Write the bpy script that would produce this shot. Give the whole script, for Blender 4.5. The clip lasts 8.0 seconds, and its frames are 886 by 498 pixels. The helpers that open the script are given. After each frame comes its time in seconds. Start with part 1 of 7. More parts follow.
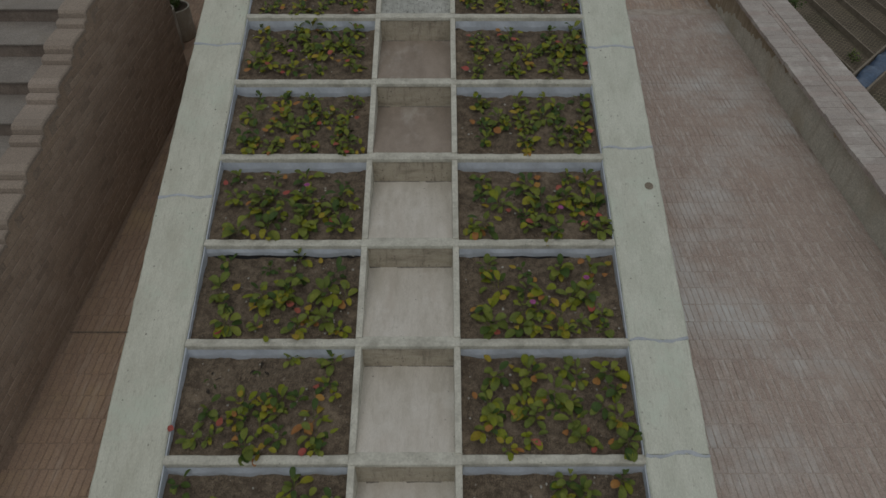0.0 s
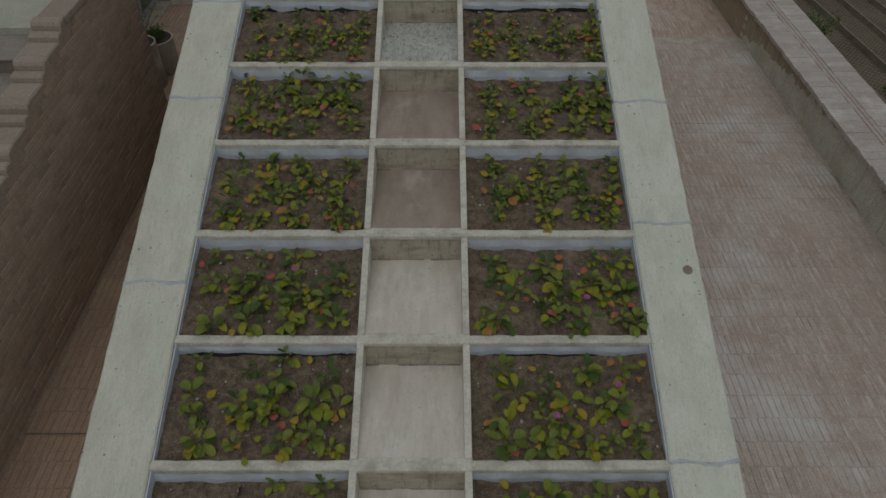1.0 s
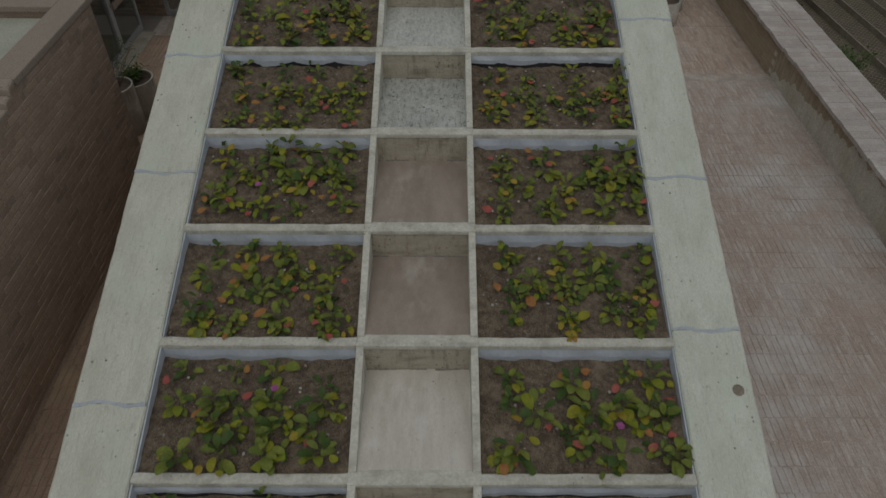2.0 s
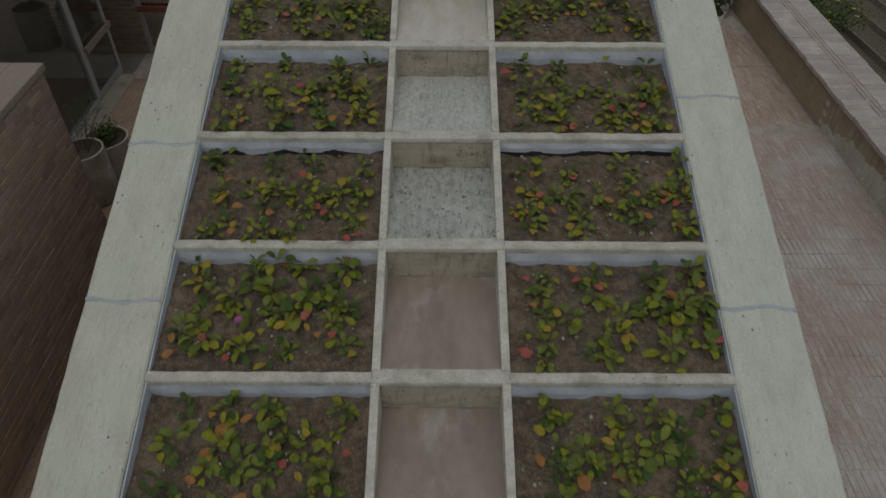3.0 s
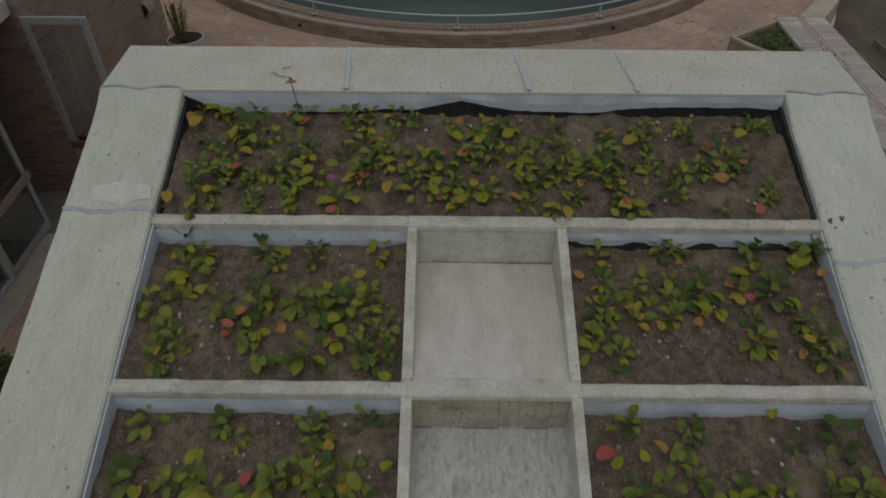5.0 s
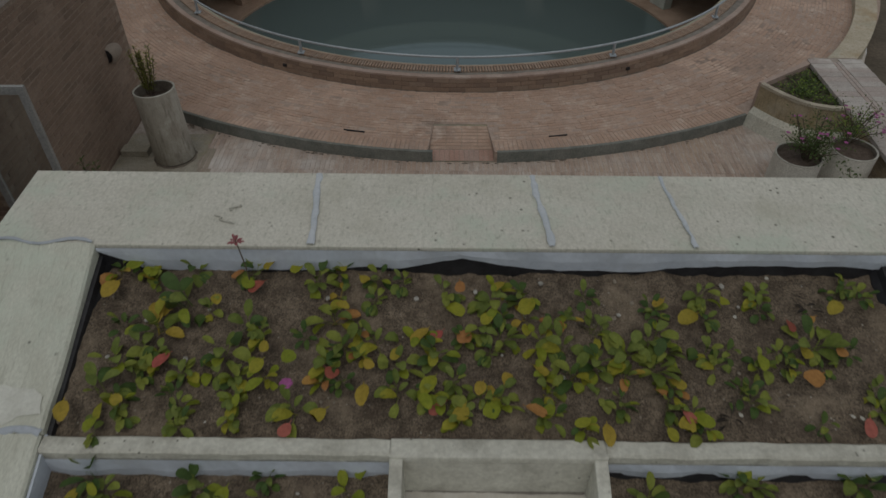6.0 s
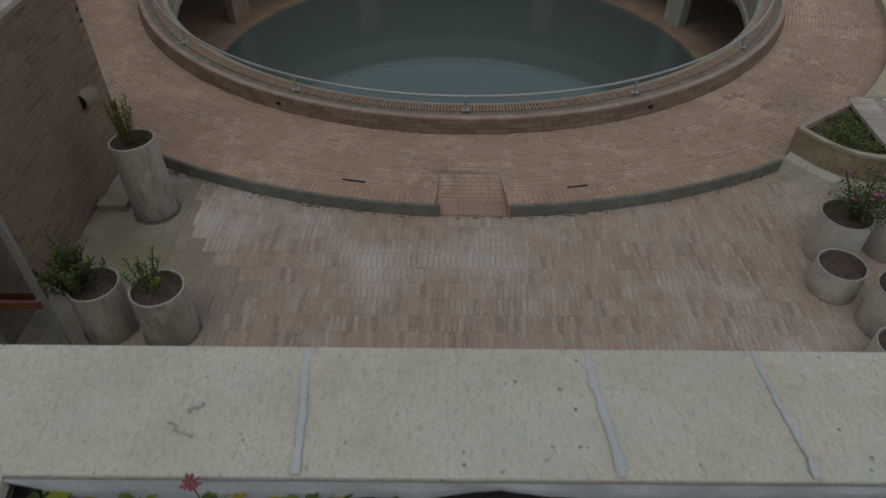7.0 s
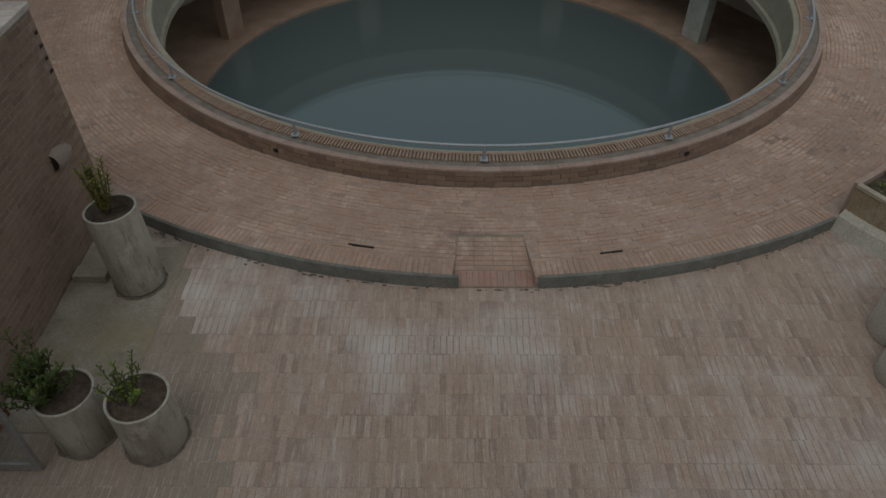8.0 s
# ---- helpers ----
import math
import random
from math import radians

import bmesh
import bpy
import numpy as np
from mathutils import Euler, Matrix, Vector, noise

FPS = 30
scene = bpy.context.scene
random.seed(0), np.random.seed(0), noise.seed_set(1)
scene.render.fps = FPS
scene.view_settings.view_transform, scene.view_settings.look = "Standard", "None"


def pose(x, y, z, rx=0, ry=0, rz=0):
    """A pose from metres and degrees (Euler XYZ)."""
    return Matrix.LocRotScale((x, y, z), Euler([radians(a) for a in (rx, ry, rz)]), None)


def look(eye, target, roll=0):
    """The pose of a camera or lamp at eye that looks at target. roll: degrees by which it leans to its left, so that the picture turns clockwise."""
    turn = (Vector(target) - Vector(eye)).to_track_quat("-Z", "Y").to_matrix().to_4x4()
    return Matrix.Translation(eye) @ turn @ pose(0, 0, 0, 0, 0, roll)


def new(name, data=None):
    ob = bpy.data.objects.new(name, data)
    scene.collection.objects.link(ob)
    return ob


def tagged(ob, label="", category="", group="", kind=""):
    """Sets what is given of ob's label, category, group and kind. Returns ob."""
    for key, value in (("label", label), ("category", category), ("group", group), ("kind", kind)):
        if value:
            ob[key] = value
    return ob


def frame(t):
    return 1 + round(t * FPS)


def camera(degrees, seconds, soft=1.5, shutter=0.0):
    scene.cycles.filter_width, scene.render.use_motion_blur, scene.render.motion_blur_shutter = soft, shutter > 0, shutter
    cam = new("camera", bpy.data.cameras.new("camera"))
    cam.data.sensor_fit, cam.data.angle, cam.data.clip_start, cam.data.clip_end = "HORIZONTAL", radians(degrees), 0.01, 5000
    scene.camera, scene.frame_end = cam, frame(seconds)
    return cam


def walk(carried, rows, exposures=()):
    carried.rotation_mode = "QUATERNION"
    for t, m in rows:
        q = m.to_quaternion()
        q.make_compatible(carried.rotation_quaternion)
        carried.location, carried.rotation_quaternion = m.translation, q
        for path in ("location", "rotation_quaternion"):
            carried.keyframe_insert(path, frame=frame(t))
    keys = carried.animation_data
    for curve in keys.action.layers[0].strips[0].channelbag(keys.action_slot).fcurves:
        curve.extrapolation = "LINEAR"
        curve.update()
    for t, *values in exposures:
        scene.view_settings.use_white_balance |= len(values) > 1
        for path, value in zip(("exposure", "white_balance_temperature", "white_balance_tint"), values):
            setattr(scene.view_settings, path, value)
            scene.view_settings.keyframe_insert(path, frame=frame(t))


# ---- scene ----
# Camera: a level flight forwards, looking about 43 degrees down.
EXPOSURE = -1.2
cam = camera(65.55, 8.0, soft=1.5, shutter=0.2)
PATH = [  # seconds, eye x y z, yaw, pitch, lean to the right
    (0.0, 0.246, 1.800, 5.861, -0.31, -43.07, -0.14),
    (0.5, 0.244, 2.437, 5.848, -0.35, -43.08, -0.19),
    (1.0, 0.179, 3.053, 5.843, -0.29, -43.11, -0.22),
    (2.5, 0.099, 5.093, 5.830, -0.10, -42.95, -0.27),
    (3.0, -0.051, 5.954, 5.786, -0.15, -42.91, -0.34),
    (3.5, -0.179, 6.855, 5.786, -0.09, -42.77, -0.39),
    (4.0, -0.244, 7.787, 5.836, -0.03, -42.59, -0.38),
    (5.5, -0.321, 10.442, 5.904, 0.16, -42.14, -0.46),
    (6.0, -0.303, 11.162, 5.918, 0.10, -42.19, -0.48),
    (6.5, -0.350, 11.783, 5.930, 0.09, -42.29, -0.47),
    (7.0, -0.431, 12.437, 5.946, 0.06, -42.34, -0.46),
    (7.5, -0.582, 13.177, 6.005, -0.24, -42.71, -0.58),
    (8.0, -0.719, 13.870, 6.013, -0.44, -43.06, -0.68),
]


def aim(x, y, z, yaw, pitch, lean):
    a, p = radians(yaw), radians(pitch)
    way = Vector((-math.sin(a) * math.cos(p), math.cos(a) * math.cos(p), math.sin(p)))
    return look((x, y, z), Vector((x, y, z)) + way, -lean)


walk(cam, [(r[0], aim(*r[1:])) for r in PATH], exposures=[(0.0, EXPOSURE), (8.0, EXPOSURE)])

# World and sun: an overcast late afternoon.
world = bpy.data.worlds.new("overcast_sky")
world.use_nodes = True
scene.world = world
wn, wl = world.node_tree.nodes, world.node_tree.links
sky = wn.new("ShaderNodeTexSky")
sky.sky_type, sky.sun_disc = "NISHITA", False
sky.sun_elevation, sky.sun_rotation = radians(55), radians(150)
sky.air_density, sky.dust_density, sky.ozone_density = 1.0, 4.0, 1.0
grey = wn.new("ShaderNodeMixRGB")
grey.inputs["Fac"].default_value = 0.72
grey.inputs["Color2"].default_value = (8.6, 8.9, 9.0, 1)
wl.new(sky.outputs["Color"], grey.inputs["Color1"])
wl.new(grey.outputs["Color"], wn["Background"].inputs["Color"])
wn["Background"].inputs["Strength"].default_value = 0.1
sun_data = bpy.data.lights.new("sun", "SUN")
sun_data.energy, sun_data.angle, sun_data.color = 0.9, radians(35), (1.0, 0.96, 0.9)
sun = new("sun", sun_data)
sun.matrix_world = look((0, 0, 40), (9, 17, 0))

# ---------------------------------------------------------------- materials


def material(name, a, b, scale=6.0, rough=0.85, bump=0.15, fine=90.0, stain=None, stain_scale=0.8, stain_amount=0.5,
             per=None, palette=None, metal=0.0, stretch=None, spots=None, grain=0.35, streak=None, stain2=None, tint=0.75):
    """Two-scale noise between a and b, an optional stain colour in large patches, an optional palette per piece."""
    m = bpy.data.materials.new(name)
    m.use_nodes = True
    n, l = m.node_tree.nodes, m.node_tree.links
    bsdf = n["Principled BSDF"]
    geo = n.new("ShaderNodeNewGeometry")
    where = geo.outputs["Position"]
    if stretch:
        mp = n.new("ShaderNodeMapping")
        mp.inputs["Scale"].default_value = stretch
        l.new(where, mp.inputs["Vector"])
        where_s = mp.outputs["Vector"]
    else:
        where_s = where

    def noise_tex(s, detail=5.0, vec=where, roughness=0.6):
        t = n.new("ShaderNodeTexNoise")
        t.inputs["Scale"].default_value, t.inputs["Detail"].default_value = s, detail
        t.inputs["Roughness"].default_value = roughness
        l.new(vec, t.inputs["Vector"])
        return t.outputs["Fac"]

    def ramp(fac, lo, hi):
        r = n.new("ShaderNodeMapRange")
        r.inputs["From Min"].default_value, r.inputs["From Max"].default_value = lo, hi
        r.interpolation_type = "SMOOTHSTEP"
        l.new(fac, r.inputs["Value"])
        return r.outputs["Result"]

    def mix(fac, c1, c2, mode="MIX"):
        x = n.new("ShaderNodeMixRGB")
        x.blend_type = mode
        for sock, v in (("Fac", fac), ("Color1", c1), ("Color2", c2)):
            if isinstance(v, (int, float)):
                x.inputs[sock].default_value = v
            elif isinstance(v, tuple):
                x.inputs[sock].default_value = (*v, 1)
            else:
                l.new(v, x.inputs[sock])
        return x.outputs["Color"]

    col = mix(ramp(noise_tex(scale, vec=where_s), 0.3, 0.7), a, b)
    if palette:
        rnd = geo.outputs["Random Per Island"] if per == "island" else n.new("ShaderNodeObjectInfo").outputs["Random"]
        cr = n.new("ShaderNodeValToRGB")
        cr.color_ramp.interpolation = "CONSTANT"
        els = cr.color_ramp.elements
        while len(els) < len(palette):
            els.new(0.5)
        for i, c in enumerate(palette):
            els[i].position, els[i].color = i / len(palette), (*c, 1)
        l.new(rnd, cr.inputs["Fac"])
        col = mix(tint, col, cr.outputs["Color"])
    col = mix(grain, col, mix(ramp(noise_tex(fine, 3.0, where_s), 0.25, 0.75), (0, 0, 0), col))
    if stain:
        f = n.new("ShaderNodeMath")
        f.operation = "MULTIPLY"
        f.inputs[1].default_value = stain_amount
        l.new(ramp(noise_tex(stain_scale, 6.0, where_s, 0.65), 0.48, 0.72), f.inputs[0])
        col = mix(f.outputs[0], col, stain)
    if stain2:
        f = n.new("ShaderNodeMath")
        f.operation = "MULTIPLY"
        f.inputs[1].default_value = stain2[2]
        shifted = n.new("ShaderNodeVectorMath")
        shifted.inputs[1].default_value = (13.7, 5.1, 2.3)
        l.new(where, shifted.inputs[0])
        l.new(ramp(noise_tex(stain2[1], 8.0, shifted.outputs["Vector"], 0.7), 0.5, 0.68), f.inputs[0])
        col = mix(f.outputs[0], col, stain2[0])
    if streak:
        sm = n.new("ShaderNodeMapping")
        sm.inputs["Scale"].default_value = streak[1]
        l.new(where, sm.inputs["Vector"])
        f = n.new("ShaderNodeMath")
        f.operation = "MULTIPLY"
        f.inputs[1].default_value = streak[3]
        l.new(ramp(noise_tex(streak[2], 4.0, sm.outputs["Vector"], 0.75), 0.5, 0.72), f.inputs[0])
        col = mix(f.outputs[0], col, streak[0])
    if spots:
        vor = n.new("ShaderNodeTexVoronoi")
        vor.inputs["Scale"].default_value = spots[1]
        l.new(where, vor.inputs["Vector"])
        inv = n.new("ShaderNodeMapRange")
        inv.inputs["From Min"].default_value, inv.inputs["From Max"].default_value = spots[2], spots[2] * 0.4
        l.new(vor.outputs["Distance"], inv.inputs["Value"])
        gate = n.new("ShaderNodeMath")
        gate.operation = "MULTIPLY"
        l.new(inv.outputs["Result"], gate.inputs[0])
        l.new(ramp(noise_tex(3.0), 0.45, 0.65), gate.inputs[1])
        col = mix(gate.outputs[0], col, spots[0])
    l.new(col, bsdf.inputs["Base Color"])
    bsdf.inputs["Roughness"].default_value, bsdf.inputs["Metallic"].default_value = rough, metal
    if bump:
        bp = n.new("ShaderNodeBump")
        bp.inputs["Strength"].default_value, bp.inputs["Distance"].default_value = bump, 0.02
        l.new(noise_tex(fine * 0.6, 4.0), bp.inputs["Height"])
        l.new(bp.outputs["Normal"], bsdf.inputs["Normal"])
    return m


CREAM = material("cream_paint", (0.555, 0.57, 0.485), (0.635, 0.65, 0.56), 3.0, 0.8, 0.3, 60, grain=0.2, stain=(0.41, 0.41, 0.335),
                 stain_scale=2.2, stain_amount=0.5, stretch=(2.0, 0.8, 1), spots=((0.09, 0.09, 0.07), 13.0, 0.16),
                 streak=((0.32, 0.32, 0.26), (14, 2.2, 1), 4.0, 0.5), stain2=((0.52, 0.58, 0.49), 1.6, 0.7))
CREAM_EAST = material("greenish_cream_paint", (0.575, 0.605, 0.52), (0.655, 0.68, 0.595), 3.0, 0.8, 0.3, 60, grain=0.2, stain=(0.45, 0.465, 0.39),
                      stain_scale=2.2, stain_amount=0.5, stretch=(2.0, 0.8, 1), spots=((0.09, 0.09, 0.07), 13.0, 0.16),
                      streak=((0.36, 0.37, 0.305), (14, 2.2, 1), 4.0, 0.5), stain2=((0.55, 0.62, 0.53), 1.6, 0.7))
CREAM_HEAD = material("stained_cream_paint", (0.582, 0.57, 0.495), (0.658, 0.647, 0.572), 3.0, 0.8, 0.3, 60, grain=0.2, stain=(0.42, 0.415, 0.33),
                      stain_scale=2.6, stain_amount=0.5, spots=((0.13, 0.13, 0.10), 15.0, 0.17), stain2=((0.50, 0.56, 0.47), 1.5, 0.75),
                      streak=((0.30, 0.31, 0.25), (10, 3.5, 1), 4.5, 0.6))
PATCH = material("fresh_pale_plaster", (0.62, 0.63, 0.565), (0.70, 0.71, 0.65), 6.0, 0.85, 0.2, 60, grain=0.15, stain=(0.42, 0.42, 0.36), stain_scale=5.0, stain_amount=0.5)
CREAM_RIM = material("weathered_cream_paint", (0.53, 0.525, 0.455), (0.66, 0.66, 0.58), 7.0, 0.85, 0.3, 45, grain=0.22, stain=(0.24, 0.23, 0.19),
                     stain_scale=4.0, stain_amount=0.6, spots=((0.10, 0.10, 0.08), 22.0, 0.18))
CASCADE_CREAM = material("cascade_cream_plaster", (0.545, 0.515, 0.45), (0.65, 0.62, 0.56), 4.0, 0.75, 0.12, 60, grain=0.14, stain2=((0.66, 0.645, 0.60), 3.0, 0.6), streak=((0.40, 0.37, 0.315), (6, 1.5, 1), 3.0, 0.45), stain=(0.47, 0.42, 0.36),
                         stain_scale=2.2, stain_amount=0.5, stretch=(2.2, 0.6, 1), spots=((0.2, 0.19, 0.16), 12.0, 0.12))
CASCADE_BROWN = material("cascade_brown_silt_plaster", (0.265, 0.22, 0.18), (0.345, 0.29, 0.24), 3.5, 0.75, 0.12, 60, grain=0.12, stain=(0.56, 0.53, 0.48),
                         stain_scale=1.6, stain_amount=0.55, stretch=(1.6, 0.8, 1))
CASCADE_MOSSY = material("cascade_speckled_plaster", (0.38, 0.39, 0.36), (0.52, 0.54, 0.50), 12.0, 0.8, 0.3, 60, grain=0.25, stain=(0.62, 0.63, 0.60),
                         stain_scale=2.4, stain_amount=0.45, stretch=(1.4, 0.8, 1), spots=((0.04, 0.04, 0.036), 16.0, 0.3), streak=((0.09, 0.09, 0.08), (9, 2.5, 1), 4.0, 0.85))
CASCADE_PALE = material("cascade_pale_speckled_plaster", (0.42, 0.43, 0.40), (0.58, 0.60, 0.56), 26.0, 0.8, 0.25, 60, grain=0.15, stain=(0.64, 0.65, 0.62),
                        stain_scale=2.0, stain_amount=0.5, stretch=(1.4, 0.8, 1), spots=((0.10, 0.10, 0.09), 16.0, 0.12), streak=((0.2, 0.2, 0.18), (10, 2.2, 1), 3.6, 0.65))
RAW = material("raw_concrete", (0.42, 0.375, 0.29), (0.50, 0.455, 0.365), 5.0, 0.9, 0.3, 60, grain=0.2, stain=(0.20, 0.175, 0.13), stain_scale=3.2,
               stain_amount=0.75, stretch=(0.8, 1, 2.6), spots=((0.05, 0.045, 0.04), 24.0, 0.26), streak=((0.15, 0.13, 0.10), (7, 7, 1.2), 3.0, 0.6))
LINER = material("blue_grey_membrane", (0.48, 0.535, 0.605), (0.565, 0.62, 0.69), 5.0, 0.55, 0.2, 30, grain=0.1, stain=(0.40, 0.43, 0.46), stain_scale=3.0,
                 stain_amount=0.5)
# black of the torn membrane, also painted as the shade of gaps and holes
LINER_GAP_BLACK = material("black_torn_membrane_and_gap_shade", (0.012, 0.012, 0.015), (0.03, 0.03, 0.034), 9.0, 0.6, 0.3, 40)
SEAL = material("blue_grey_sealant", (0.385, 0.425, 0.47), (0.47, 0.51, 0.555), 6.0, 0.7, 0.2, 40, grain=0.15, stain=(0.34, 0.38, 0.42), stain_scale=2.5)
SEAL_HEAD = material("pale_blue_grey_sealant", (0.49, 0.535, 0.575), (0.57, 0.61, 0.645), 6.0, 0.7, 0.2, 40, grain=0.15, stain=(0.42, 0.46, 0.49), stain_scale=2.5)
SOIL = material("dry_garden_soil", (0.155, 0.12, 0.084), (0.325, 0.258, 0.185), 17.0, 1.0, 1.0, 110, grain=0.75, stain=(0.085, 0.062, 0.045), stain_scale=4.6,
                stain_amount=0.62, spots=((0.42, 0.39, 0.33), 24.0, 0.15), stain2=((0.33, 0.265, 0.19), 2.6, 0.6), streak=((0.085, 0.063, 0.047), (2, 2, 2), 16.0, 0.55))
DARK_SOIL = material("damp_potting_soil", (0.085, 0.062, 0.047), (0.15, 0.115, 0.09), 14.0, 1.0, 0.9, 60)
PAVE = [(0.459, 0.356, 0.29), (0.5, 0.396, 0.323), (0.541, 0.441, 0.366), (0.474, 0.351, 0.28), (0.571, 0.48, 0.404), (0.418, 0.322, 0.261), (0.536, 0.401, 0.314), (0.306, 0.233, 0.19)]
RINGP = [(0.474, 0.33, 0.249), (0.51, 0.364, 0.28), (0.445, 0.312, 0.24), (0.53, 0.393, 0.31), (0.482, 0.323, 0.241), (0.43, 0.305, 0.236), (0.49, 0.36, 0.29)]
WALLP = [(0.399, 0.303, 0.228), (0.465, 0.362, 0.276), (0.352, 0.262, 0.198), (0.428, 0.322, 0.236), (0.284, 0.212, 0.158), (0.493, 0.392, 0.306), (0.399, 0.303, 0.228), (0.465, 0.362, 0.276), (0.352, 0.262, 0.198), (0.428, 0.322, 0.236), (0.284, 0.212, 0.158), (0.493, 0.392, 0.306), (0.15, 0.115, 0.09)]
TALLP = [(0.275, 0.198, 0.148), (0.31, 0.228, 0.173), (0.24, 0.17, 0.127), (0.288, 0.207, 0.15), (0.2, 0.143, 0.106), (0.325, 0.243, 0.187), (0.26, 0.187, 0.138), (0.14, 0.102, 0.079)]
CORRP = [(0.374, 0.265, 0.19), (0.419, 0.301, 0.218), (0.343, 0.241, 0.173), (0.438, 0.313, 0.218)]
COPP = [(0.46, 0.42, 0.39), (0.51, 0.465, 0.43), (0.55, 0.515, 0.48), (0.475, 0.40, 0.365), (0.53, 0.495, 0.46), (0.42, 0.375, 0.345)]


def brick_pair(name, palette, **kw):
    mid = palette[0]
    lo, hi = tuple(c * 0.9 for c in mid), tuple(min(1, c * 1.15) for c in mid)
    return tuple(material(f"{name}_{per}", lo, hi, 14.0, 0.9, 0.35, 70, per=per, palette=palette, **kw) for per in ("object", "island"))


PAVER = brick_pair("plaza_brick", PAVE, stain=(0.59, 0.575, 0.55), stain_scale=0.5, stain_amount=0.85, tint=0.52, stain2=((0.41, 0.31, 0.23), 0.6, 0.7),
                   streak=((0.66, 0.63, 0.59), (9, 1.0, 1), 2.6, 0.5))
WALKP = [(0.462, 0.378, 0.329), (0.485, 0.395, 0.345), (0.505, 0.42, 0.37), (0.442, 0.357, 0.31), (0.52, 0.442, 0.392), (0.42, 0.337, 0.293)]
WALKER = brick_pair("walkway_brick", WALKP, stain=(0.57, 0.60, 0.60), stain_scale=0.45, stain_amount=0.85, tint=0.55, stain2=((0.40, 0.315, 0.265), 0.9, 0.7),
                    streak=((0.64, 0.64, 0.62), (11, 1.4, 1), 2.0, 0.5))
MOSSY = brick_pair("mossy_brick", [(0.36, 0.305, 0.245), (0.39, 0.325, 0.26), (0.33, 0.285, 0.23), (0.41, 0.35, 0.29)], stain=(0.27, 0.25, 0.19), stain_scale=1.2, stain_amount=0.7, tint=0.5,
                   streak=((0.48, 0.44, 0.39), (9, 1.0, 1), 2.6, 0.4))
RING = brick_pair("ring_brick", RINGP, stain=(0.62, 0.455, 0.36), stain_scale=0.5, stain_amount=0.8, stain2=((0.29, 0.22, 0.18), 1.0, 0.7), spots=((0.2, 0.14, 0.11), 9.0, 0.12), tint=0.42,
                  streak=((0.62, 0.53, 0.46), (1.2, 1.2, 1), 2.6, 0.5))
RAMP_RED = brick_pair("ramp_red_brick", [(0.44, 0.28, 0.225), (0.47, 0.32, 0.265), (0.42, 0.31, 0.265)], stain=(0.5, 0.42, 0.37), stain_scale=3.0, stain_amount=0.4)
CAP = brick_pair("rim_capping_brick", [(0.43, 0.33, 0.28), (0.46, 0.355, 0.30), (0.41, 0.31, 0.26), (0.48, 0.385, 0.33)], stain=(0.28, 0.205, 0.165), stain_scale=1.6, stain_amount=0.6,
                 stain2=((0.47, 0.40, 0.36), 2.2, 0.4))
WALL = brick_pair("wall_brick", WALLP, stain=(0.42, 0.345, 0.275), stain_scale=1.2, stain_amount=0.5, tint=0.38, stain2=((0.27, 0.21, 0.16), 2.0, 0.45))
TALL = brick_pair("plaza_wall_brick", TALLP, stain=(0.36, 0.285, 0.225), stain_scale=1.2, stain_amount=0.5, tint=0.4, stain2=((0.21, 0.155, 0.118), 1.4, 0.6))
CORR = brick_pair("corridor_brick", CORRP, stain=(0.46, 0.35, 0.19), stain_scale=0.7, stain_amount=0.75, tint=0.4, stain2=((0.20, 0.15, 0.115), 1.1, 0.6), streak=((0.47, 0.40, 0.33), (7, 0.8, 1), 2.2, 0.4))
TOOTH = brick_pair("rim_edge_brick", [(0.42, 0.30, 0.22), (0.45, 0.33, 0.25), (0.38, 0.28, 0.215), (0.47, 0.36, 0.28)], stain=(0.30, 0.26, 0.22), stain_scale=2.0, stain_amount=0.6)
GUTTER = material("dirty_grey_gutter", (0.22, 0.20, 0.175), (0.31, 0.285, 0.25), 7.0, 0.9, 0.4, 60, stain=(0.13, 0.115, 0.095), stain_scale=2.0, stain_amount=0.7)
PARFACE = brick_pair("parapet_brick", [(0.40, 0.325, 0.225), (0.43, 0.35, 0.25), (0.37, 0.295, 0.20), (0.45, 0.37, 0.275)], stain=(0.30, 0.26, 0.15), stain_scale=1.2, stain_amount=0.7, tint=0.5, stain2=((0.24, 0.20, 0.14), 2.4, 0.6))
FACEP = [(0.27, 0.19, 0.14), (0.24, 0.168, 0.124), (0.31, 0.222, 0.162), (0.20, 0.142, 0.11), (0.285, 0.215, 0.165)]
FACE = brick_pair("rim_brick", FACEP, stain=(0.17, 0.12, 0.09), stain_scale=2.2, stain_amount=0.5)
STEPP = [(0.348, 0.292, 0.239), (0.394, 0.33, 0.276), (0.313, 0.259, 0.212)]
STEPSTONE = brick_pair("stair_stone", STEPP, stain=(0.22, 0.19, 0.16), stain_scale=2.0, stain_amount=0.4)
COPE = brick_pair("coping_brick", COPP, stain=(0.36, 0.31, 0.28), stain_scale=2.0, stain_amount=0.5, tint=0.6, stain2=((0.62, 0.60, 0.565), 1.3, 0.65), streak=((0.30, 0.265, 0.235), (2, 9, 1), 2.2, 0.5))
COPE_MID = brick_pair("red_coping_strip", [(0.47, 0.405, 0.37), (0.50, 0.44, 0.405), (0.45, 0.365, 0.325)], stain=(0.5, 0.45, 0.42), stain_scale=3.0)
MORTAR = material("pale_mortar", (0.43, 0.37, 0.32), (0.56, 0.50, 0.445), 7.0, 0.95, 0.4, 60, stain=(0.20, 0.16, 0.13), stain_scale=1.2, stain_amount=0.9)
CRACK = material("grey_crack", (0.40, 0.395, 0.34), (0.49, 0.485, 0.42), 12.0, 0.95, 0.2, 60)
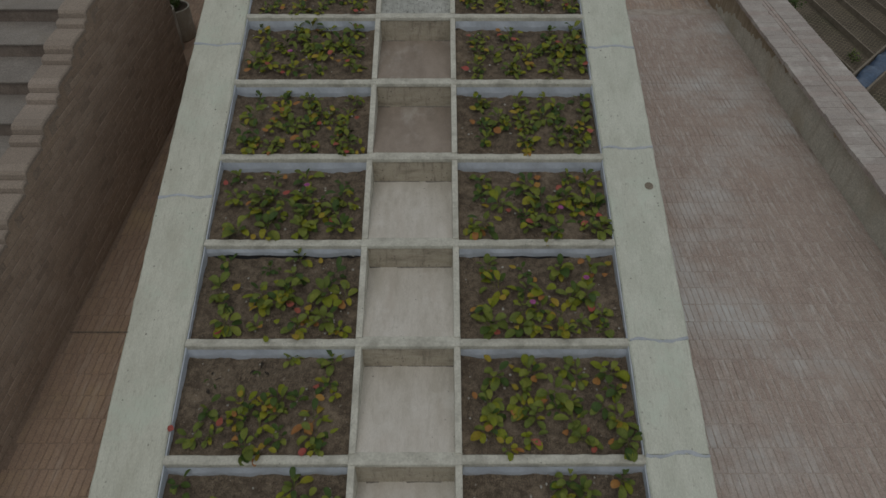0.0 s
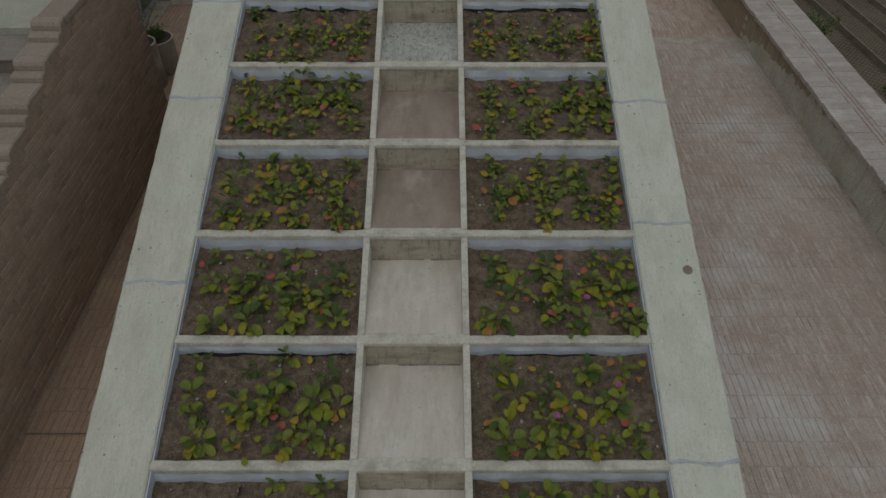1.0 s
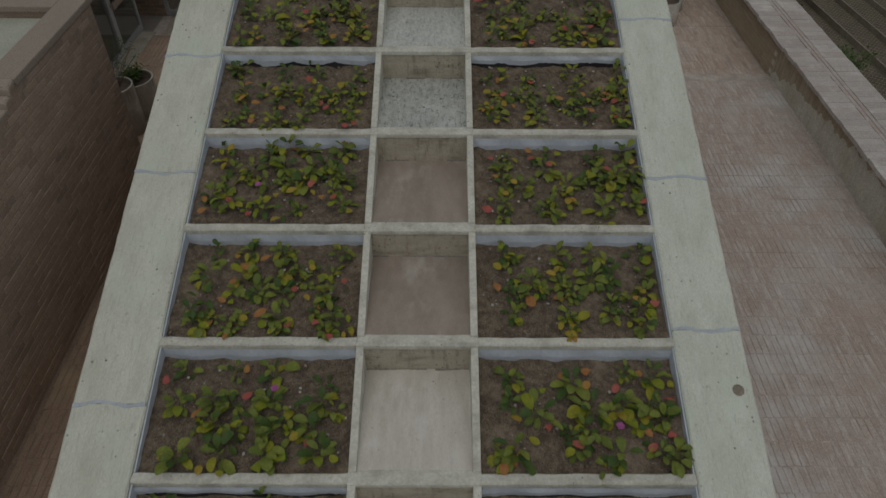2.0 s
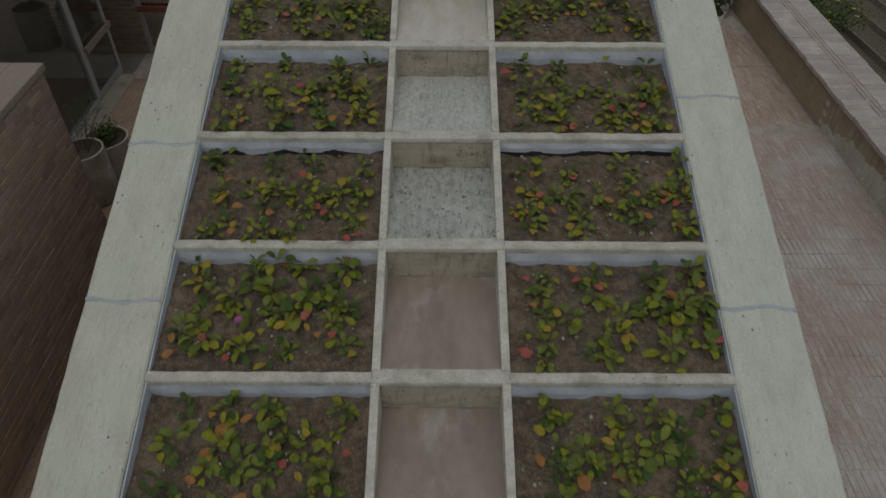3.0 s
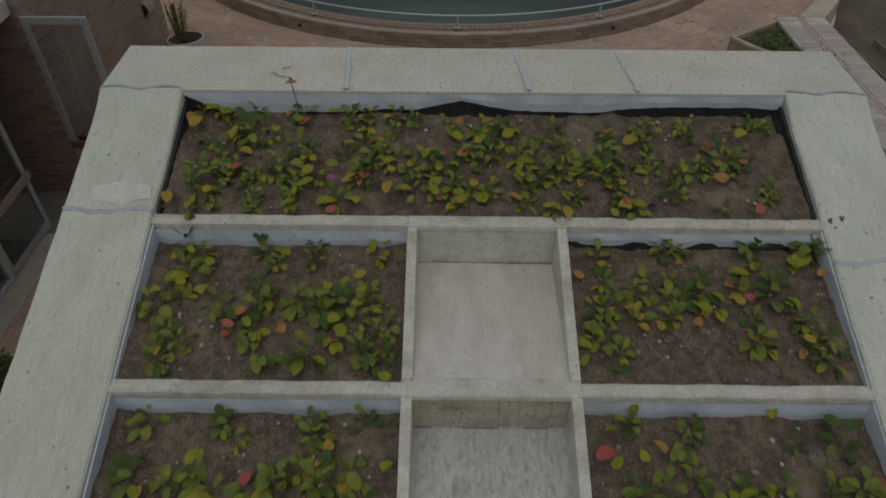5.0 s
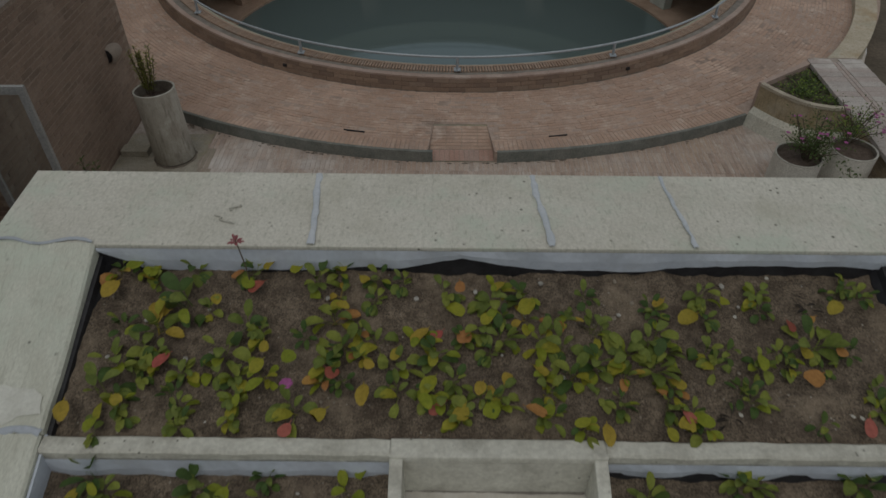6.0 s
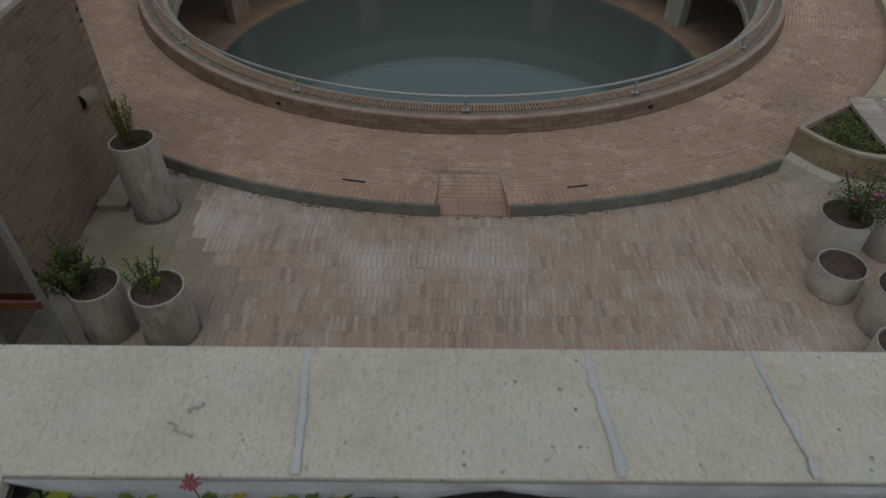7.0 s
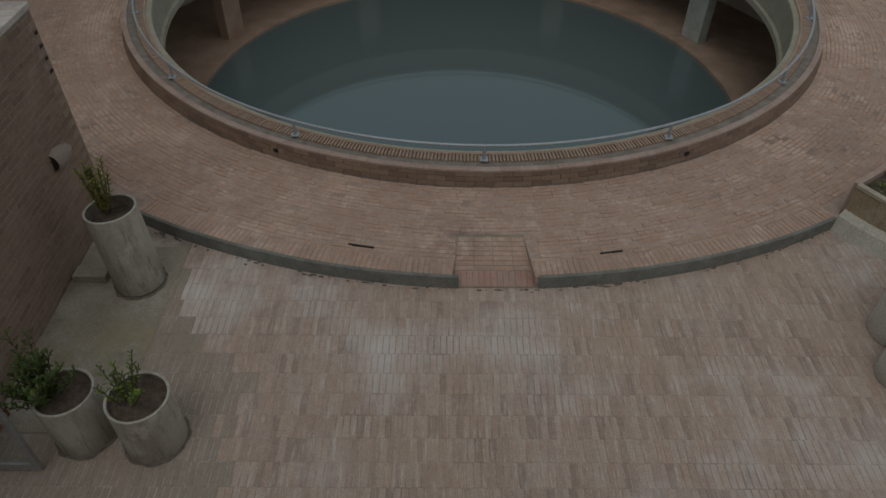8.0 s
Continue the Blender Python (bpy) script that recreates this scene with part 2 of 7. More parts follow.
DIRT = material("dark_crumbly_dirt", (0.13, 0.11, 0.09), (0.21, 0.18, 0.145), 14.0, 1.0, 0.6, 50)
MORTAR_CORR = material("brown_passage_mortar", (0.28, 0.205, 0.15), (0.35, 0.265, 0.20), 8.0, 0.95, 0.3, 60, stain=(0.16, 0.12, 0.09), stain_scale=1.0)
MORTAR_DARK = material("dark_mortar", (0.30, 0.236, 0.185), (0.375, 0.30, 0.238), 12.0, 0.95, 0.4, 60)
MORTAR_RING = material("ring_mortar", (0.42, 0.325, 0.265), (0.52, 0.41, 0.345), 9.0, 0.95, 0.4, 60, stain=(0.16, 0.115, 0.088), stain_scale=1.4, stain_amount=0.65)
CEMENT = material("grey_cement_screed", (0.32, 0.295, 0.23), (0.41, 0.385, 0.32), 2.5, 0.9, 0.25, 60, stain=(0.27, 0.225, 0.115), stain_scale=1.2,
                  stain_amount=0.75, stain2=((0.17, 0.15, 0.12), 2.6, 0.6))
STEP_FACE = material("grey_green_cement_plaster", (0.175, 0.19, 0.172), (0.25, 0.26, 0.235), 5.0, 0.9, 0.3, 50, stain=(0.09, 0.085, 0.07), stain_scale=2.0)
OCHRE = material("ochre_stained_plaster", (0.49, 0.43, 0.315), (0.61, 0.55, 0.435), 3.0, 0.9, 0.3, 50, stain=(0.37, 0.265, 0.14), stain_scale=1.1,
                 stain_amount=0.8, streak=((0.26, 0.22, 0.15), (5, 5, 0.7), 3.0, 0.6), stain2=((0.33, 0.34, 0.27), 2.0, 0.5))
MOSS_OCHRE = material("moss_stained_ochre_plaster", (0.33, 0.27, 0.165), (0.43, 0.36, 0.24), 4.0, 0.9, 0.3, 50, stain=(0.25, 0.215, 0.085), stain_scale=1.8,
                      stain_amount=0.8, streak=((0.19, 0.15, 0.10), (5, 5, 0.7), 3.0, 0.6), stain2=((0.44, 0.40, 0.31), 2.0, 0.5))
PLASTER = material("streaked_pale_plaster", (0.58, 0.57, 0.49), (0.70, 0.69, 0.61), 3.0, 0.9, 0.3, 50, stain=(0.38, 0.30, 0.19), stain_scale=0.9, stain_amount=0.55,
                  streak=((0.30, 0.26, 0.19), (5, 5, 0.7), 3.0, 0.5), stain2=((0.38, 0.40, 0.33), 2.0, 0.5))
# made this pale to bounce light onto the court floor
COURT_BOUNCE = material("pale_bounce_plaster", (0.66, 0.62, 0.55), (0.76, 0.72, 0.65), 2.5, 0.9, 0.2, 50, stain=(0.5, 0.43, 0.34), stain_scale=0.9, stain_amount=0.5)
COLUMN = material("green_stained_column_plaster", (0.44, 0.47, 0.42), (0.56, 0.59, 0.54), 3.0, 0.85, 0.2, 50, stain=(0.25, 0.33, 0.25), stain_scale=2.0, stain_amount=0.6)
STUCCO = material("pale_olive_stucco", (0.36, 0.35, 0.27), (0.44, 0.43, 0.34), 3.0, 0.9, 0.2, 50, stain=(0.27, 0.25, 0.18), stain_scale=1.2)
COURT = material("brown_court_floor", (0.36, 0.255, 0.185), (0.46, 0.335, 0.25), 2.0, 0.7, 0.15, 60, stain=(0.15, 0.105, 0.075), stain_scale=0.8)
POT = material("grey_concrete_pot", (0.34, 0.322, 0.272), (0.465, 0.447, 0.39), 2.6, 0.9, 0.25, 60, grain=0.15, stain=(0.23, 0.195, 0.15), stain_scale=1.8,
               stain_amount=0.8, stretch=(1, 1, 0.5), stain2=((0.56, 0.55, 0.50), 2.6, 0.6), streak=((0.15, 0.13, 0.10), (7, 7, 0.9), 2.0, 0.6))
POT_WHITE = material("pale_painted_pot", (0.62, 0.61, 0.545), (0.72, 0.71, 0.645), 4.0, 0.8, 0.2, 50, stain=(0.34, 0.33, 0.29), stain_scale=2.5)
POT_INSIDE = material("dark_inner_concrete", (0.15, 0.13, 0.105), (0.25, 0.22, 0.18), 9.0, 0.95, 0.3, 60)
POT_RIM = material("pale_pot_rim", (0.40, 0.39, 0.34), (0.54, 0.53, 0.47), 9.0, 0.85, 0.2, 60, stain=(0.2, 0.18, 0.15), stain_scale=6.0)
CLOD = material("dry_soil_crumb", (0.15, 0.115, 0.08), (0.27, 0.215, 0.155), 30.0, 1.0, 0.5, 60, per="island",
                palette=[(0.17, 0.13, 0.09), (0.24, 0.19, 0.135), (0.12, 0.09, 0.063), (0.33, 0.29, 0.23), (0.2, 0.155, 0.11)], tint=0.8)
PEBBLE = material("pale_pebble", (0.34, 0.325, 0.285), (0.52, 0.505, 0.455), 9.0, 0.85, 0.2, 60)
ALU = material("grey_aluminium", (0.36, 0.37, 0.365), (0.42, 0.43, 0.425), 6.0, 0.45, 0.05, 60, metal=0.3)
STEEL = material("pale_blue_grey_steel", (0.40, 0.45, 0.49), (0.48, 0.53, 0.57), 8.0, 0.45, 0.05, 60, metal=0.3)
WOOD = material("tan_wood", (0.225, 0.165, 0.125), (0.295, 0.22, 0.17), 5.0, 0.55, 0.1, 50, stretch=(1, 6, 6))
REDWOOD = material("red_brown_wood", (0.16, 0.06, 0.035), (0.22, 0.085, 0.05), 5.0, 0.5, 0.1, 50)
TREADSTONE = material("worn_grey_tread", (0.245, 0.222, 0.198), (0.31, 0.285, 0.255), 2.5, 0.9, 0.25, 60, stain=(0.21, 0.18, 0.14), stain_scale=1.6, stain_amount=0.6,
                      streak=((0.2, 0.185, 0.155), (1, 6, 1), 2.0, 0.5))
RISER = material("dark_brown_riser", (0.19, 0.155, 0.13), (0.26, 0.215, 0.18), 6.0, 0.9, 0.3, 50, stain=(0.22, 0.19, 0.16), stain_scale=2.0)
GROUND = material("dark_earth_ground", (0.10, 0.085, 0.062), (0.155, 0.128, 0.095), 1.5, 1.0, 0.5, 20, stain=(0.075, 0.085, 0.042), stain_scale=0.4)
TARP = material("blue_tarpaulin", (0.065, 0.11, 0.19), (0.095, 0.15, 0.24), 4.0, 0.4, 0.2, 20)
DRIP = material("brown_drip_stain", (0.34, 0.285, 0.195), (0.50, 0.43, 0.325), 6.0, 0.95, 0.2, 50, stain=(0.20, 0.16, 0.105), stain_scale=2.0, stretch=(3, 3, 0.5))
EDGING = material("weathered_timber", (0.21, 0.18, 0.135), (0.29, 0.25, 0.195), 6.0, 0.8, 0.2, 50)
NET = material("straw_coloured_netting", (0.24, 0.20, 0.14), (0.31, 0.265, 0.19), 9.0, 0.9, 0.0)
# near-black colour holds the shade of the room behind the glass
ROOM_SHADE = material("painted_interior_shade", (0.075, 0.068, 0.058), (0.105, 0.095, 0.08), 2.0, 0.9, 0.05)
GREEN_STONE = material("pale_green_roof_gravel", (0.40, 0.42, 0.34), (0.48, 0.49, 0.41), 4.0, 0.9, 0.3, 60)


def leaf_material(name, a, b, palette=None):
    m = material(name, a, b, 22.0, 0.5, 0.2, 60, grain=0.25, per="island", palette=palette, tint=0.6)
    bsdf = m.node_tree.nodes["Principled BSDF"]
    bsdf.inputs["Roughness"].default_value, bsdf.inputs["Specular IOR Level"].default_value = 0.62, 0.22
    return m


LEAF = [leaf_material("green_leaf", (0.125, 0.162, 0.032), (0.205, 0.24, 0.045), [(0.12, 0.162, 0.032), (0.175, 0.215, 0.038), (0.095, 0.135, 0.03), (0.215, 0.24, 0.042), (0.15, 0.19, 0.045)]),
        leaf_material("yellow_green_leaf", (0.17, 0.205, 0.018), (0.26, 0.265, 0.028), [(0.20, 0.24, 0.018), (0.265, 0.27, 0.024), (0.18, 0.225, 0.02), (0.31, 0.275, 0.03)]),
        leaf_material("dark_green_leaf", (0.045, 0.085, 0.02), (0.078, 0.125, 0.028), [(0.05, 0.093, 0.02), (0.08, 0.122, 0.024), (0.06, 0.103, 0.03)]),
        leaf_material("orange_leaf", (0.32, 0.165, 0.045), (0.42, 0.225, 0.065), [(0.35, 0.17, 0.055), (0.38, 0.22, 0.05), (0.33, 0.14, 0.055)]),
        leaf_material("red_leaf", (0.31, 0.085, 0.06), (0.41, 0.12, 0.09), [(0.37, 0.085, 0.075), (0.40, 0.13, 0.10), (0.29, 0.085, 0.055)]),
        leaf_material("ochre_leaf", (0.29, 0.225, 0.028), (0.37, 0.275, 0.045), [(0.28, 0.235, 0.028), (0.36, 0.255, 0.04)])]
PETAL = leaf_material("magenta_petal", (0.30, 0.075, 0.22), (0.40, 0.12, 0.30))
WITHERED = leaf_material("withered_dark_leaf", (0.022, 0.018, 0.014), (0.05, 0.04, 0.03))
PETAL_RED = leaf_material("faded_red_petal", (0.24, 0.075, 0.085), (0.33, 0.12, 0.125))
PETAL_PALE = leaf_material("pale_dry_petal", (0.38, 0.37, 0.31), (0.5, 0.48, 0.42))
PETAL_YELLOW = leaf_material("yellow_petal", (0.55, 0.44, 0.04), (0.65, 0.53, 0.07))
SHRUB = [leaf_material("olive_shrub_leaf", (0.05, 0.08, 0.022), (0.085, 0.12, 0.035)),
         leaf_material("bright_shrub_leaf", (0.13, 0.20, 0.03), (0.20, 0.28, 0.05))]
SPRIG = leaf_material("olive_yellow_sprig", (0.15, 0.165, 0.035), (0.23, 0.235, 0.055))
TWIG = material("brown_twig", (0.10, 0.075, 0.055), (0.15, 0.115, 0.085), 20.0, 0.9, 0.1)

glass = bpy.data.materials.new("door_glass")
glass.use_nodes = True
gb = glass.node_tree.nodes["Principled BSDF"]
gb.inputs["Base Color"].default_value = (0.75, 0.8, 0.8, 1)
gb.inputs["Roughness"].default_value, gb.inputs["Transmission Weight"].default_value, gb.inputs["IOR"].default_value = 0.03, 1.0, 1.45

water_mat = bpy.data.materials.new("dark_green_pool_water")
water_mat.use_nodes = True
wm, wk = water_mat.node_tree.nodes, water_mat.node_tree.links
wb = wm["Principled BSDF"]
wb.inputs["Base Color"].default_value = (0.1, 0.136, 0.136, 1)
wb.inputs["Specular Tint"].default_value = (0.5, 0.83, 1.0, 1)
wb.inputs["Roughness"].default_value, wb.inputs["IOR"].default_value = 0.055, 1.86
wt = wm.new("ShaderNodeTexNoise")
wt.inputs["Scale"].default_value, wt.inputs["Detail"].default_value = 2.5, 3.0
wbump = wm.new("ShaderNodeBump")
wbump.inputs["Strength"].default_value, wbump.inputs["Distance"].default_value = 0.025, 0.02
wk.new(wt.outputs["Fac"], wbump.inputs["Height"])
wk.new(wbump.outputs["Normal"], wb.inputs["Normal"])

# ---------------------------------------------------------------- mesh helpers


def finish(bm, name, mats, smooth=False):
    me = bpy.data.meshes.new(name)
    bmesh.ops.recalc_face_normals(bm, faces=bm.faces[:])
    bm.to_mesh(me)
    bm.free()
    for m in (mats if isinstance(mats, (list, tuple)) else [mats]):
        me.materials.append(m)
    if smooth:
        me.polygons.foreach_set("use_smooth", [True] * len(me.polygons))
    return me


def part(name, bm, mat, parent, label="", smooth=False):
    ob = new(name, finish(bm, name, mat, smooth))
    ob.parent = parent
    if label:
        ob["label"] = label
    return ob


def thing(name, bm, mat, label, category, group="", kind="", smooth=False):
    return tagged(new(name, finish(bm, name, mat, smooth)), label, category, group, kind)


def empty(name, label, category, group="", kind="", at=(0, 0, 0)):
    ob = new(name)
    ob.location = at
    return tagged(ob, label, category, group, kind)


def box(bm, x0, x1, y0, y1, z0, z1, bevel=0.0, rough=0.0, seed=0):
    """A box; z0 and z1 may be functions of y. bevel rounds its edges."""
    zf = [(z if callable(z) else (lambda y, z=z: z)) for z in (z0, z1)]
    vs = [bm.verts.new((x, y, zf[k](y))) for k in (0, 1) for y in (y0, y1) for x in (x0, x1)]
    fs = [bm.faces.new([vs[i] for i in q]) for q in ((0, 2, 3, 1), (4, 5, 7, 6), (0, 1, 5, 4), (2, 6, 7, 3), (0, 4, 6, 2), (1, 3, 7, 5))]
    if bevel:
        es = list({e for f in fs for e in f.edges})
        bmesh.ops.bevel(bm, geom=es, offset=bevel, segments=2, profile=0.6, affect="EDGES")
    return bm


def boxed(*args, **kw):
    return box(bmesh.new(), *args, **kw)


def ring_strip(bm, cx, cy, prof, a0, a1, n, closed=False):
    """Sweeps a profile of (radius, z) round an axis, from angle a0 to a1."""
    rows = []
    for i in range(n if closed else n + 1):
        a = a0 + (a1 - a0) * i / n
        rows.append([bm.verts.new((cx + r * math.cos(a), cy + r * math.sin(a), z)) for r, z in prof])
    m = len(rows)
    for i in range(m if closed else m - 1):
        p, q = rows[i], rows[(i + 1) % m]
        for j in range(len(prof) - 1):
            bm.faces.new((p[j], q[j], q[j + 1], p[j + 1]))
    return bm


def tube(bm, path, radius, sides=8, closed=False):
    pts = [Vector(p) for p in path]
    rows = []
    for i, p in enumerate(pts):
        a = pts[i - 1] if (i or closed) else p
        b = pts[(i + 1) % len(pts)] if (i < len(pts) - 1 or closed) else p
        d = (b - a).normalized()
        u = d.cross(Vector((0, 0, 1)) if abs(d.z) < 0.9 else Vector((1, 0, 0))).normalized()
        v = d.cross(u)
        rows.append([bm.verts.new(p + (u * math.cos(2 * math.pi * k / sides) + v * math.sin(2 * math.pi * k / sides)) * radius) for k in range(sides)])
    for i in range(len(rows) if closed else len(rows) - 1):
        p, q = rows[i], rows[(i + 1) % len(rows)]
        for k in range(sides):
            bm.faces.new((p[k], p[(k + 1) % sides], q[(k + 1) % sides], q[k]))
    if not closed:
        bm.faces.new(rows[0][::-1])
        bm.faces.new(rows[-1])
    return bm


# ---------------------------------------------------------------- plan
STEP_Y, STEP_Z, TREAD, RISE = 6.796, 1.251, 1.0, 0.327   # the first nosing and the pitch of the terraces
XL0, XL1, XR0, XR1 = -2.65, -2.09, 1.98, 2.53             # side bands
CL0, CL1, CR0, CR1 = -0.535, -0.475, 0.37, 0.43           # the two thin walls of the cascade
END_Y0, END_Y1, END_Z = 13.77, 14.39, 3.575               # level beam at the head
K0, K1 = -3, 6
WALK_Z, EAST_Z, EAST_END = 0.2, 0.05, 14.95          # floors of the west passage and the east walkway
RING_Z, RC, RIN, ROUT = 0.185, (-0.109, 28.26), 6.87, 8.8
STEP_C, STEP_R = (-0.06, 29.25), 9.635


def slope(y):
    return STEP_Z + RISE * (y - STEP_Y)


def nose(k):
    return STEP_Y + k * TREAD, STEP_Z + k * RISE


# ---------------------------------------------------------------- ground and floors
g = bmesh.new()
ring_strip(g, RC[0], RC[1], [(9.25, -0.42), (14, -0.42), (40, -0.42), (150, -0.5), (900, -0.6)], 0, 2 * math.pi, 96, True)
thing("ground", g, GROUND, "bare dark earth reaching away around the terraces", "ground", kind="structure")

terrace_bed = boxed(2.5, 5.7, 3.3, EAST_END, -0.45, EAST_Z - 0.004)
walkway = thing("pavement_walkway", terrace_bed, MORTAR, "brick-paved walkway beside the planted slope", "pavement", kind="structure")
plaza = thing("pavement_plaza", boxed(-5.3, 6.45, 14.2, 21.0, -0.45, -0.004), MORTAR, "plaza of narrow weathered bricks laid on edge", "pavement", kind="structure")
corr = bmesh.new()
box(corr, -5.6, -2.6, 3.3, 16.0, -0.45, WALK_Z - 0.005)
corridor = thing("pavement_corridor", corr, MORTAR_CORR, "narrow brick-floored passage below the planted slope", "pavement", kind="structure")
ringbed = bmesh.new()
RAMP0, RAMP1 = -0.535, 0.43


def step_outer(a):
    """How far the ring reaches at an angle: to the step on the plaza side."""
    d = Vector((math.cos(a), math.sin(a)))
    o = Vector(RC) - Vector(STEP_C)
    b = o.dot(d)
    return -b + math.sqrt(b * b - o.dot(o) + STEP_R * STEP_R)


rows = []
N = 1200
for i in range(N + 1):
    a = 2 * math.pi * i / N
    deg = math.degrees(a)
    ro = ROUT
    if 180 < deg < 360:
        ro = step_outer(a)
    if 100 < deg < 229:
        ro = 11.2
    if deg > 229 and RAMP0 < RC[0] + ro * math.cos(a) < RAMP1:
        ro = (20.385 - RC[1]) / math.sin(a)
    rows.append([ringbed.verts.new((RC[0] + r * math.cos(a), RC[1] + r * math.sin(a), z)) for r, z in
                 ((6.7, -0.3), (6.7, RING_Z - 0.004), (ro, RING_Z - 0.004), (ro, -0.45), (9.3, -0.6), (9.3, -3.0))])
for i in range(N):
    for j in range(5):
        ringbed.faces.new((rows[i][j], rows[i + 1][j], rows[i + 1][j + 1], rows[i][j + 1]))
ring = thing("pavement_ring", ringbed, [MORTAR_RING], "raised ring of brick paving round the round basin", "pavement", kind="structure")
# the dark cement face of the step down to the plaza
sf = bmesh.new()
for a0, a1 in ((-118.5, -92.52), (-86.85, -61.8)):
    ring_strip(sf, STEP_C[0], STEP_C[1], [(STEP_R - 0.04, RING_Z - 0.001), (STEP_R + 0.004, RING_Z - 0.001), (STEP_R + 0.012, RING_Z - 0.01), (STEP_R + 0.018, -0.02)], radians(a0), radians(a1), 40)
part("step_face", sf, STEP_FACE, ring, "grey-green cement riser of the ring step")
ramp_bm = boxed(RAMP0, RAMP1, 19.62, 20.39, -0.1, lambda y: 0.018 + (y - 19.62) / 0.77 * (RING_Z - 0.026))
part("ramp", ramp_bm, CEMENT, ring, "small brick ramp up the ring step")

# ---------------------------------------------------------------- round basin
basin = empty("rim_wall", "round brick rim wall of the sunken basin", "wall", kind="structure")
rim = bmesh.new()
ring_strip(rim, RC[0], RC[1], [(6.893, 0.0), (6.893, RING_Z), (6.85, 0.40), (6.84, 0.418), (6.77, 0.418), (6.765, 0.402)], 0, 2 * math.pi, 160, True)
part("wall_face", rim, MORTAR_RING, basin)
gut = bmesh.new()
ring_strip(gut, RC[0], RC[1], [(6.772, 0.42), (6.765, 0.404), (6.62, 0.40), (6.48, 0.41)], 0, 2 * math.pi, 160, True)
part("gutter", gut, GUTTER, basin, "grey dirty gutter behind the capping")
inner = bmesh.new()
ring_strip(inner, RC[0], RC[1], [(6.5, 0.41), (6.44, 0.41), (6.43, 0.402), (6.35, 0.395), (6.34, 0.385), (6.34, 0.22), (6.36, 0.2), (6.36, -0.28), (6.3, -0.3), (6.3, -0.42), (6.45, -0.42)], 0, 2 * math.pi, 160, True)
part("inner_wall", inner, STUCCO, basin, "pale olive stucco inner face")
# underside and back wall act as added reflectors for the court
soffit = bmesh.new()
ring_strip(soffit, RC[0], RC[1], [(6.44, -0.421), (9.24, -0.421)], 0, 2 * math.pi, 120, True)
part("soffit", soffit, COURT_BOUNCE, basin, "plastered underside of the ring, made pale to bounce light")
back = bmesh.new()
ring_strip(back, RC[0], RC[1], [(9.2, -2.38), (9.2, -0.43)], 0, 2 * math.pi, 120, True)
thing("wall_court", back, COURT_BOUNCE, "plaster wall at the back of the sunken court, made pale to bounce light", "wall", kind="structure")
court = bmesh.new()
ring_strip(court, RC[0], RC[1], [(6.2, -2.6), (6.2, -2.37), (9.25, -2.37)], 0, 2 * math.pi, 120, True)
thing("floor_court", court, COURT, "brown floor of the sunken court under the ring", "floor", kind="structure")
wbm = bmesh.new()
bmesh.ops.create_circle(wbm, cap_ends=True, segments=120, radius=6.21, matrix=Matrix.Translation((RC[0], RC[1], -2.43)))
thing("water", wbm, water_mat, "still dark green water in a round pool", "water", kind="structure")
for a in (25.2, 154.8, 65, 115):
    c = bmesh.new()
    box(c, -0.14, 0.14, -0.32, 0.32, -2.37, -0.42, 0.01)
    x, y = RC[0] + 6.78 * math.cos(radians(a)), RC[1] + 6.78 * math.sin(radians(a))
    # all but one column take the floor's brown, which paints their shade
    ob = thing("column", c, COLUMN if a == 25.2 else COURT, "flat green-stained plaster column in the sunken court" if a == 25.2 else "flat column in the sunken court, its shade painted brown", "column", "columns of the sunken court", "structure")
    ob.matrix_world = pose(x, y, 0, 0, 0, a)
rail = empty("railing", "low pale steel pipe railing on the basin rim", "railing")
rb = bmesh.new()
tube(rb, [(RC[0] + 6.6 * math.cos(2 * math.pi * i / 140), RC[1] + 6.61 * math.sin(2 * math.pi * i / 140), 0.668) for i in range(140)], 0.021, 8, True)
part("handrail", rb, STEEL, rail, smooth=True)
for i in range(15):
    a = radians(-90 + 24.0 * (i - 7))
    pb = bmesh.new()
    x, y = RC[0] + 6.61 * math.cos(a), RC[1] + 6.61 * math.sin(a)
    tube(pb, [(x, y, 0.44), (x, y, 0.66)], 0.024, 8)
    post = part("post", pb, STEEL, rail)
    part("base_plate", boxed(x - 0.055, x + 0.055, y - 0.055, y + 0.055, 0.438, 0.452), STEEL, post)

# ---------------------------------------------------------------- the stepped planter
terrace = empty("planted_terrace", "cream-painted stepped planter with a dry cascade down its middle", "planter")
body = bmesh.new()
box(body, XL0 - 0.03, XL0 + 0.12, 3.3, END_Y1 - 0.05, -0.4, lambda y: min(slope(y), END_Z) - 0.06)
part("side_wall", body, WALL[1], terrace, "brown brick side wall")
body = bmesh.new()
box(body, XR1 - 0.12, XR1 - 0.01, 3.3, END_Y1 - 0.05, -0.4, lambda y: min(slope(y), END_Z) - 0.06)
part("side_wall", body, WALL[1], terrace, "brown brick side wall")
part("end_wall", boxed(XL0 + 0.12, XR1 - 0.12, END_Y1 - 0.2, END_Y1 - 0.03, -0.4, END_Z - 0.1), WALL[1], terrace, "brown brick end wall")
part("apron", boxed(XL1 + 0.001, XR0 - 0.001, 3.3, 3.795, -0.4, WALK_Z, 0.01), RAW, terrace, "plain cement foot of the slope")
core = bmesh.new()
box(core, XL0 + 0.13, XR1 - 0.13, 3.3, END_Y1 - 0.25, -0.4, lambda y: slope(y) - 0.5)
part("core", core, RAW, terrace)


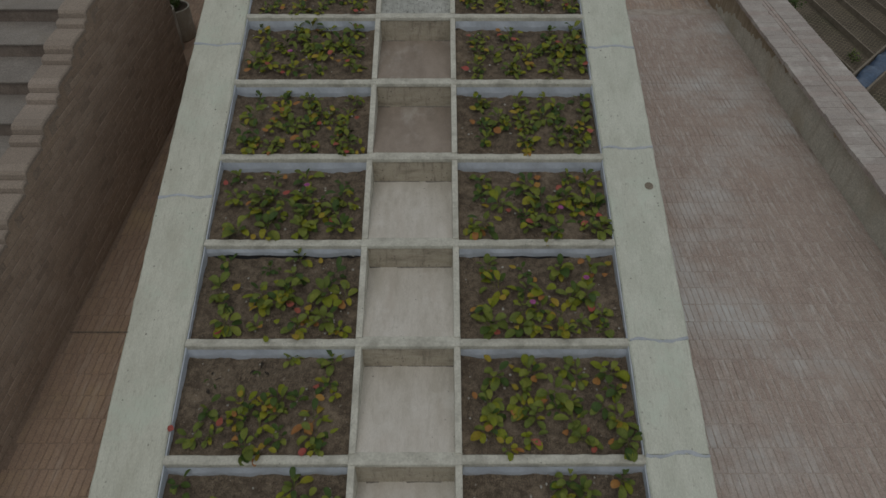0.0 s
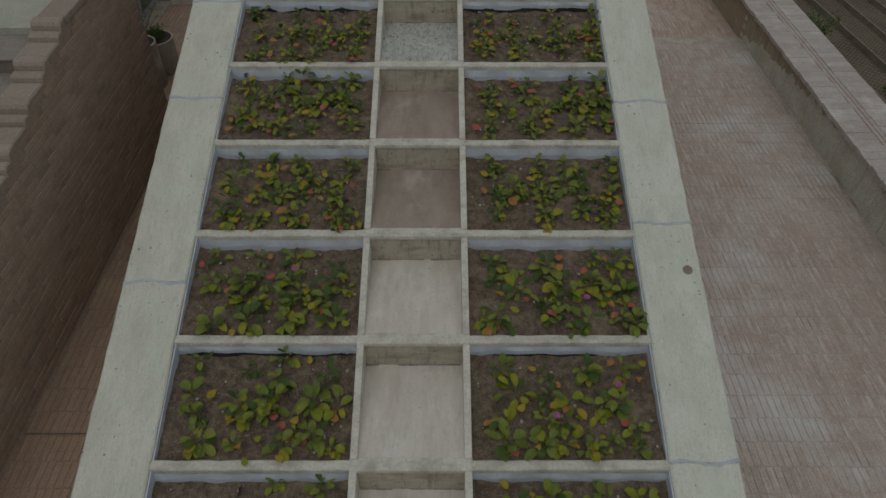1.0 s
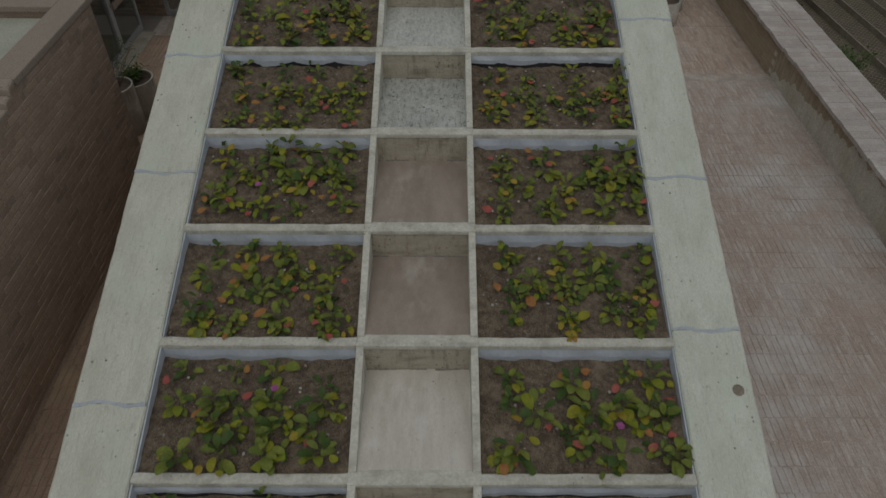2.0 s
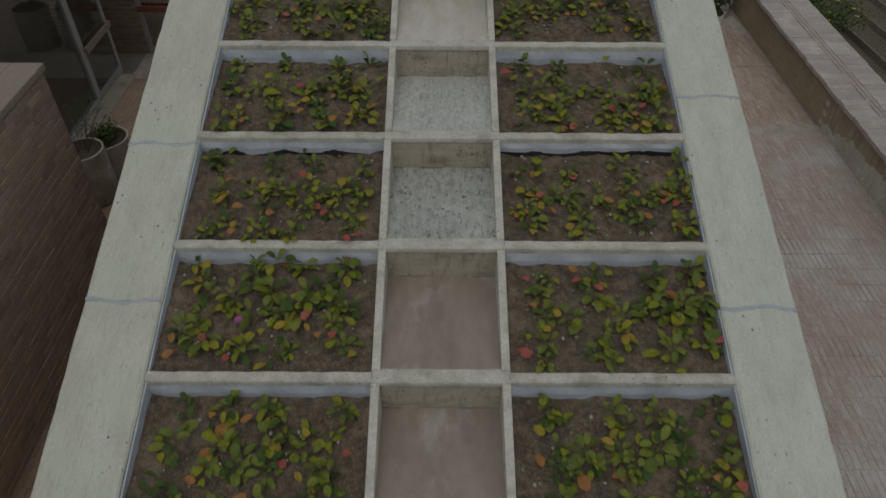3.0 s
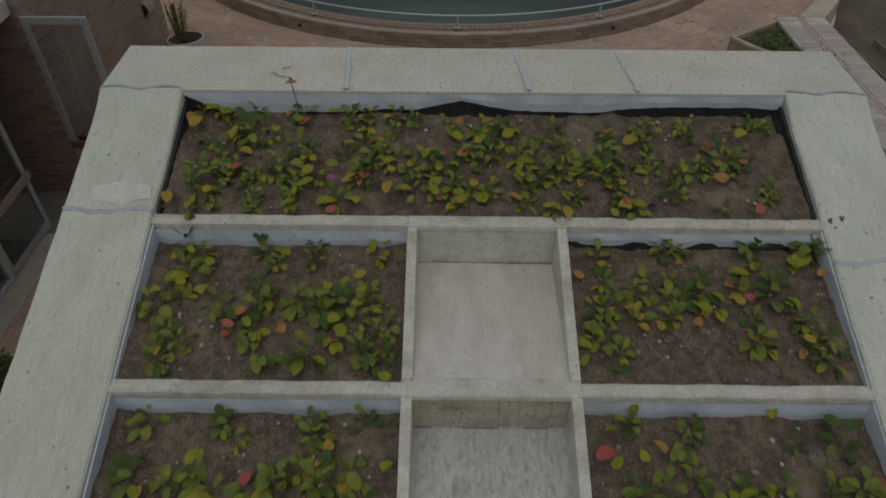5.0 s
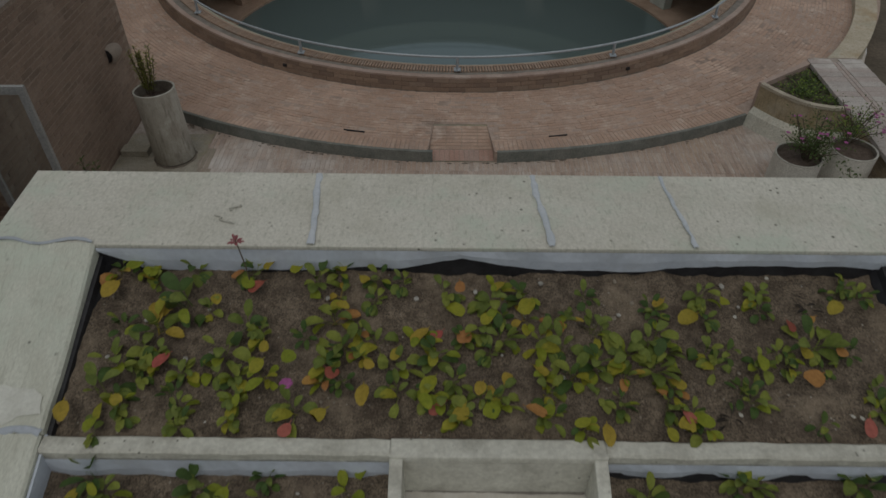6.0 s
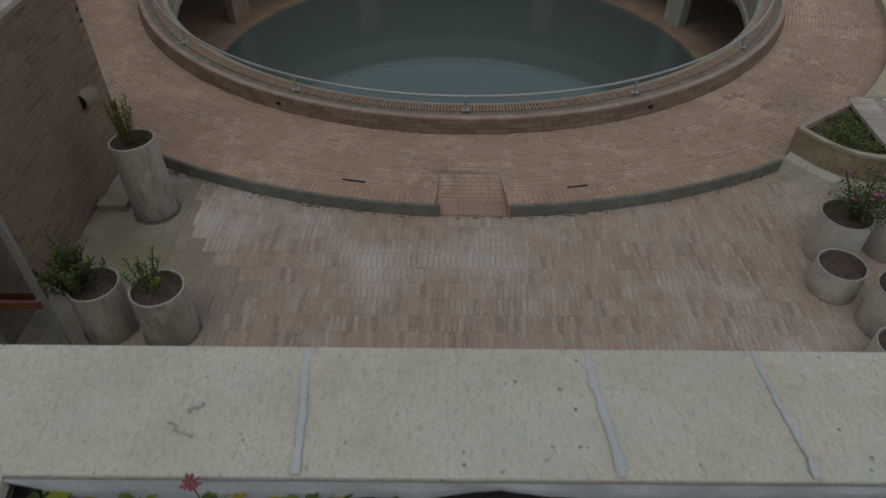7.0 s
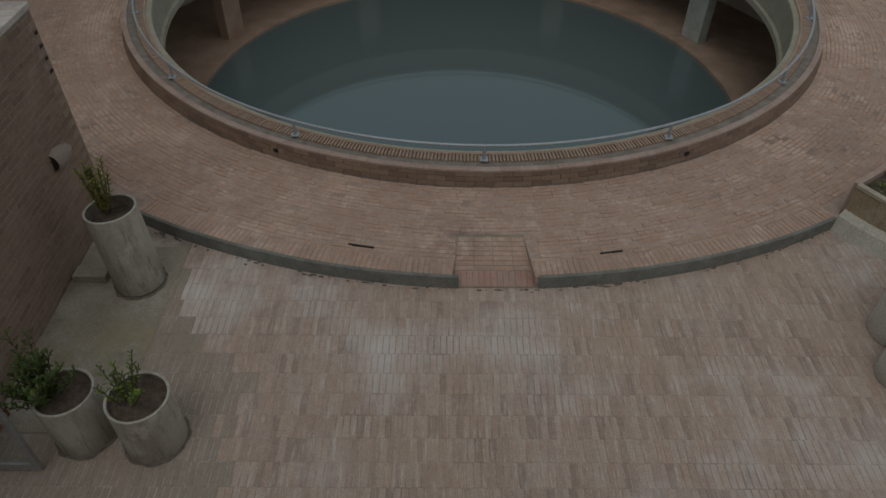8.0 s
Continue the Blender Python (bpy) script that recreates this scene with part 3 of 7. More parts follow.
def band(x0, x1, y0, y1, zf, name="coping_slab"):
    """One sloping slab of the painted border, its edges uneven by a few millimetres."""
    bm = bmesh.new()
    n = max(2, int((y1 - y0) / 0.12))
    rnd = random.Random(int(1000 * (x0 + y0 * 3)))
    prev = None
    prof = [(0, -0.11), (0, -0.012), (0.014, 0.0), (0.5, 0.004), (-0.014, 0.0), (0, -0.012), (0, -0.11)]
    for i in range(n + 1):
        y = y0 + (y1 - y0) * i / n
        e0, e1 = rnd.uniform(-0.004, 0.004), rnd.uniform(-0.004, 0.004)
        xs = [x0 + e0, x0 + e0, x0 + 0.014, (x0 + x1) / 2, x1 - 0.014, x1 + e1, x1 + e1]
        row = [bm.verts.new((x, y, zf(y) + p[1])) for x, p in zip(xs, prof)]
        if prev:
            for j in range(6):
                bm.faces.new((prev[j], row[j], row[j + 1], prev[j + 1]))
        else:
            first = row
        prev = row
    bm.faces.new(first)
    bm.faces.new(prev[::-1])
    return part(name, bm, CREAM if x0 < 0 else CREAM_EAST, terrace)


JOINT_L, JOINT_R = (7.34, 9.36, 10.72, 12.87), (4.86, 5.84, 7.92, 9.325, 11.23, 12.57)
for x0, x1, joints in ((XL0, XL1, JOINT_L), (XR0, XR1, JOINT_R)):
    cuts = [3.3, *joints, END_Y0]
    for y0, y1 in zip(cuts, cuts[1:]):
        band(x0, x1, y0 + 0.003, y1 - (0.003 if y1 < END_Y0 else -0.004), lambda y: slope(y) + 0.034 * max(0.0, (y - 13.42) / 0.35) ** 2)
part("head_slab", boxed(XL0, XR1, END_Y0, END_Y1, END_Z - 0.13, lambda y: END_Z - (0.0 if y > END_Y0 + 0.1 else 0.012), 0.006), CREAM_HEAD, terrace)


def ribbon(pts, half, up, seed):
    """A sealant strip of wandering width over a joint."""
    bm, rnd, prev = bmesh.new(), random.Random(seed), None
    for i, p in enumerate(pts):
        a, b = Vector(pts[max(i - 1, 0)]), Vector(pts[min(i + 1, len(pts) - 1)])
        side = (b - a).normalized().cross(up) * (half * rnd.uniform(0.65, 1.35))
        q = Vector(p) + up * 0.0055
        row = [bm.verts.new(q - side - up * 0.006), bm.verts.new(q - side * 0.6), bm.verts.new(q + side * 0.6), bm.verts.new(q + side - up * 0.006)]
        if prev:
            for j in range(3):
                bm.faces.new((prev[j], row[j], row[j + 1], prev[j + 1]))
        prev = row
    return bm


def joint_across(x0, x1, y, seed):
    rnd = random.Random(seed)
    up = Vector((0, -RISE, 1)).normalized()
    ph, n = rnd.uniform(0, 6), 14
    pts = []
    for i in range(n + 1):
        yy = y + 0.016 * math.sin(ph + i * 0.55) + rnd.uniform(-0.006, 0.006)
        pts.append((x0 + (x1 - x0) * i / n, yy, slope(yy)))
    part("joint_sealant", ribbon(pts, 0.017, up, seed), SEAL, terrace, "blue-grey sealant over a joint")


for s, y in enumerate(JOINT_L):
    joint_across(XL0 + 0.005, XL1 - 0.005, y, s)
for s, y in enumerate(JOINT_R):
    joint_across(XR0 + 0.005, XR1 - 0.005, y, 30 + s)
for s, (xa, xb, w) in enumerate(((-0.985, -1.02, 0.017), (0.25, 0.2, 0.018), (0.985, 0.935, 0.0115))):
    rnd, pts = random.Random(60 + s), []
    for i in range(15):
        u = i / 14
        pts.append((xa + (xb - xa) * (0.5 - 0.5 * math.cos(math.pi * u)) + rnd.uniform(-0.004, 0.004), END_Y0 + 0.004 + u * (END_Y1 - END_Y0 - 0.012), END_Z))
    part("joint_sealant", ribbon(pts, w, Vector((0, 0, 1)), s), SEAL_HEAD, terrace, "blue-grey sealant over a joint")
for s, (x0, x1) in enumerate(((XL0 + 0.01, XL1 - 0.01), (XR0 + 0.01, XR1 - 0.01))):
    rnd = random.Random(80 + s)
    part("joint_sealant", ribbon([(x0 + (x1 - x0) * i / 12, END_Y0 + 0.015 + 0.02 * math.sin(i * 0.8 + s) + rnd.uniform(-0.004, 0.004), END_Z - 0.004) for i in range(13)], 0.009, Vector((0, 0, 1)), 80 + s),
         SEAL, terrace, "blue-grey sealant over a joint")
# hairline cracks in the head slab
for s, (x, y, dx, dy) in enumerate(((-1.53, 14.0, 0.10, -0.07), (-1.47, 14.04, 0.06, 0.05))):
    rnd = random.Random(90 + s)
    pts = [(x + dx * u / 8 + 0.018 * math.sin(u * 1.1 + s) + rnd.uniform(-0.004, 0.004), y + dy * u / 8, END_Z - 0.0035) for u in range(9)]
    part("hairline_crack", ribbon(pts, 0.0035, Vector((0, 0, 1)), 90 + s), CRACK, terrace, "dark hairline crack")
# a pale repaired patch beside the upper joint
patch = bmesh.new()
up = Vector((0, -RISE, 1)).normalized()
rnd = random.Random(5)
vs = []
for i in range(16):
    a = 2 * math.pi * i / 16
    x, y = -2.33 + (0.2 + rnd.uniform(-0.05, 0.03)) * math.cos(a), 12.99 + (0.085 + rnd.uniform(-0.025, 0.02)) * math.sin(a)
    vs.append(patch.verts.new((x, y, slope(y) + 0.005)))
patch.faces.new(vs)
part("repair_patch", patch, PATCH, terrace, "pale smoothed repair patch")


def wavy(x0, x1, y, z0, ztop, amp, seed, n=22):
    """A hanging sheet, its lower edge torn in waves."""
    bm, rnd = bmesh.new(), random.Random(seed)
    ph, prev = rnd.uniform(0, 6), None
    for i in range(n + 1):
        u = i / n
        x = x0 + (x1 - x0) * u
        zb = z0 + amp * (math.sin(ph + u * 7) + 0.6 * math.sin(ph * 2 + u * 17) + rnd.uniform(-0.4, 0.4))
        bulge = 0.006 * math.sin(ph + u * 23)
        row = [bm.verts.new((x, y, ztop)), bm.verts.new((x, y - 0.008 + bulge, (ztop + zb) / 2)), bm.verts.new((x, y - 0.004 + bulge, zb)), bm.verts.new((x, y + 0.004, zb))]
        if prev:
            for j in range(3):
                bm.faces.new((prev[j], row[j], row[j + 1], prev[j + 1]))
        prev = row
    return bm


def soil_bed(x0, x1, y0, y1, z0, z1, seed):
    """Lumpy soil that climbs from the near wall to the far one."""
    bm = bmesh.new()
    nx, ny = int((x1 - x0) / 0.024), int((y1 - y0) / 0.024)
    grid = []
    for j in range(ny + 1):
        row = []
        for i in range(nx + 1):
            u, v = i / nx, j / ny
            x, y = x0 + (x1 - x0) * u, y0 + (y1 - y0) * v
            z = z0 + (z1 - z0) * v + 0.024 * noise.noise((x * 3.1, y * 3.1, seed)) + 0.02 * noise.noise((x * 9, y * 9, seed)) + 0.012 * noise.noise((x * 21, y * 21, seed)) + 0.03 * v * max(0.0, 1 - min(x - x0, x1 - x) / 0.12)
            row.append(bm.verts.new((x, y, z)))
        grid.append(row)
    for j in range(ny):
        for i in range(nx):
            bm.faces.new((grid[j][i], grid[j][i + 1], grid[j + 1][i + 1], grid[j + 1][i]))
    return part("soil", bm, SOIL, terrace, "dry crumbly brown soil", smooth=True)


CELLS = []  # planting beds: x0 x1 y0 y1 z0 z1
TH = 0.085
TORN = {(4, True): 0.138, (4, False): 0.16, (6, True): 0.152, (0, False): 0.145, (0, True): 0.162}  # depth of the membrane where it is torn short
for k in range(K0, K1 + 1):
    y, z = nose(k)
    # cross walls of the beds
    for x0, x1 in ((XL1, CL0), (CR1, XR0)):
        rnd = random.Random(k * 7 + int(x0 * 10))
        bm = bmesh.new()
        n, prev = 18, None
        for i in range(n + 1):
            x = x0 + (x1 - x0) * i / n
            e, h = rnd.uniform(-0.004, 0.004), rnd.uniform(-0.004, 0.004)
            row = [bm.verts.new((x, y + e, z - 0.34)), bm.verts.new((x, y + e, z - 0.014 + h)), bm.verts.new((x, y + e + 0.012, z + h)),
                   bm.verts.new((x, y + TH - 0.012 + e, z + h)), bm.verts.new((x, y + TH + e, z - 0.014)), bm.verts.new((x, y + TH + e, z - 0.2))]
            if prev:
                for j in range(5):
                    bm.faces.new((prev[j], row[j], row[j + 1], prev[j + 1]))
            prev = row
        part("cross_wall", bm, CREAM_RIM, terrace, "weathered cream cross wall of a bed")
        part("lining", wavy(x0 + 0.004, x1 - 0.004, y - 0.005, z - TORN.get((k, x0 > 0), 0.2), z - 0.055, 0.006 if (k, x0 > 0) not in TORN else 0.012, k * 3 + int(x0)), LINER, terrace, "blue-grey painted membrane")
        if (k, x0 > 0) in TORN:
            part("torn_lining", wavy(x0 + 0.004, x1 - 0.004, y - 0.002, z - 0.26, z - 0.10, 0.004, k), LINER_GAP_BLACK, terrace, "black torn membrane edge")
    # cascade: lip, riser and floor
    lip = boxed(CL0 - 0.004, CR1 + 0.004, y - 0.012, y + (0.11 if k < K1 else 0.08), z - 0.05, z - 0.002, 0.012)
    part("lip", lip, CREAM_RIM, terrace, "rounded lip of a cascade step")
    part("riser", boxed(CL1 - 0.02, CR0 + 0.02, y, y + 0.1, z - 0.36, z - 0.045), RAW, terrace, "stained raw concrete riser")
    if k < K1:
        mat = {0: CASCADE_CREAM, 1: CASCADE_BROWN, 2: CASCADE_BROWN, 3: CASCADE_MOSSY, 4: CASCADE_PALE}.get(k, CASCADE_CREAM)
        fb = bmesh.new()
        nx, ny = 14, 16
        grid = [[fb.verts.new((CL1 - 0.03 + (CR0 - CL1 + 0.06) * i / nx, y + 0.1 + (TREAD - 0.1) * j / ny,
                               z - 0.004 + 0.018 * j / ny + 0.004 * noise.noise((i * 0.5, j * 0.5, k)))) for i in range(nx + 1)] for j in range(ny + 1)]
        for j in range(ny):
            for i in range(nx):
                fb.faces.new((grid[j][i], grid[j][i + 1], grid[j + 1][i + 1], grid[j + 1][i]))
        part("cascade_floor", fb, mat, terrace, {CASCADE_BROWN: "silt-browned cascade floor", CASCADE_MOSSY: "black-speckled cascade floor",
                                                  CASCADE_PALE: "pale speckled cascade floor"}.get(mat, "cream plaster cascade floor"), smooth=True)
        silt, prev, srnd = bmesh.new(), None, random.Random(140 + k)
        for i in range(61):
            x = CL1 + 0.002 + (CR0 - CL1 - 0.004) * i / 60
            out = 0.002 + 0.008 * max(0.0, noise.noise((x * 4.0, k * 2.7, 0)) + 0.3) + srnd.uniform(0, 0.003)
            row = [silt.verts.new((x, y + TREAD - 0.001, z + 0.018 + out * 0.4)), silt.verts.new((x, y + TREAD - 0.5 * out, z + 0.019)), silt.verts.new((x, y + TREAD - out * 1.6, z + 0.0155))]
            if prev and noise.noise((x * 5.5, k * 4.1, 2.0)) > -0.12:
                for j in range(2):
                    silt.faces.new((prev[j], row[j], row[j + 1], prev[j + 1]))
            prev = row
        part("silt_line", silt, GUTTER, terrace, "dark silt along the foot of a riser")
        for x0, x1 in ((CL0, CL1), (CR0, CR1)):
            w = bmesh.new()
            box(w, x0, x1, y + TH, y + TREAD - 0.001, lambda yy: slope(yy) - 0.42, lambda yy: slope(yy) - 0.012, 0.008)
            part("channel_wall", w, CREAM_RIM, terrace, "thin cream wall beside the cascade")
        for x0, x1 in ((XL1, CL0), (CR1, XR0)):
            CELLS.append((x0, x1, y + TH, y + TREAD, z - 0.035, z + RISE - 0.175, k))
y6, z6 = nose(6)
PEAK_X = -0.196
CELLS.append((XL1, XR0, y6 + TH, END_Y0, z6 - 0.03, END_Z - 0.185, 6))
part("cross_wall", boxed(CL0, CR1, y6 - 0.002, y6 + TH, z6 - 0.34, z6 - 0.001, 0.01), CREAM_RIM, terrace, "weathered cream cross wall of a bed")
hang, prev, hrnd = bmesh.new(), None, random.Random(77)
for i in range(81):
    x = XL1 + 0.004 + (XR0 - XL1 - 0.008) * i / 80
    low = END_Z - 0.165 + 0.012 * math.sin(x * 2.1 + 1.0) + 0.006 * math.sin(x * 9.0) + hrnd.uniform(-0.004, 0.004)
    low += 0.095 * max(0.0, 1 - abs(x - PEAK_X) / 0.32) + 0.11 * max(0.0, 1 - (x - XL1) / 0.22) + 0.03 * max(0.0, 1 - abs(x + 0.75) / 0.4) + 0.062 * max(0.0, min(1.0, (x - 0.75) / 0.4))
    bulge = 0.005 * math.sin(x * 15)
    row = [hang.verts.new((x, END_Y0 - 0.008, END_Z - 0.03)), hang.verts.new((x, END_Y0 - 0.014 + bulge, (END_Z - 0.03 + low) / 2)),
           hang.verts.new((x, END_Y0 - 0.012 + bulge, low)), hang.verts.new((x, END_Y0 - 0.002, low))]
    if prev:
        for k in range(3):
            hang.faces.new((prev[k], row[k], row[k + 1], prev[k + 1]))
    prev = row
part("lining", hang, LINER, terrace, "blue-grey painted membrane, torn")
part("torn_lining", boxed(XL1 + 0.004, XR0 - 0.004, END_Y0 - 0.004, END_Y0 + 0.02, END_Z - 0.3, END_Z - 0.06), LINER_GAP_BLACK, terrace, "black torn membrane edge")
SOIL_LINE = {c[6]: c[2:6] for c in CELLS}
for i, c in enumerate(CELLS):
    soil_bed(*c[:6], i)
for x, side, y0, mat in ((XL1, 1, 3.75, LINER), (XR0, -1, 3.75, LINER)):
    bm = bmesh.new()
    box(bm, min(x, x + side * 0.012), max(x, x + side * 0.012), y0, y6 + TH, lambda y: slope(y) - 0.42, lambda y: slope(y) - 0.03)
    part("side_lining", bm, mat, terrace, "blue-grey membrane along the band")
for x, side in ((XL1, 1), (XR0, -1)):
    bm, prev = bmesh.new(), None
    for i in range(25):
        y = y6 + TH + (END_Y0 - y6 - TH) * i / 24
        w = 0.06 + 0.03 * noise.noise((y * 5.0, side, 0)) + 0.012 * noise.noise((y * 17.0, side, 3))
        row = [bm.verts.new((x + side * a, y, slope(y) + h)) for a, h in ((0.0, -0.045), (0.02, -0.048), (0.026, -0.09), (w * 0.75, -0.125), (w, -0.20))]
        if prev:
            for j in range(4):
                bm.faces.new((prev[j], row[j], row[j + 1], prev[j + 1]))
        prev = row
    part("torn_lining", bm, LINER_GAP_BLACK, terrace, "black torn membrane edge")

chips, crnd = bmesh.new(), random.Random(33)
for x, y in ((2.024, 12.835), (2.035, 12.85), (2.10, 12.852), (2.103, 12.87), (2.05, 12.80)):
    for i in range(3):
        cx, cy, q = x + crnd.uniform(-0.008, 0.008), y + crnd.uniform(-0.012, 0.012), crnd.uniform(0.004, 0.009)
        bmesh.ops.create_icosphere(chips, subdivisions=1, radius=q, matrix=Matrix.Translation((cx, cy, slope(cy) + 0.006)) @ Matrix.Diagonal((1, 1.6, 0.5, 1)))
part("dark_chips", chips, DIRT, terrace, "dark chips of moss on the band")
plug = bmesh.new()
bmesh.ops.create_circle(plug, cap_ends=True, segments=18, radius=0.045, matrix=Matrix.Translation((2.41, 7.45, slope(7.45) + 0.007)) @ Matrix.Rotation(math.atan(RISE), 4, "X"))
part("drain_plug", plug, EDGING, terrace, "brown round drain plug")
# pale pebbles and fallen petals on the soil
peb, prnd = bmesh.new(), random.Random(19)
for _ in range(420):
    c = prnd.choice(CELLS)
    u, v, r = prnd.random(), prnd.random(), prnd.uniform(0.006, 0.016)
    x, y = c[0] + 0.05 + (c[1] - c[0] - 0.1) * u, c[2] + 0.04 + (c[3] - c[2] - 0.08) * v
    z = c[4] + (c[5] - c[4]) * v + 0.012
    bmesh.ops.create_icosphere(peb, subdivisions=1, radius=r, matrix=Matrix.Translation((x, y, z)) @ Matrix.Diagonal((1, prnd.uniform(0.6, 1.5), 0.6, 1)))
thing("pebbles", peb, PEBBLE, "small pale pebbles scattered on the soil", "pebbles", kind="stuff")
# ---------------------------------------------------------------- bedding plants


def leaf(bm, base, yaw, lift, length, width, mat, stalk=0.3):
    """A spoon-shaped leaf on a short stalk."""
    ca, sa = math.cos(yaw), math.sin(yaw)

    def at(u, s, h):
        r = u * length
        z = r * math.sin(lift) - 0.35 * length * max(0.0, u - 0.45) ** 2 * 2 + h
        d = r * math.cos(lift)
        return base + Vector((d * ca - s * sa, d * sa + s * ca, z))

    rows = []
    for u, w in ((0.0, 0.035), (stalk, 0.05), (stalk + 0.2 * (1 - stalk), 0.55), (stalk + 0.55 * (1 - stalk), 1.0), (stalk + 0.85 * (1 - stalk), 0.75), (1.0, 0.12)):
        half = w * width / 2
        rows.append([bm.verts.new(at(u, -half, 0.10 * half)), bm.verts.new(at(u, 0, -0.10 * half)), bm.verts.new(at(u, half, 0.10 * half))])
    for p, q in zip(rows, rows[1:]):
        for j in (0, 1):
            f = bm.faces.new((p[j], p[j + 1], q[j + 1], q[j]))
            f.material_index = mat
            f.smooth = True


def oval(bm, base, yaw, lift, stalk, length, width, mat, rnd, droop):
    """A broad crinkled leaf, blunt at the tip, on a thin stalk that leans out and nods."""
    ca, sa = math.cos(yaw), math.sin(yaw)
    twist, whole = rnd.uniform(-0.6, 0.6), stalk + length
    p, ang, last, rows = Vector((0.0, 0.0)), lift, 0.0, []
    for d, w in ((0.0, 0.05), (stalk, 0.07), (stalk + 0.1 * length, 0.5), (stalk + 0.32 * length, 0.9), (stalk + 0.58 * length, 1.0), (stalk + 0.84 * length, 0.74), (whole, 0.24)):
        p = p + Vector((math.cos(ang), math.sin(ang))) * (d - last)
        ang -= droop * (d - last) / whole * (2.0 if d > stalk else 0.7)
        last, half, row = d, w * width / 2, []
        for q in (-1, -0.5, 0, 0.5, 1):
            side = q * half * math.cos(twist) + rnd.uniform(-0.05, 0.05) * half
            up = (0.26 * q * q - 0.1) * half + q * half * math.sin(twist) * 0.6 + rnd.uniform(-0.09, 0.09) * half
            row.append(bm.verts.new(base + Vector((p.x * ca - side * sa, p.x * sa + side * ca, max(p.y + up, 0.004)))))
        rows.append(row)
    for p0, q0 in zip(rows, rows[1:]):
        for j in range(4):
            f = bm.faces.new((p0[j], p0[j + 1], q0[j + 1], q0[j]))
            f.material_index, f.smooth = mat, True


def rosette(bm, base, rnd, tone, size):
    """A tuft of broad leaves: upright ones in the middle, longer nodding ones round it, most of them on the downhill side. tone: g green, y yellowing, d dark and small, k withered."""
    turn, n = rnd.uniform(0, 6.28), {"g": rnd.randint(8, 11), "y": rnd.randint(6, 9), "d": rnd.randint(7, 9), "k": rnd.randint(5, 8)}[tone]
    shares = {"g": (0, 0, 0, 1, 2, 1, 0, 0), "y": (1, 1, 1, 0, 0, 5, 3), "d": (2, 2, 2, 2, 0), "k": (7, 7, 7, 2)}[tone]
    for i in range(n):
        inner = i > n * 0.5
        length = size * (rnd.uniform(0.07, 0.102) if inner or tone in "dk" else rnd.uniform(0.084, 0.124))
        lift = radians(rnd.uniform(60, 88) if inner else rnd.uniform(20, 62))
        stalk = size * (rnd.uniform(0.045, 0.11) if inner else rnd.uniform(0.03, 0.08))
        mat = rnd.choice(shares) if not inner or tone == "k" else rnd.choice((0, 0, 2, shares[0]))
        yaw = turn + i * 2.4 + rnd.uniform(-0.5, 0.5) if inner or rnd.random() < 0.45 else radians(-90 + rnd.uniform(-75, 75))
        oval(bm, base + Vector((rnd.uniform(-0.02, 0.02), rnd.uniform(-0.02, 0.02), 0)), yaw, lift, stalk, length,
             length * rnd.uniform(0.48, 0.72) * (0.55 if tone == "k" else 1), mat, rnd, rnd.uniform(0.5, 1.9))


PLANT_MATS = [*LEAF, PETAL, WITHERED, PETAL_PALE]
ROSETTES = {}
for tone, count in (("g", 14), ("y", 9), ("d", 7), ("k", 3)):
    ROSETTES[tone] = []
    for v in range(count):
        bm = bmesh.new()
        rosette(bm, Vector((0, 0, -0.004)), random.Random(400 + 37 * v + ord(tone)), tone, 1.0)
        ROSETTES[tone].append(finish(bm, "bedding_plant", PLANT_MATS))
PLANT_LABELS = {"g": "low bedding plant with broad green leaves in dry soil", "y": "low bedding plant with yellowing broad leaves in dry soil",
                "d": "small dark green bedding plant in dry soil", "k": "withered blackened bedding plant in dry soil"}
lower, loose, bed_rnd = bmesh.new(), bmesh.new(), random.Random(11)


def soil_at(k, y):
    """The soil's height in a bed of terrace k."""
    y0, y1, z0, z1 = SOIL_LINE[k]
    return z0 + (z1 - z0) * min(1.0, max(0.0, (y - y0) / (y1 - y0)))


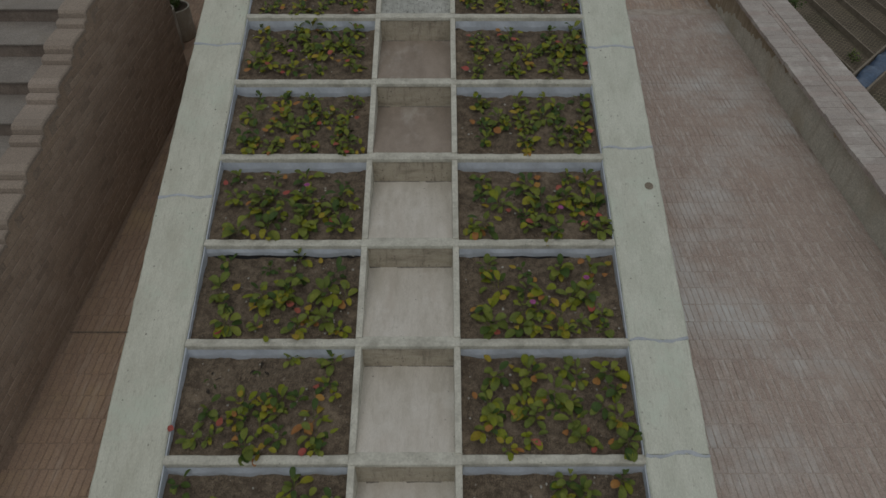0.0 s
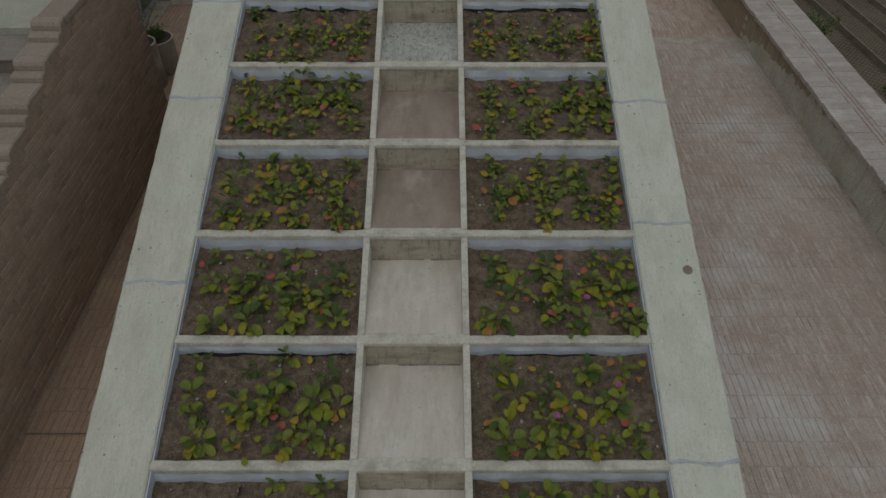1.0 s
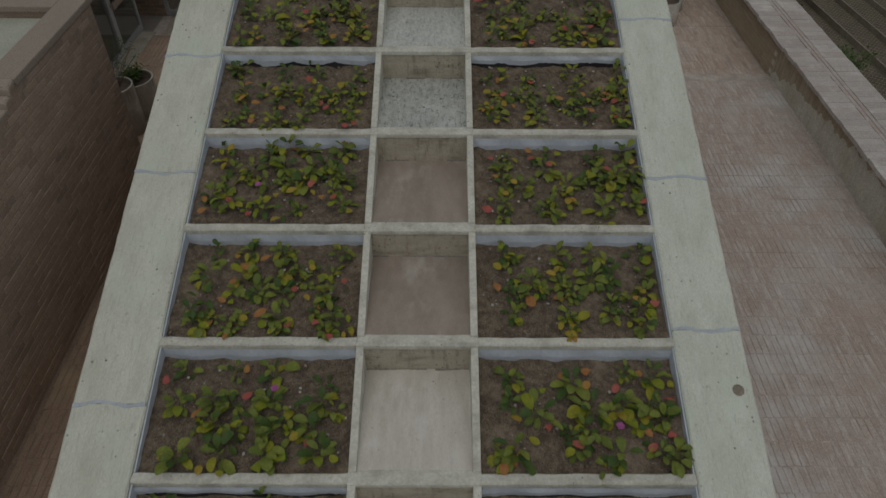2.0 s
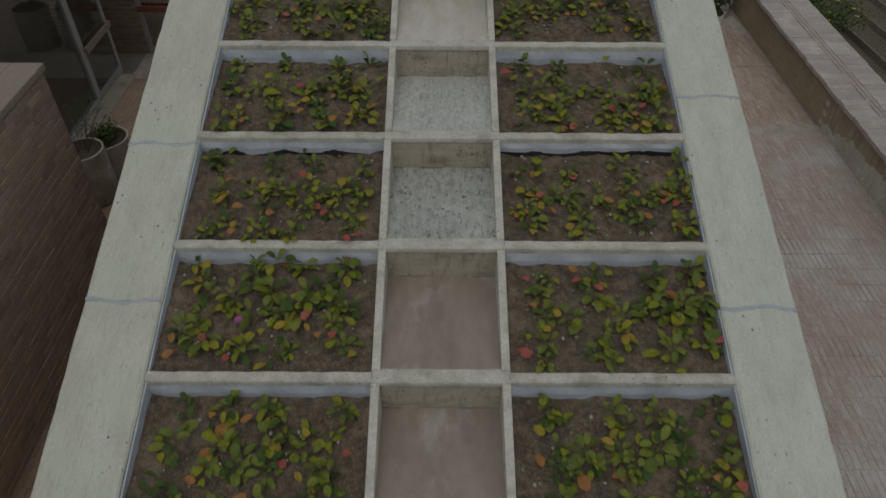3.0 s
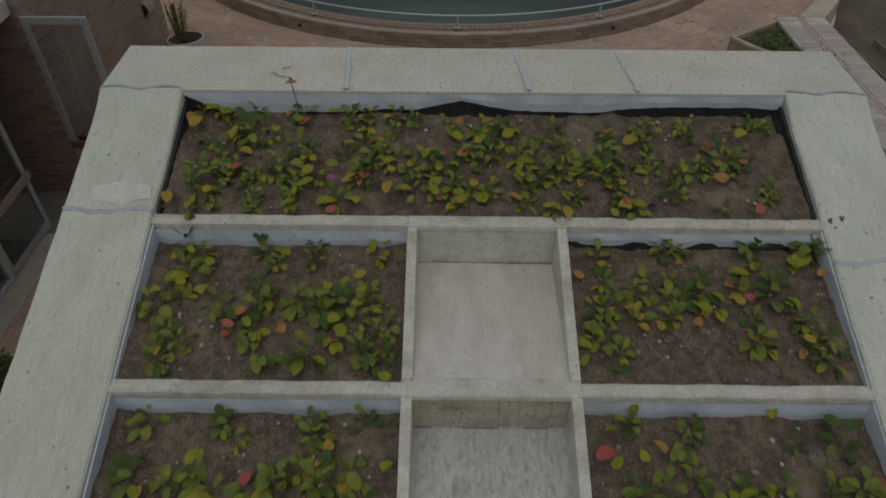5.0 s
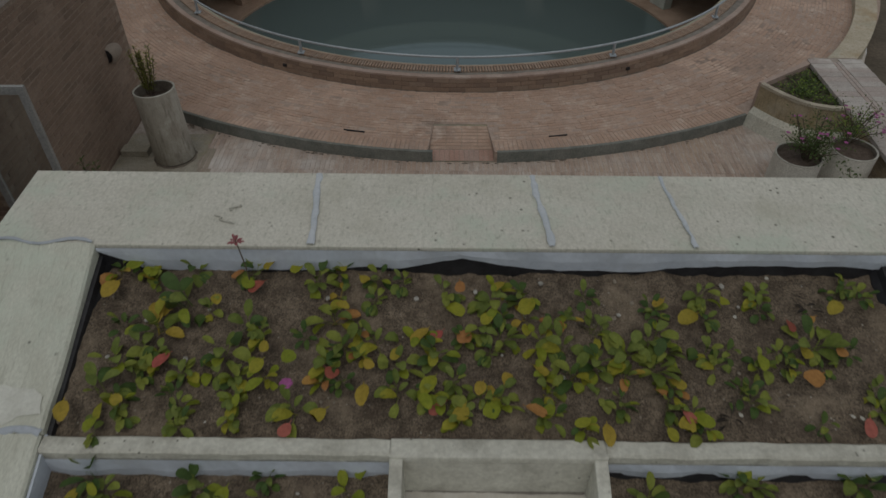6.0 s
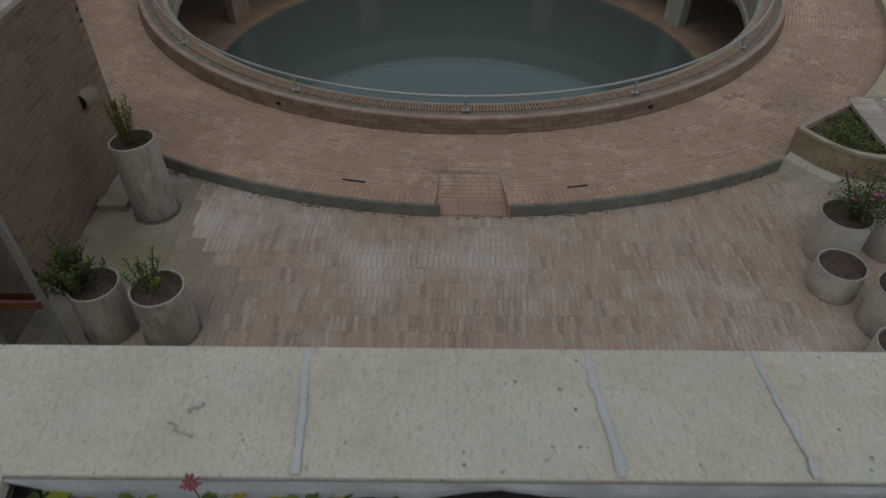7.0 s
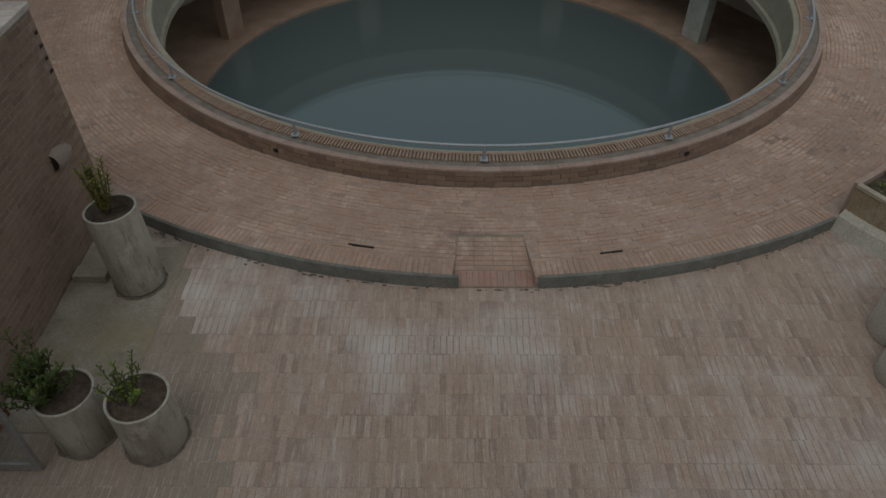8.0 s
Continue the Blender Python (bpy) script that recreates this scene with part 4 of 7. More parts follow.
def plant_bed(k, x0, x1, plants, leaves):
    """Plants (x, y, half-width, tone) and single turned leaves, petals and flowers (x, y, colour) of one bed."""
    for x, y, r, tone in plants:
        size, z = (min(1.28, max(0.64, r / 0.075)) if k >= 3 else min(1.3, max(0.66, r / 0.073))), soil_at(k, y)
        if k >= 3:
            ob = new("bedding_plant", bed_rnd.choice(ROSETTES[tone]))
            ob.matrix_world = pose(x, y, z, bed_rnd.uniform(-8, 8), bed_rnd.uniform(-8, 8), bed_rnd.uniform(-55, 55)) @ Matrix.Scale(size, 4)
            tagged(ob, PLANT_LABELS[tone], "plant", "bedding plants in the stepped beds")
        else:
            rosette(lower, Vector((x, y, z)), bed_rnd, tone, size)
    for x, y, hue in leaves:
        z = soil_at(k, y) + bed_rnd.uniform(0.045, 0.09)
        yaw = radians(-90 + bed_rnd.uniform(-70, 70))
        if hue == "m":
            tube(loose, [(x, y, z - 0.03), (x + 0.004, y - 0.004, z + 0.08)], 0.0025, 5)
            for i in range(6):
                leaf(loose, Vector((x + 0.004, y - 0.004, z + 0.08)), i * 1.05, 0.35, 0.034, 0.03, 6, 0.05)
        elif hue == "w":
            oval(loose, Vector((x, y, z - 0.015)), yaw, 0.3, 0.004, 0.03, 0.02, 8, bed_rnd, 1.0)
        else:
            mat = {"y": bed_rnd.choice((1, 1, 5)), "o": bed_rnd.choice((3, 3, 5)), "r": 4}[hue.lower()]
            length = bed_rnd.uniform(0.115, 0.135) if hue.isupper() else bed_rnd.uniform(0.078, 0.105)
            back = Vector((math.cos(yaw), math.sin(yaw), 0)) * (0.02 + length / 2)
            oval(loose, Vector((x, y, z)) - back, yaw, radians(bed_rnd.uniform(0, 32)), 0.02, length, length * bed_rnd.uniform(0.54, 0.74), mat, bed_rnd, bed_rnd.uniform(0.4, 1.4))


plant_bed(-1, XL1, CL0, [
    (-1.86, 6.71, 0.07, "d"), (-1.42, 6.63, 0.06, "d"), (-1.16, 6.76, 0.07, "g"), (-1.17, 6.56, 0.08, "g"), (-1.87, 6.39, 0.11, "g"),
    (-1.83, 6.22, 0.08, "d"), (-1.76, 6.03, 0.09, "g"), (-1.47, 6.34, 0.11, "y"), (-1.20, 6.35, 0.10, "g"), (-1.44, 6.22, 0.08, "y"),
    (-1.28, 6.25, 0.09, "g"), (-1.46, 5.99, 0.08, "y"), (-1.09, 6.01, 0.09, "g"), (-1.00, 6.10, 0.05, "y"), (-0.86, 6.34, 0.11, "g"),
    (-0.77, 6.53, 0.09, "d"), (-0.84, 6.07, 0.11, "g"), (-0.67, 6.31, 0.09, "y"), (-0.71, 5.98, 0.06, "y")], [
    (-1.17, 6.20, "r"), (-1.09, 6.12, "r"), (-0.94, 6.71, "o"), (-1.72, 6.40, "y"), (-1.28, 6.01, "y"), (-1.35, 5.84, "y"), (-1.08, 5.87, "y"),
    (-0.91, 6.00, "o"), (-1.54, 6.20, "o"), (-1.01, 6.18, "y"), (-1.35, 6.45, "y"), (-1.82, 5.94, "r"), (-0.69, 6.20, "o")])
plant_bed(-2, XL1, CL0, [
    (-1.83, 5.53, 0.06, "k"), (-1.40, 5.64, 0.06, "k"), (-1.13, 5.77, 0.06, "g"), (-0.74, 5.72, 0.08, "g"), (-1.81, 5.27, 0.08, "d"),
    (-1.87, 5.04, 0.07, "g"), (-1.74, 5.04, 0.05, "g"), (-1.50, 5.32, 0.09, "y"), (-1.33, 5.34, 0.07, "y"), (-1.18, 5.37, 0.08, "g"),
    (-1.01, 5.37, 0.08, "d"), (-1.55, 5.19, 0.07, "y"), (-1.44, 5.24, 0.07, "d"), (-1.19, 5.24, 0.06, "g"), (-1.44, 4.94, 0.09, "g"),
    (-1.32, 5.14, 0.07, "y"), (-1.15, 5.04, 0.07, "d"), (-0.86, 5.19, 0.10, "y"), (-0.85, 5.04, 0.08, "g"), (-0.77, 5.50, 0.06, "g"),
    (-0.79, 4.94, 0.05, "g"), (-1.31, 4.90, 0.06, "y")], [
    (-1.53, 5.39, "y"), (-1.34, 5.35, "y"), (-1.24, 5.34, "y"), (-1.55, 5.20, "o"), (-1.30, 5.26, "o"), (-0.96, 5.22, "o"), (-0.88, 5.46, "r"),
    (-0.82, 5.36, "o"), (-0.72, 5.35, "y"), (-0.66, 5.38, "y"), (-0.67, 5.06, "y"), (-1.17, 4.89, "y"), (-1.33, 4.88, "y"), (-0.93, 4.88, "r"),
    (-1.67, 5.14, "r"), (-1.51, 4.98, "o"), (-2.07, 5.07, "r")])
plant_bed(-1, CR1, XR0, [
    (0.70, 6.62, 0.08, "g"), (1.42, 6.62, 0.10, "g"), (1.72, 6.59, 0.11, "y"), (0.80, 6.43, 0.10, "y"), (1.07, 6.40, 0.08, "d"), (1.26, 6.34, 0.10, "y"),
    (1.52, 6.30, 0.11, "g"), (0.71, 6.18, 0.09, "y"), (1.05, 6.18, 0.08, "g"), (1.19, 6.18, 0.08, "y"), (0.72, 6.00, 0.11, "g"), (1.01, 6.00, 0.09, "g"),
    (1.17, 6.00, 0.07, "y"), (1.37, 6.09, 0.09, "y"), (1.40, 5.97, 0.07, "g"), (1.57, 6.03, 0.06, "g"), (1.77, 6.12, 0.07, "g"), (1.77, 5.97, 0.06, "g"),
    (1.06, 6.59, 0.06, "d"), (1.66, 6.33, 0.09, "g")], [
    (0.67, 6.54, "o"), (0.77, 6.56, "o"), (0.96, 6.62, "y"), (1.63, 6.66, "o"), (1.71, 6.51, "o"), (1.90, 6.67, "y"), (1.84, 6.52, "o"), (1.16, 6.47, "o"),
    (0.56, 6.16, "o"), (0.77, 5.91, "r"), (0.94, 5.93, "o"), (1.67, 6.16, "r"), (1.11, 6.18, "m"), (1.64, 6.43, "m"), (1.30, 6.19, "y"), (1.41, 5.95, "y"),
    (0.84, 6.27, "y"), (0.95, 6.24, "y")])
plant_bed(-2, CR1, XR0, [
    (0.74, 5.58, 0.09, "g"), (1.05, 5.60, 0.10, "g"), (0.98, 5.44, 0.07, "g"), (1.39, 5.66, 0.07, "g"), (1.48, 5.58, 0.07, "g"), (1.79, 5.60, 0.09, "g"),
    (1.82, 5.44, 0.07, "g"), (0.68, 5.34, 0.08, "g"), (0.69, 5.21, 0.07, "g"), (1.26, 5.44, 0.10, "g"), (1.27, 5.29, 0.07, "d"), (1.00, 5.29, 0.09, "y"),
    (1.07, 5.21, 0.07, "g"), (1.40, 5.34, 0.06, "g"), (1.68, 5.31, 0.09, "d"), (1.43, 5.16, 0.09, "g"), (1.46, 5.01, 0.10, "g"), (1.81, 5.18, 0.09, "y"),
    (1.85, 4.98, 0.09, "g"), (0.69, 5.06, 0.09, "y"), (1.05, 5.03, 0.07, "y"), (0.83, 4.94, 0.06, "y")], [
    (0.68, 5.73, "y"), (0.72, 5.48, "o"), (0.92, 5.46, "o"), (1.09, 5.53, "o"), (0.55, 5.37, "o"), (0.90, 5.20, "o"), (0.66, 5.07, "o"), (0.61, 4.99, "y"),
    (0.76, 4.97, "o"), (0.83, 4.97, "y"), (1.07, 4.96, "r"), (1.52, 5.07, "r"), (1.55, 4.90, "r"), (1.65, 5.50, "o"), (1.70, 4.96, "o"), (1.88, 5.45, "o"),
    (1.04, 5.31, "y"), (1.32, 5.04, "o"), (1.15, 5.32, "o"), (0.90, 5.64, "y"), (1.10, 5.67, "y"), (1.75, 5.67, "y"), (1.85, 5.61, "y")])
plant_bed(0, XL1, CL0, [
    (-1.88, 7.65, 0.07, "d"), (-1.50, 7.65, 0.06, "d"), (-1.16, 7.65, 0.08, "g"), (-0.77, 7.54, 0.06, "d"), (-1.87, 7.39, 0.07, "g"),
    (-1.58, 7.42, 0.08, "g"), (-1.48, 7.39, 0.07, "g"), (-1.18, 7.42, 0.08, "g"), (-0.98, 7.34, 0.06, "g"), (-0.78, 7.39, 0.09, "g"),
    (-0.68, 7.34, 0.06, "g"), (-1.58, 7.25, 0.08, "g"), (-1.67, 7.23, 0.05, "y"), (-1.42, 7.20, 0.07, "g"), (-1.26, 7.25, 0.09, "g"),
    (-1.15, 7.17, 0.08, "g"), (-0.82, 7.20, 0.09, "g"), (-1.79, 6.98, 0.09, "g"), (-1.49, 7.01, 0.10, "g"), (-1.15, 7.01, 0.10, "g"),
    (-1.45, 7.09, 0.07, "d"), (-0.75, 7.01, 0.09, "g"), (-0.98, 7.17, 0.06, "y")], [
    (-1.86, 7.61, "w"), (-1.77, 7.43, "y"), (-1.86, 7.30, "y"), (-1.36, 7.43, "r"), (-1.40, 7.66, "o"), (-1.71, 7.29, "o"), (-1.66, 7.17, "y"),
    (-1.06, 6.95, "y"), (-1.61, 6.88, "o"), (-1.45, 6.85, "y"), (-0.86, 6.93, "y"), (-0.64, 6.95, "y"), (-0.84, 7.06, "r"), (-0.94, 7.10, "y"),
    (-2.00, 7.55, "r"), (-1.13, 7.44, "m"), (-1.40, 7.21, "y"), (-1.90, 6.95, "y"), (-0.97, 7.52, "w"), (-0.96, 7.49, "w")])
plant_bed(0, CR1, XR0, [
    (0.69, 7.60, 0.07, "g"), (0.66, 7.42, 0.08, "d"), (0.87, 7.31, 0.10, "g"), (1.17, 7.57, 0.09, "g"), (1.29, 7.34, 0.11, "g"), (1.44, 7.34, 0.10, "y"),
    (1.55, 7.39, 0.08, "g"), (1.58, 7.66, 0.06, "g"), (1.78, 7.63, 0.08, "g"), (1.74, 7.37, 0.08, "g"), (1.83, 7.28, 0.09, "g"), (1.65, 7.26, 0.08, "y"),
    (0.69, 7.04, 0.10, "g"), (0.59, 7.01, 0.07, "y"), (1.19, 7.04, 0.08, "g"), (1.23, 7.20, 0.07, "g"), (1.45, 6.99, 0.10, "d"), (1.36, 6.90, 0.06, "y"),
    (1.85, 6.99, 0.09, "g"), (1.82, 7.37, 0.07, "d"), (1.11, 7.17, 0.05, "d"), (1.77, 7.04, 0.06, "g")], [
    (0.75, 7.52, "y"), (0.71, 7.27, "y"), (0.91, 7.49, "y"), (1.07, 7.59, "o"), (1.27, 7.65, "o"), (1.26, 7.52, "o"), (1.68, 7.61, "o"), (1.73, 7.54, "y"),
    (1.92, 7.53, "y"), (1.49, 7.51, "r"), (0.93, 7.18, "r"), (0.83, 7.09, "y"), (1.15, 7.07, "r"), (1.17, 7.07, "y"), (1.70, 7.05, "r"), (1.68, 7.16, "o"),
    (1.91, 7.41, "r"), (1.44, 7.29, "y"), (1.68, 7.24, "y"), (1.46, 7.17, "m"), (1.86, 7.13, "r"), (0.55, 6.97, "y"), (0.72, 6.97, "o"), (1.44, 6.88, "y")])
plant_bed(2, XL1, CL0, [
    (-1.93, 9.77, 0.06, "y"), (-1.48, 9.77, 0.06, "d"), (-1.31, 9.77, 0.08, "y"), (-1.11, 9.75, 0.07, "g"), (-0.79, 9.72, 0.08, "g"),
    (-1.47, 9.67, 0.07, "g"), (-1.84, 9.59, 0.08, "y"), (-1.79, 9.49, 0.06, "g"), (-1.60, 9.47, 0.08, "g"), (-1.30, 9.51, 0.08, "g"),
    (-0.94, 9.54, 0.08, "g"), (-1.05, 9.48, 0.07, "g"), (-0.86, 9.42, 0.07, "g"), (-1.63, 9.39, 0.06, "y"), (-1.22, 9.33, 0.07, "g"),
    (-1.11, 9.36, 0.08, "g"), (-0.76, 9.39, 0.07, "g"), (-1.80, 9.30, 0.07, "g"), (-1.92, 9.19, 0.07, "g"), (-1.79, 9.13, 0.08, "g"),
    (-1.43, 9.30, 0.07, "g"), (-0.84, 9.25, 0.06, "g"), (-1.46, 9.05, 0.07, "g"), (-1.23, 9.03, 0.08, "d"), (-1.14, 9.03, 0.05, "g"),
    (-0.76, 9.08, 0.06, "g"), (-1.57, 9.05, 0.05, "y")], [
    (-1.83, 9.64, "y"), (-1.97, 8.97, "o"), (-1.79, 8.98, "y"), (-1.56, 8.95, "r"), (-1.66, 9.05, "y"), (-1.56, 9.05, "y"), (-1.04, 9.28, "r"),
    (-1.02, 9.20, "o"), (-0.92, 9.12, "o"), (-0.84, 9.04, "y"), (-0.68, 8.99, "y"), (-0.71, 9.25, "y"), (-0.83, 9.12, "r"), (-1.76, 9.12, "r"),
    (-1.49, 9.18, "m"), (-1.39, 9.37, "w"), (-1.31, 8.88, "y"), (-1.35, 9.15, "y"), (-1.10, 9.36, "y"), (-0.78, 9.77, "r"), (-1.96, 9.09, "o"),
    (-1.21, 9.19, "y"), (-1.68, 9.35, "y")])
plant_bed(1, XL1, CL0, [
    (-1.81, 8.71, 0.06, "d"), (-1.51, 8.68, 0.07, "g"), (-1.23, 8.69, 0.07, "g"), (-1.15, 8.66, 0.05, "g"), (-0.73, 8.69, 0.06, "g"),
    (-1.83, 8.44, 0.09, "g"), (-1.55, 8.54, 0.06, "y"), (-1.50, 8.42, 0.09, "y"), (-1.23, 8.49, 0.08, "y"), (-1.16, 8.44, 0.06, "g"),
    (-1.08, 8.51, 0.03, "g"), (-0.95, 8.49, 0.06, "y"), (-1.00, 8.40, 0.05, "g"), (-0.80, 8.47, 0.05, "g"), (-1.57, 8.30, 0.07, "g"),
    (-1.39, 8.28, 0.07, "g"), (-1.18, 8.28, 0.07, "g"), (-0.84, 8.28, 0.07, "g"), (-1.80, 8.19, 0.08, "d"), (-1.90, 8.10, 0.07, "g"),
    (-1.85, 7.99, 0.07, "g"), (-1.72, 8.06, 0.05, "y"), (-1.57, 8.01, 0.07, "g"), (-1.50, 8.06, 0.05, "g"), (-1.56, 7.94, 0.05, "y"),
    (-1.21, 8.06, 0.08, "g"), (-1.18, 7.95, 0.06, "g"), (-0.77, 8.19, 0.08, "d"), (-0.75, 8.04, 0.08, "g"), (-0.78, 7.90, 0.06, "g"),
    (-0.90, 8.10, 0.04, "g"), (-0.62, 7.97, 0.03, "y"), (-1.31, 8.30, 0.05, "g")], [
    (-1.94, 8.44, "y"), (-1.50, 8.41, "Y"), (-1.51, 8.31, "w"), (-1.37, 8.58, "o"), (-1.24, 8.52, "Y"), (-1.11, 8.29, "r"), (-1.08, 8.28, "r"),
    (-0.97, 8.20, "o"), (-1.10, 7.98, "r"), (-1.33, 8.05, "O"), (-0.87, 7.96, "r"), (-0.74, 7.83, "r"), (-0.68, 8.34, "r"), (-1.66, 8.18, "o"),
    (-1.59, 8.15, "y"), (-1.85, 7.87, "y"), (-1.73, 8.07, "y"), (-1.76, 7.96, "y"), (-1.45, 8.00, "y"), (-1.30, 7.96, "y"), (-1.61, 8.62, "o"),
    (-0.83, 8.31, "y"), (-0.95, 8.48, "y"), (-1.49, 8.77, "y"), (-0.85, 8.13, "o"), (-1.58, 8.34, "y")])
plant_bed(2, CR1, XR0, [
    (0.75, 9.66, 0.05, "g"), (0.68, 9.48, 0.07, "g"), (1.08, 9.64, 0.07, "g"), (1.09, 9.49, 0.08, "g"), (1.56, 9.67, 0.07, "d"), (1.84, 9.70, 0.09, "g"),
    (1.56, 9.49, 0.08, "g"), (0.70, 9.31, 0.07, "g"), (0.86, 9.28, 0.08, "g"), (1.28, 9.31, 0.07, "g"), (1.40, 9.34, 0.05, "g"), (1.69, 9.37, 0.09, "g"),
    (1.61, 9.34, 0.07, "g"), (1.69, 9.23, 0.06, "g"), (1.84, 9.46, 0.09, "g"), (1.87, 9.32, 0.07, "g"), (1.12, 9.17, 0.06, "g"), (1.09, 9.04, 0.08, "g"),
    (1.15, 8.96, 0.05, "g"), (1.24, 9.17, 0.07, "y"), (0.70, 9.09, 0.06, "g"), (0.67, 8.96, 0.05, "g"), (1.57, 9.04, 0.08, "g"), (1.54, 8.91, 0.07, "g"),
    (1.83, 9.09, 0.07, "g"), (1.04, 9.01, 0.05, "y")], [
    (0.69, 9.64, "w"), (0.58, 9.60, "r"), (0.95, 9.69, "o"), (0.96, 9.58, "r"), (1.14, 9.53, "r"), (1.22, 9.66, "y"), (1.61, 9.57, "y"), (1.89, 9.55, "y"),
    (1.50, 9.36, "y"), (0.61, 9.36, "o"), (0.79, 9.29, "y"), (1.24, 9.19, "y"), (1.26, 9.10, "o"), (0.71, 9.18, "o"), (0.55, 8.98, "R"), (0.58, 9.13, "y"),
    (1.68, 9.26, "y"), (1.93, 9.11, "r"), (1.66, 9.49, "r"), (1.51, 8.95, "y"), (0.92, 9.22, "y"), (1.09, 9.05, "y"), (1.83, 9.35, "o")])
plant_bed(1, CR1, XR0, [
    (0.69, 8.67, 0.07, "g"), (0.71, 8.62, 0.05, "g"), (1.13, 8.67, 0.07, "g"), (1.44, 8.67, 0.06, "g"), (1.54, 8.57, 0.07, "d"), (1.83, 8.68, 0.07, "d"),
    (0.74, 8.43, 0.05, "d"), (0.91, 8.38, 0.08, "g"), (0.96, 8.31, 0.06, "g"), (0.71, 8.29, 0.06, "d"), (0.79, 8.22, 0.06, "g"), (0.74, 8.09, 0.06, "g"),
    (1.21, 8.55, 0.06, "y"), (1.15, 8.40, 0.06, "g"), (1.18, 8.31, 0.06, "g"), (1.24, 8.27, 0.06, "g"), (1.40, 8.41, 0.09, "g"), (1.56, 8.45, 0.07, "d"),
    (1.53, 8.27, 0.07, "d"), (1.54, 8.18, 0.06, "g"), (1.52, 8.09, 0.06, "g"), (1.84, 8.45, 0.06, "g"), (1.82, 8.31, 0.07, "y"), (1.70, 8.27, 0.05, "g"),
    (1.79, 8.16, 0.07, "y"), (1.79, 7.98, 0.07, "g"), (1.71, 8.07, 0.05, "y"), (1.17, 8.07, 0.07, "g"), (1.23, 8.02, 0.05, "y"), (1.17, 7.90, 0.04, "y")], [
    (1.89, 8.59, "Y"), (0.81, 8.62, "y"), (0.61, 8.51, "y"), (0.60, 8.32, "o"), (1.28, 8.46, "y"), (1.06, 8.43, "y"), (1.39, 8.46, "y"), (1.10, 8.21, "O"),
    (0.87, 8.17, "O"), (0.78, 8.37, "y"), (1.29, 8.04, "Y"), (1.18, 7.88, "O"), (1.09, 7.93, "y"), (0.76, 7.98, "y"), (1.75, 8.19, "o"), (1.87, 8.14, "r"),
    (0.65, 8.70, "y"), (1.80, 8.30, "y")])
plant_bed(3, XL1, CL0, [
    (-1.96, 10.65, 0.06, "g"), (-1.88, 10.71, 0.07, "g"), (-1.44, 10.62, 0.07, "d"), (-1.21, 10.72, 0.04, "d"), (-1.11, 10.63, 0.06, "d"),
    (-0.71, 10.61, 0.07, "g"), (-1.82, 10.36, 0.06, "g"), (-1.62, 10.38, 0.06, "g"), (-1.40, 10.39, 0.06, "g"), (-1.31, 10.32, 0.06, "g"),
    (-1.25, 10.29, 0.06, "y"), (-1.14, 10.44, 0.05, "y"), (-1.07, 10.32, 0.05, "y"), (-0.95, 10.29, 0.06, "g"), (-0.87, 10.37, 0.06, "y"),
    (-0.71, 10.37, 0.06, "g"), (-1.87, 10.29, 0.05, "y"), (-1.47, 10.20, 0.06, "d"), (-1.12, 10.20, 0.06, "g"), (-0.70, 10.25, 0.05, "g"),
    (-0.76, 10.16, 0.06, "g"), (-1.76, 10.06, 0.05, "g"), (-1.18, 10.06, 0.05, "g"), (-1.88, 9.97, 0.05, "g"), (-1.80, 9.97, 0.05, "g"),
    (-1.50, 10.04, 0.05, "y"), (-1.43, 9.95, 0.06, "g"), (-1.52, 9.91, 0.05, "g"), (-1.33, 9.91, 0.05, "y"), (-1.20, 9.93, 0.06, "g"),
    (-0.78, 10.00, 0.05, "g"), (-0.71, 10.07, 0.05, "g"), (-0.93, 10.16, 0.05, "g")], [
    (-1.78, 10.44, "o"), (-1.80, 10.23, "O"), (-1.66, 10.14, "o"), (-1.67, 9.90, "o"), (-1.67, 9.99, "y"), (-1.51, 10.39, "o"), (-1.26, 10.19, "o"),
    (-1.40, 10.10, "o"), (-1.03, 10.14, "r"), (-0.98, 10.10, "r"), (-1.18, 10.47, "r"), (-1.14, 10.47, "y"), (-1.07, 10.33, "y"), (-0.86, 10.41, "Y"),
    (-0.82, 10.32, "y"), (-0.71, 10.26, "y"), (-0.63, 10.30, "y"), (-0.69, 9.91, "r"), (-0.77, 9.83, "r"), (-0.67, 10.03, "y"), (-1.24, 9.85, "y"),
    (-0.65, 10.65, "w"), (-1.35, 9.92, "y"), (-1.52, 9.92, "y"), (-0.94, 10.19, "y")])
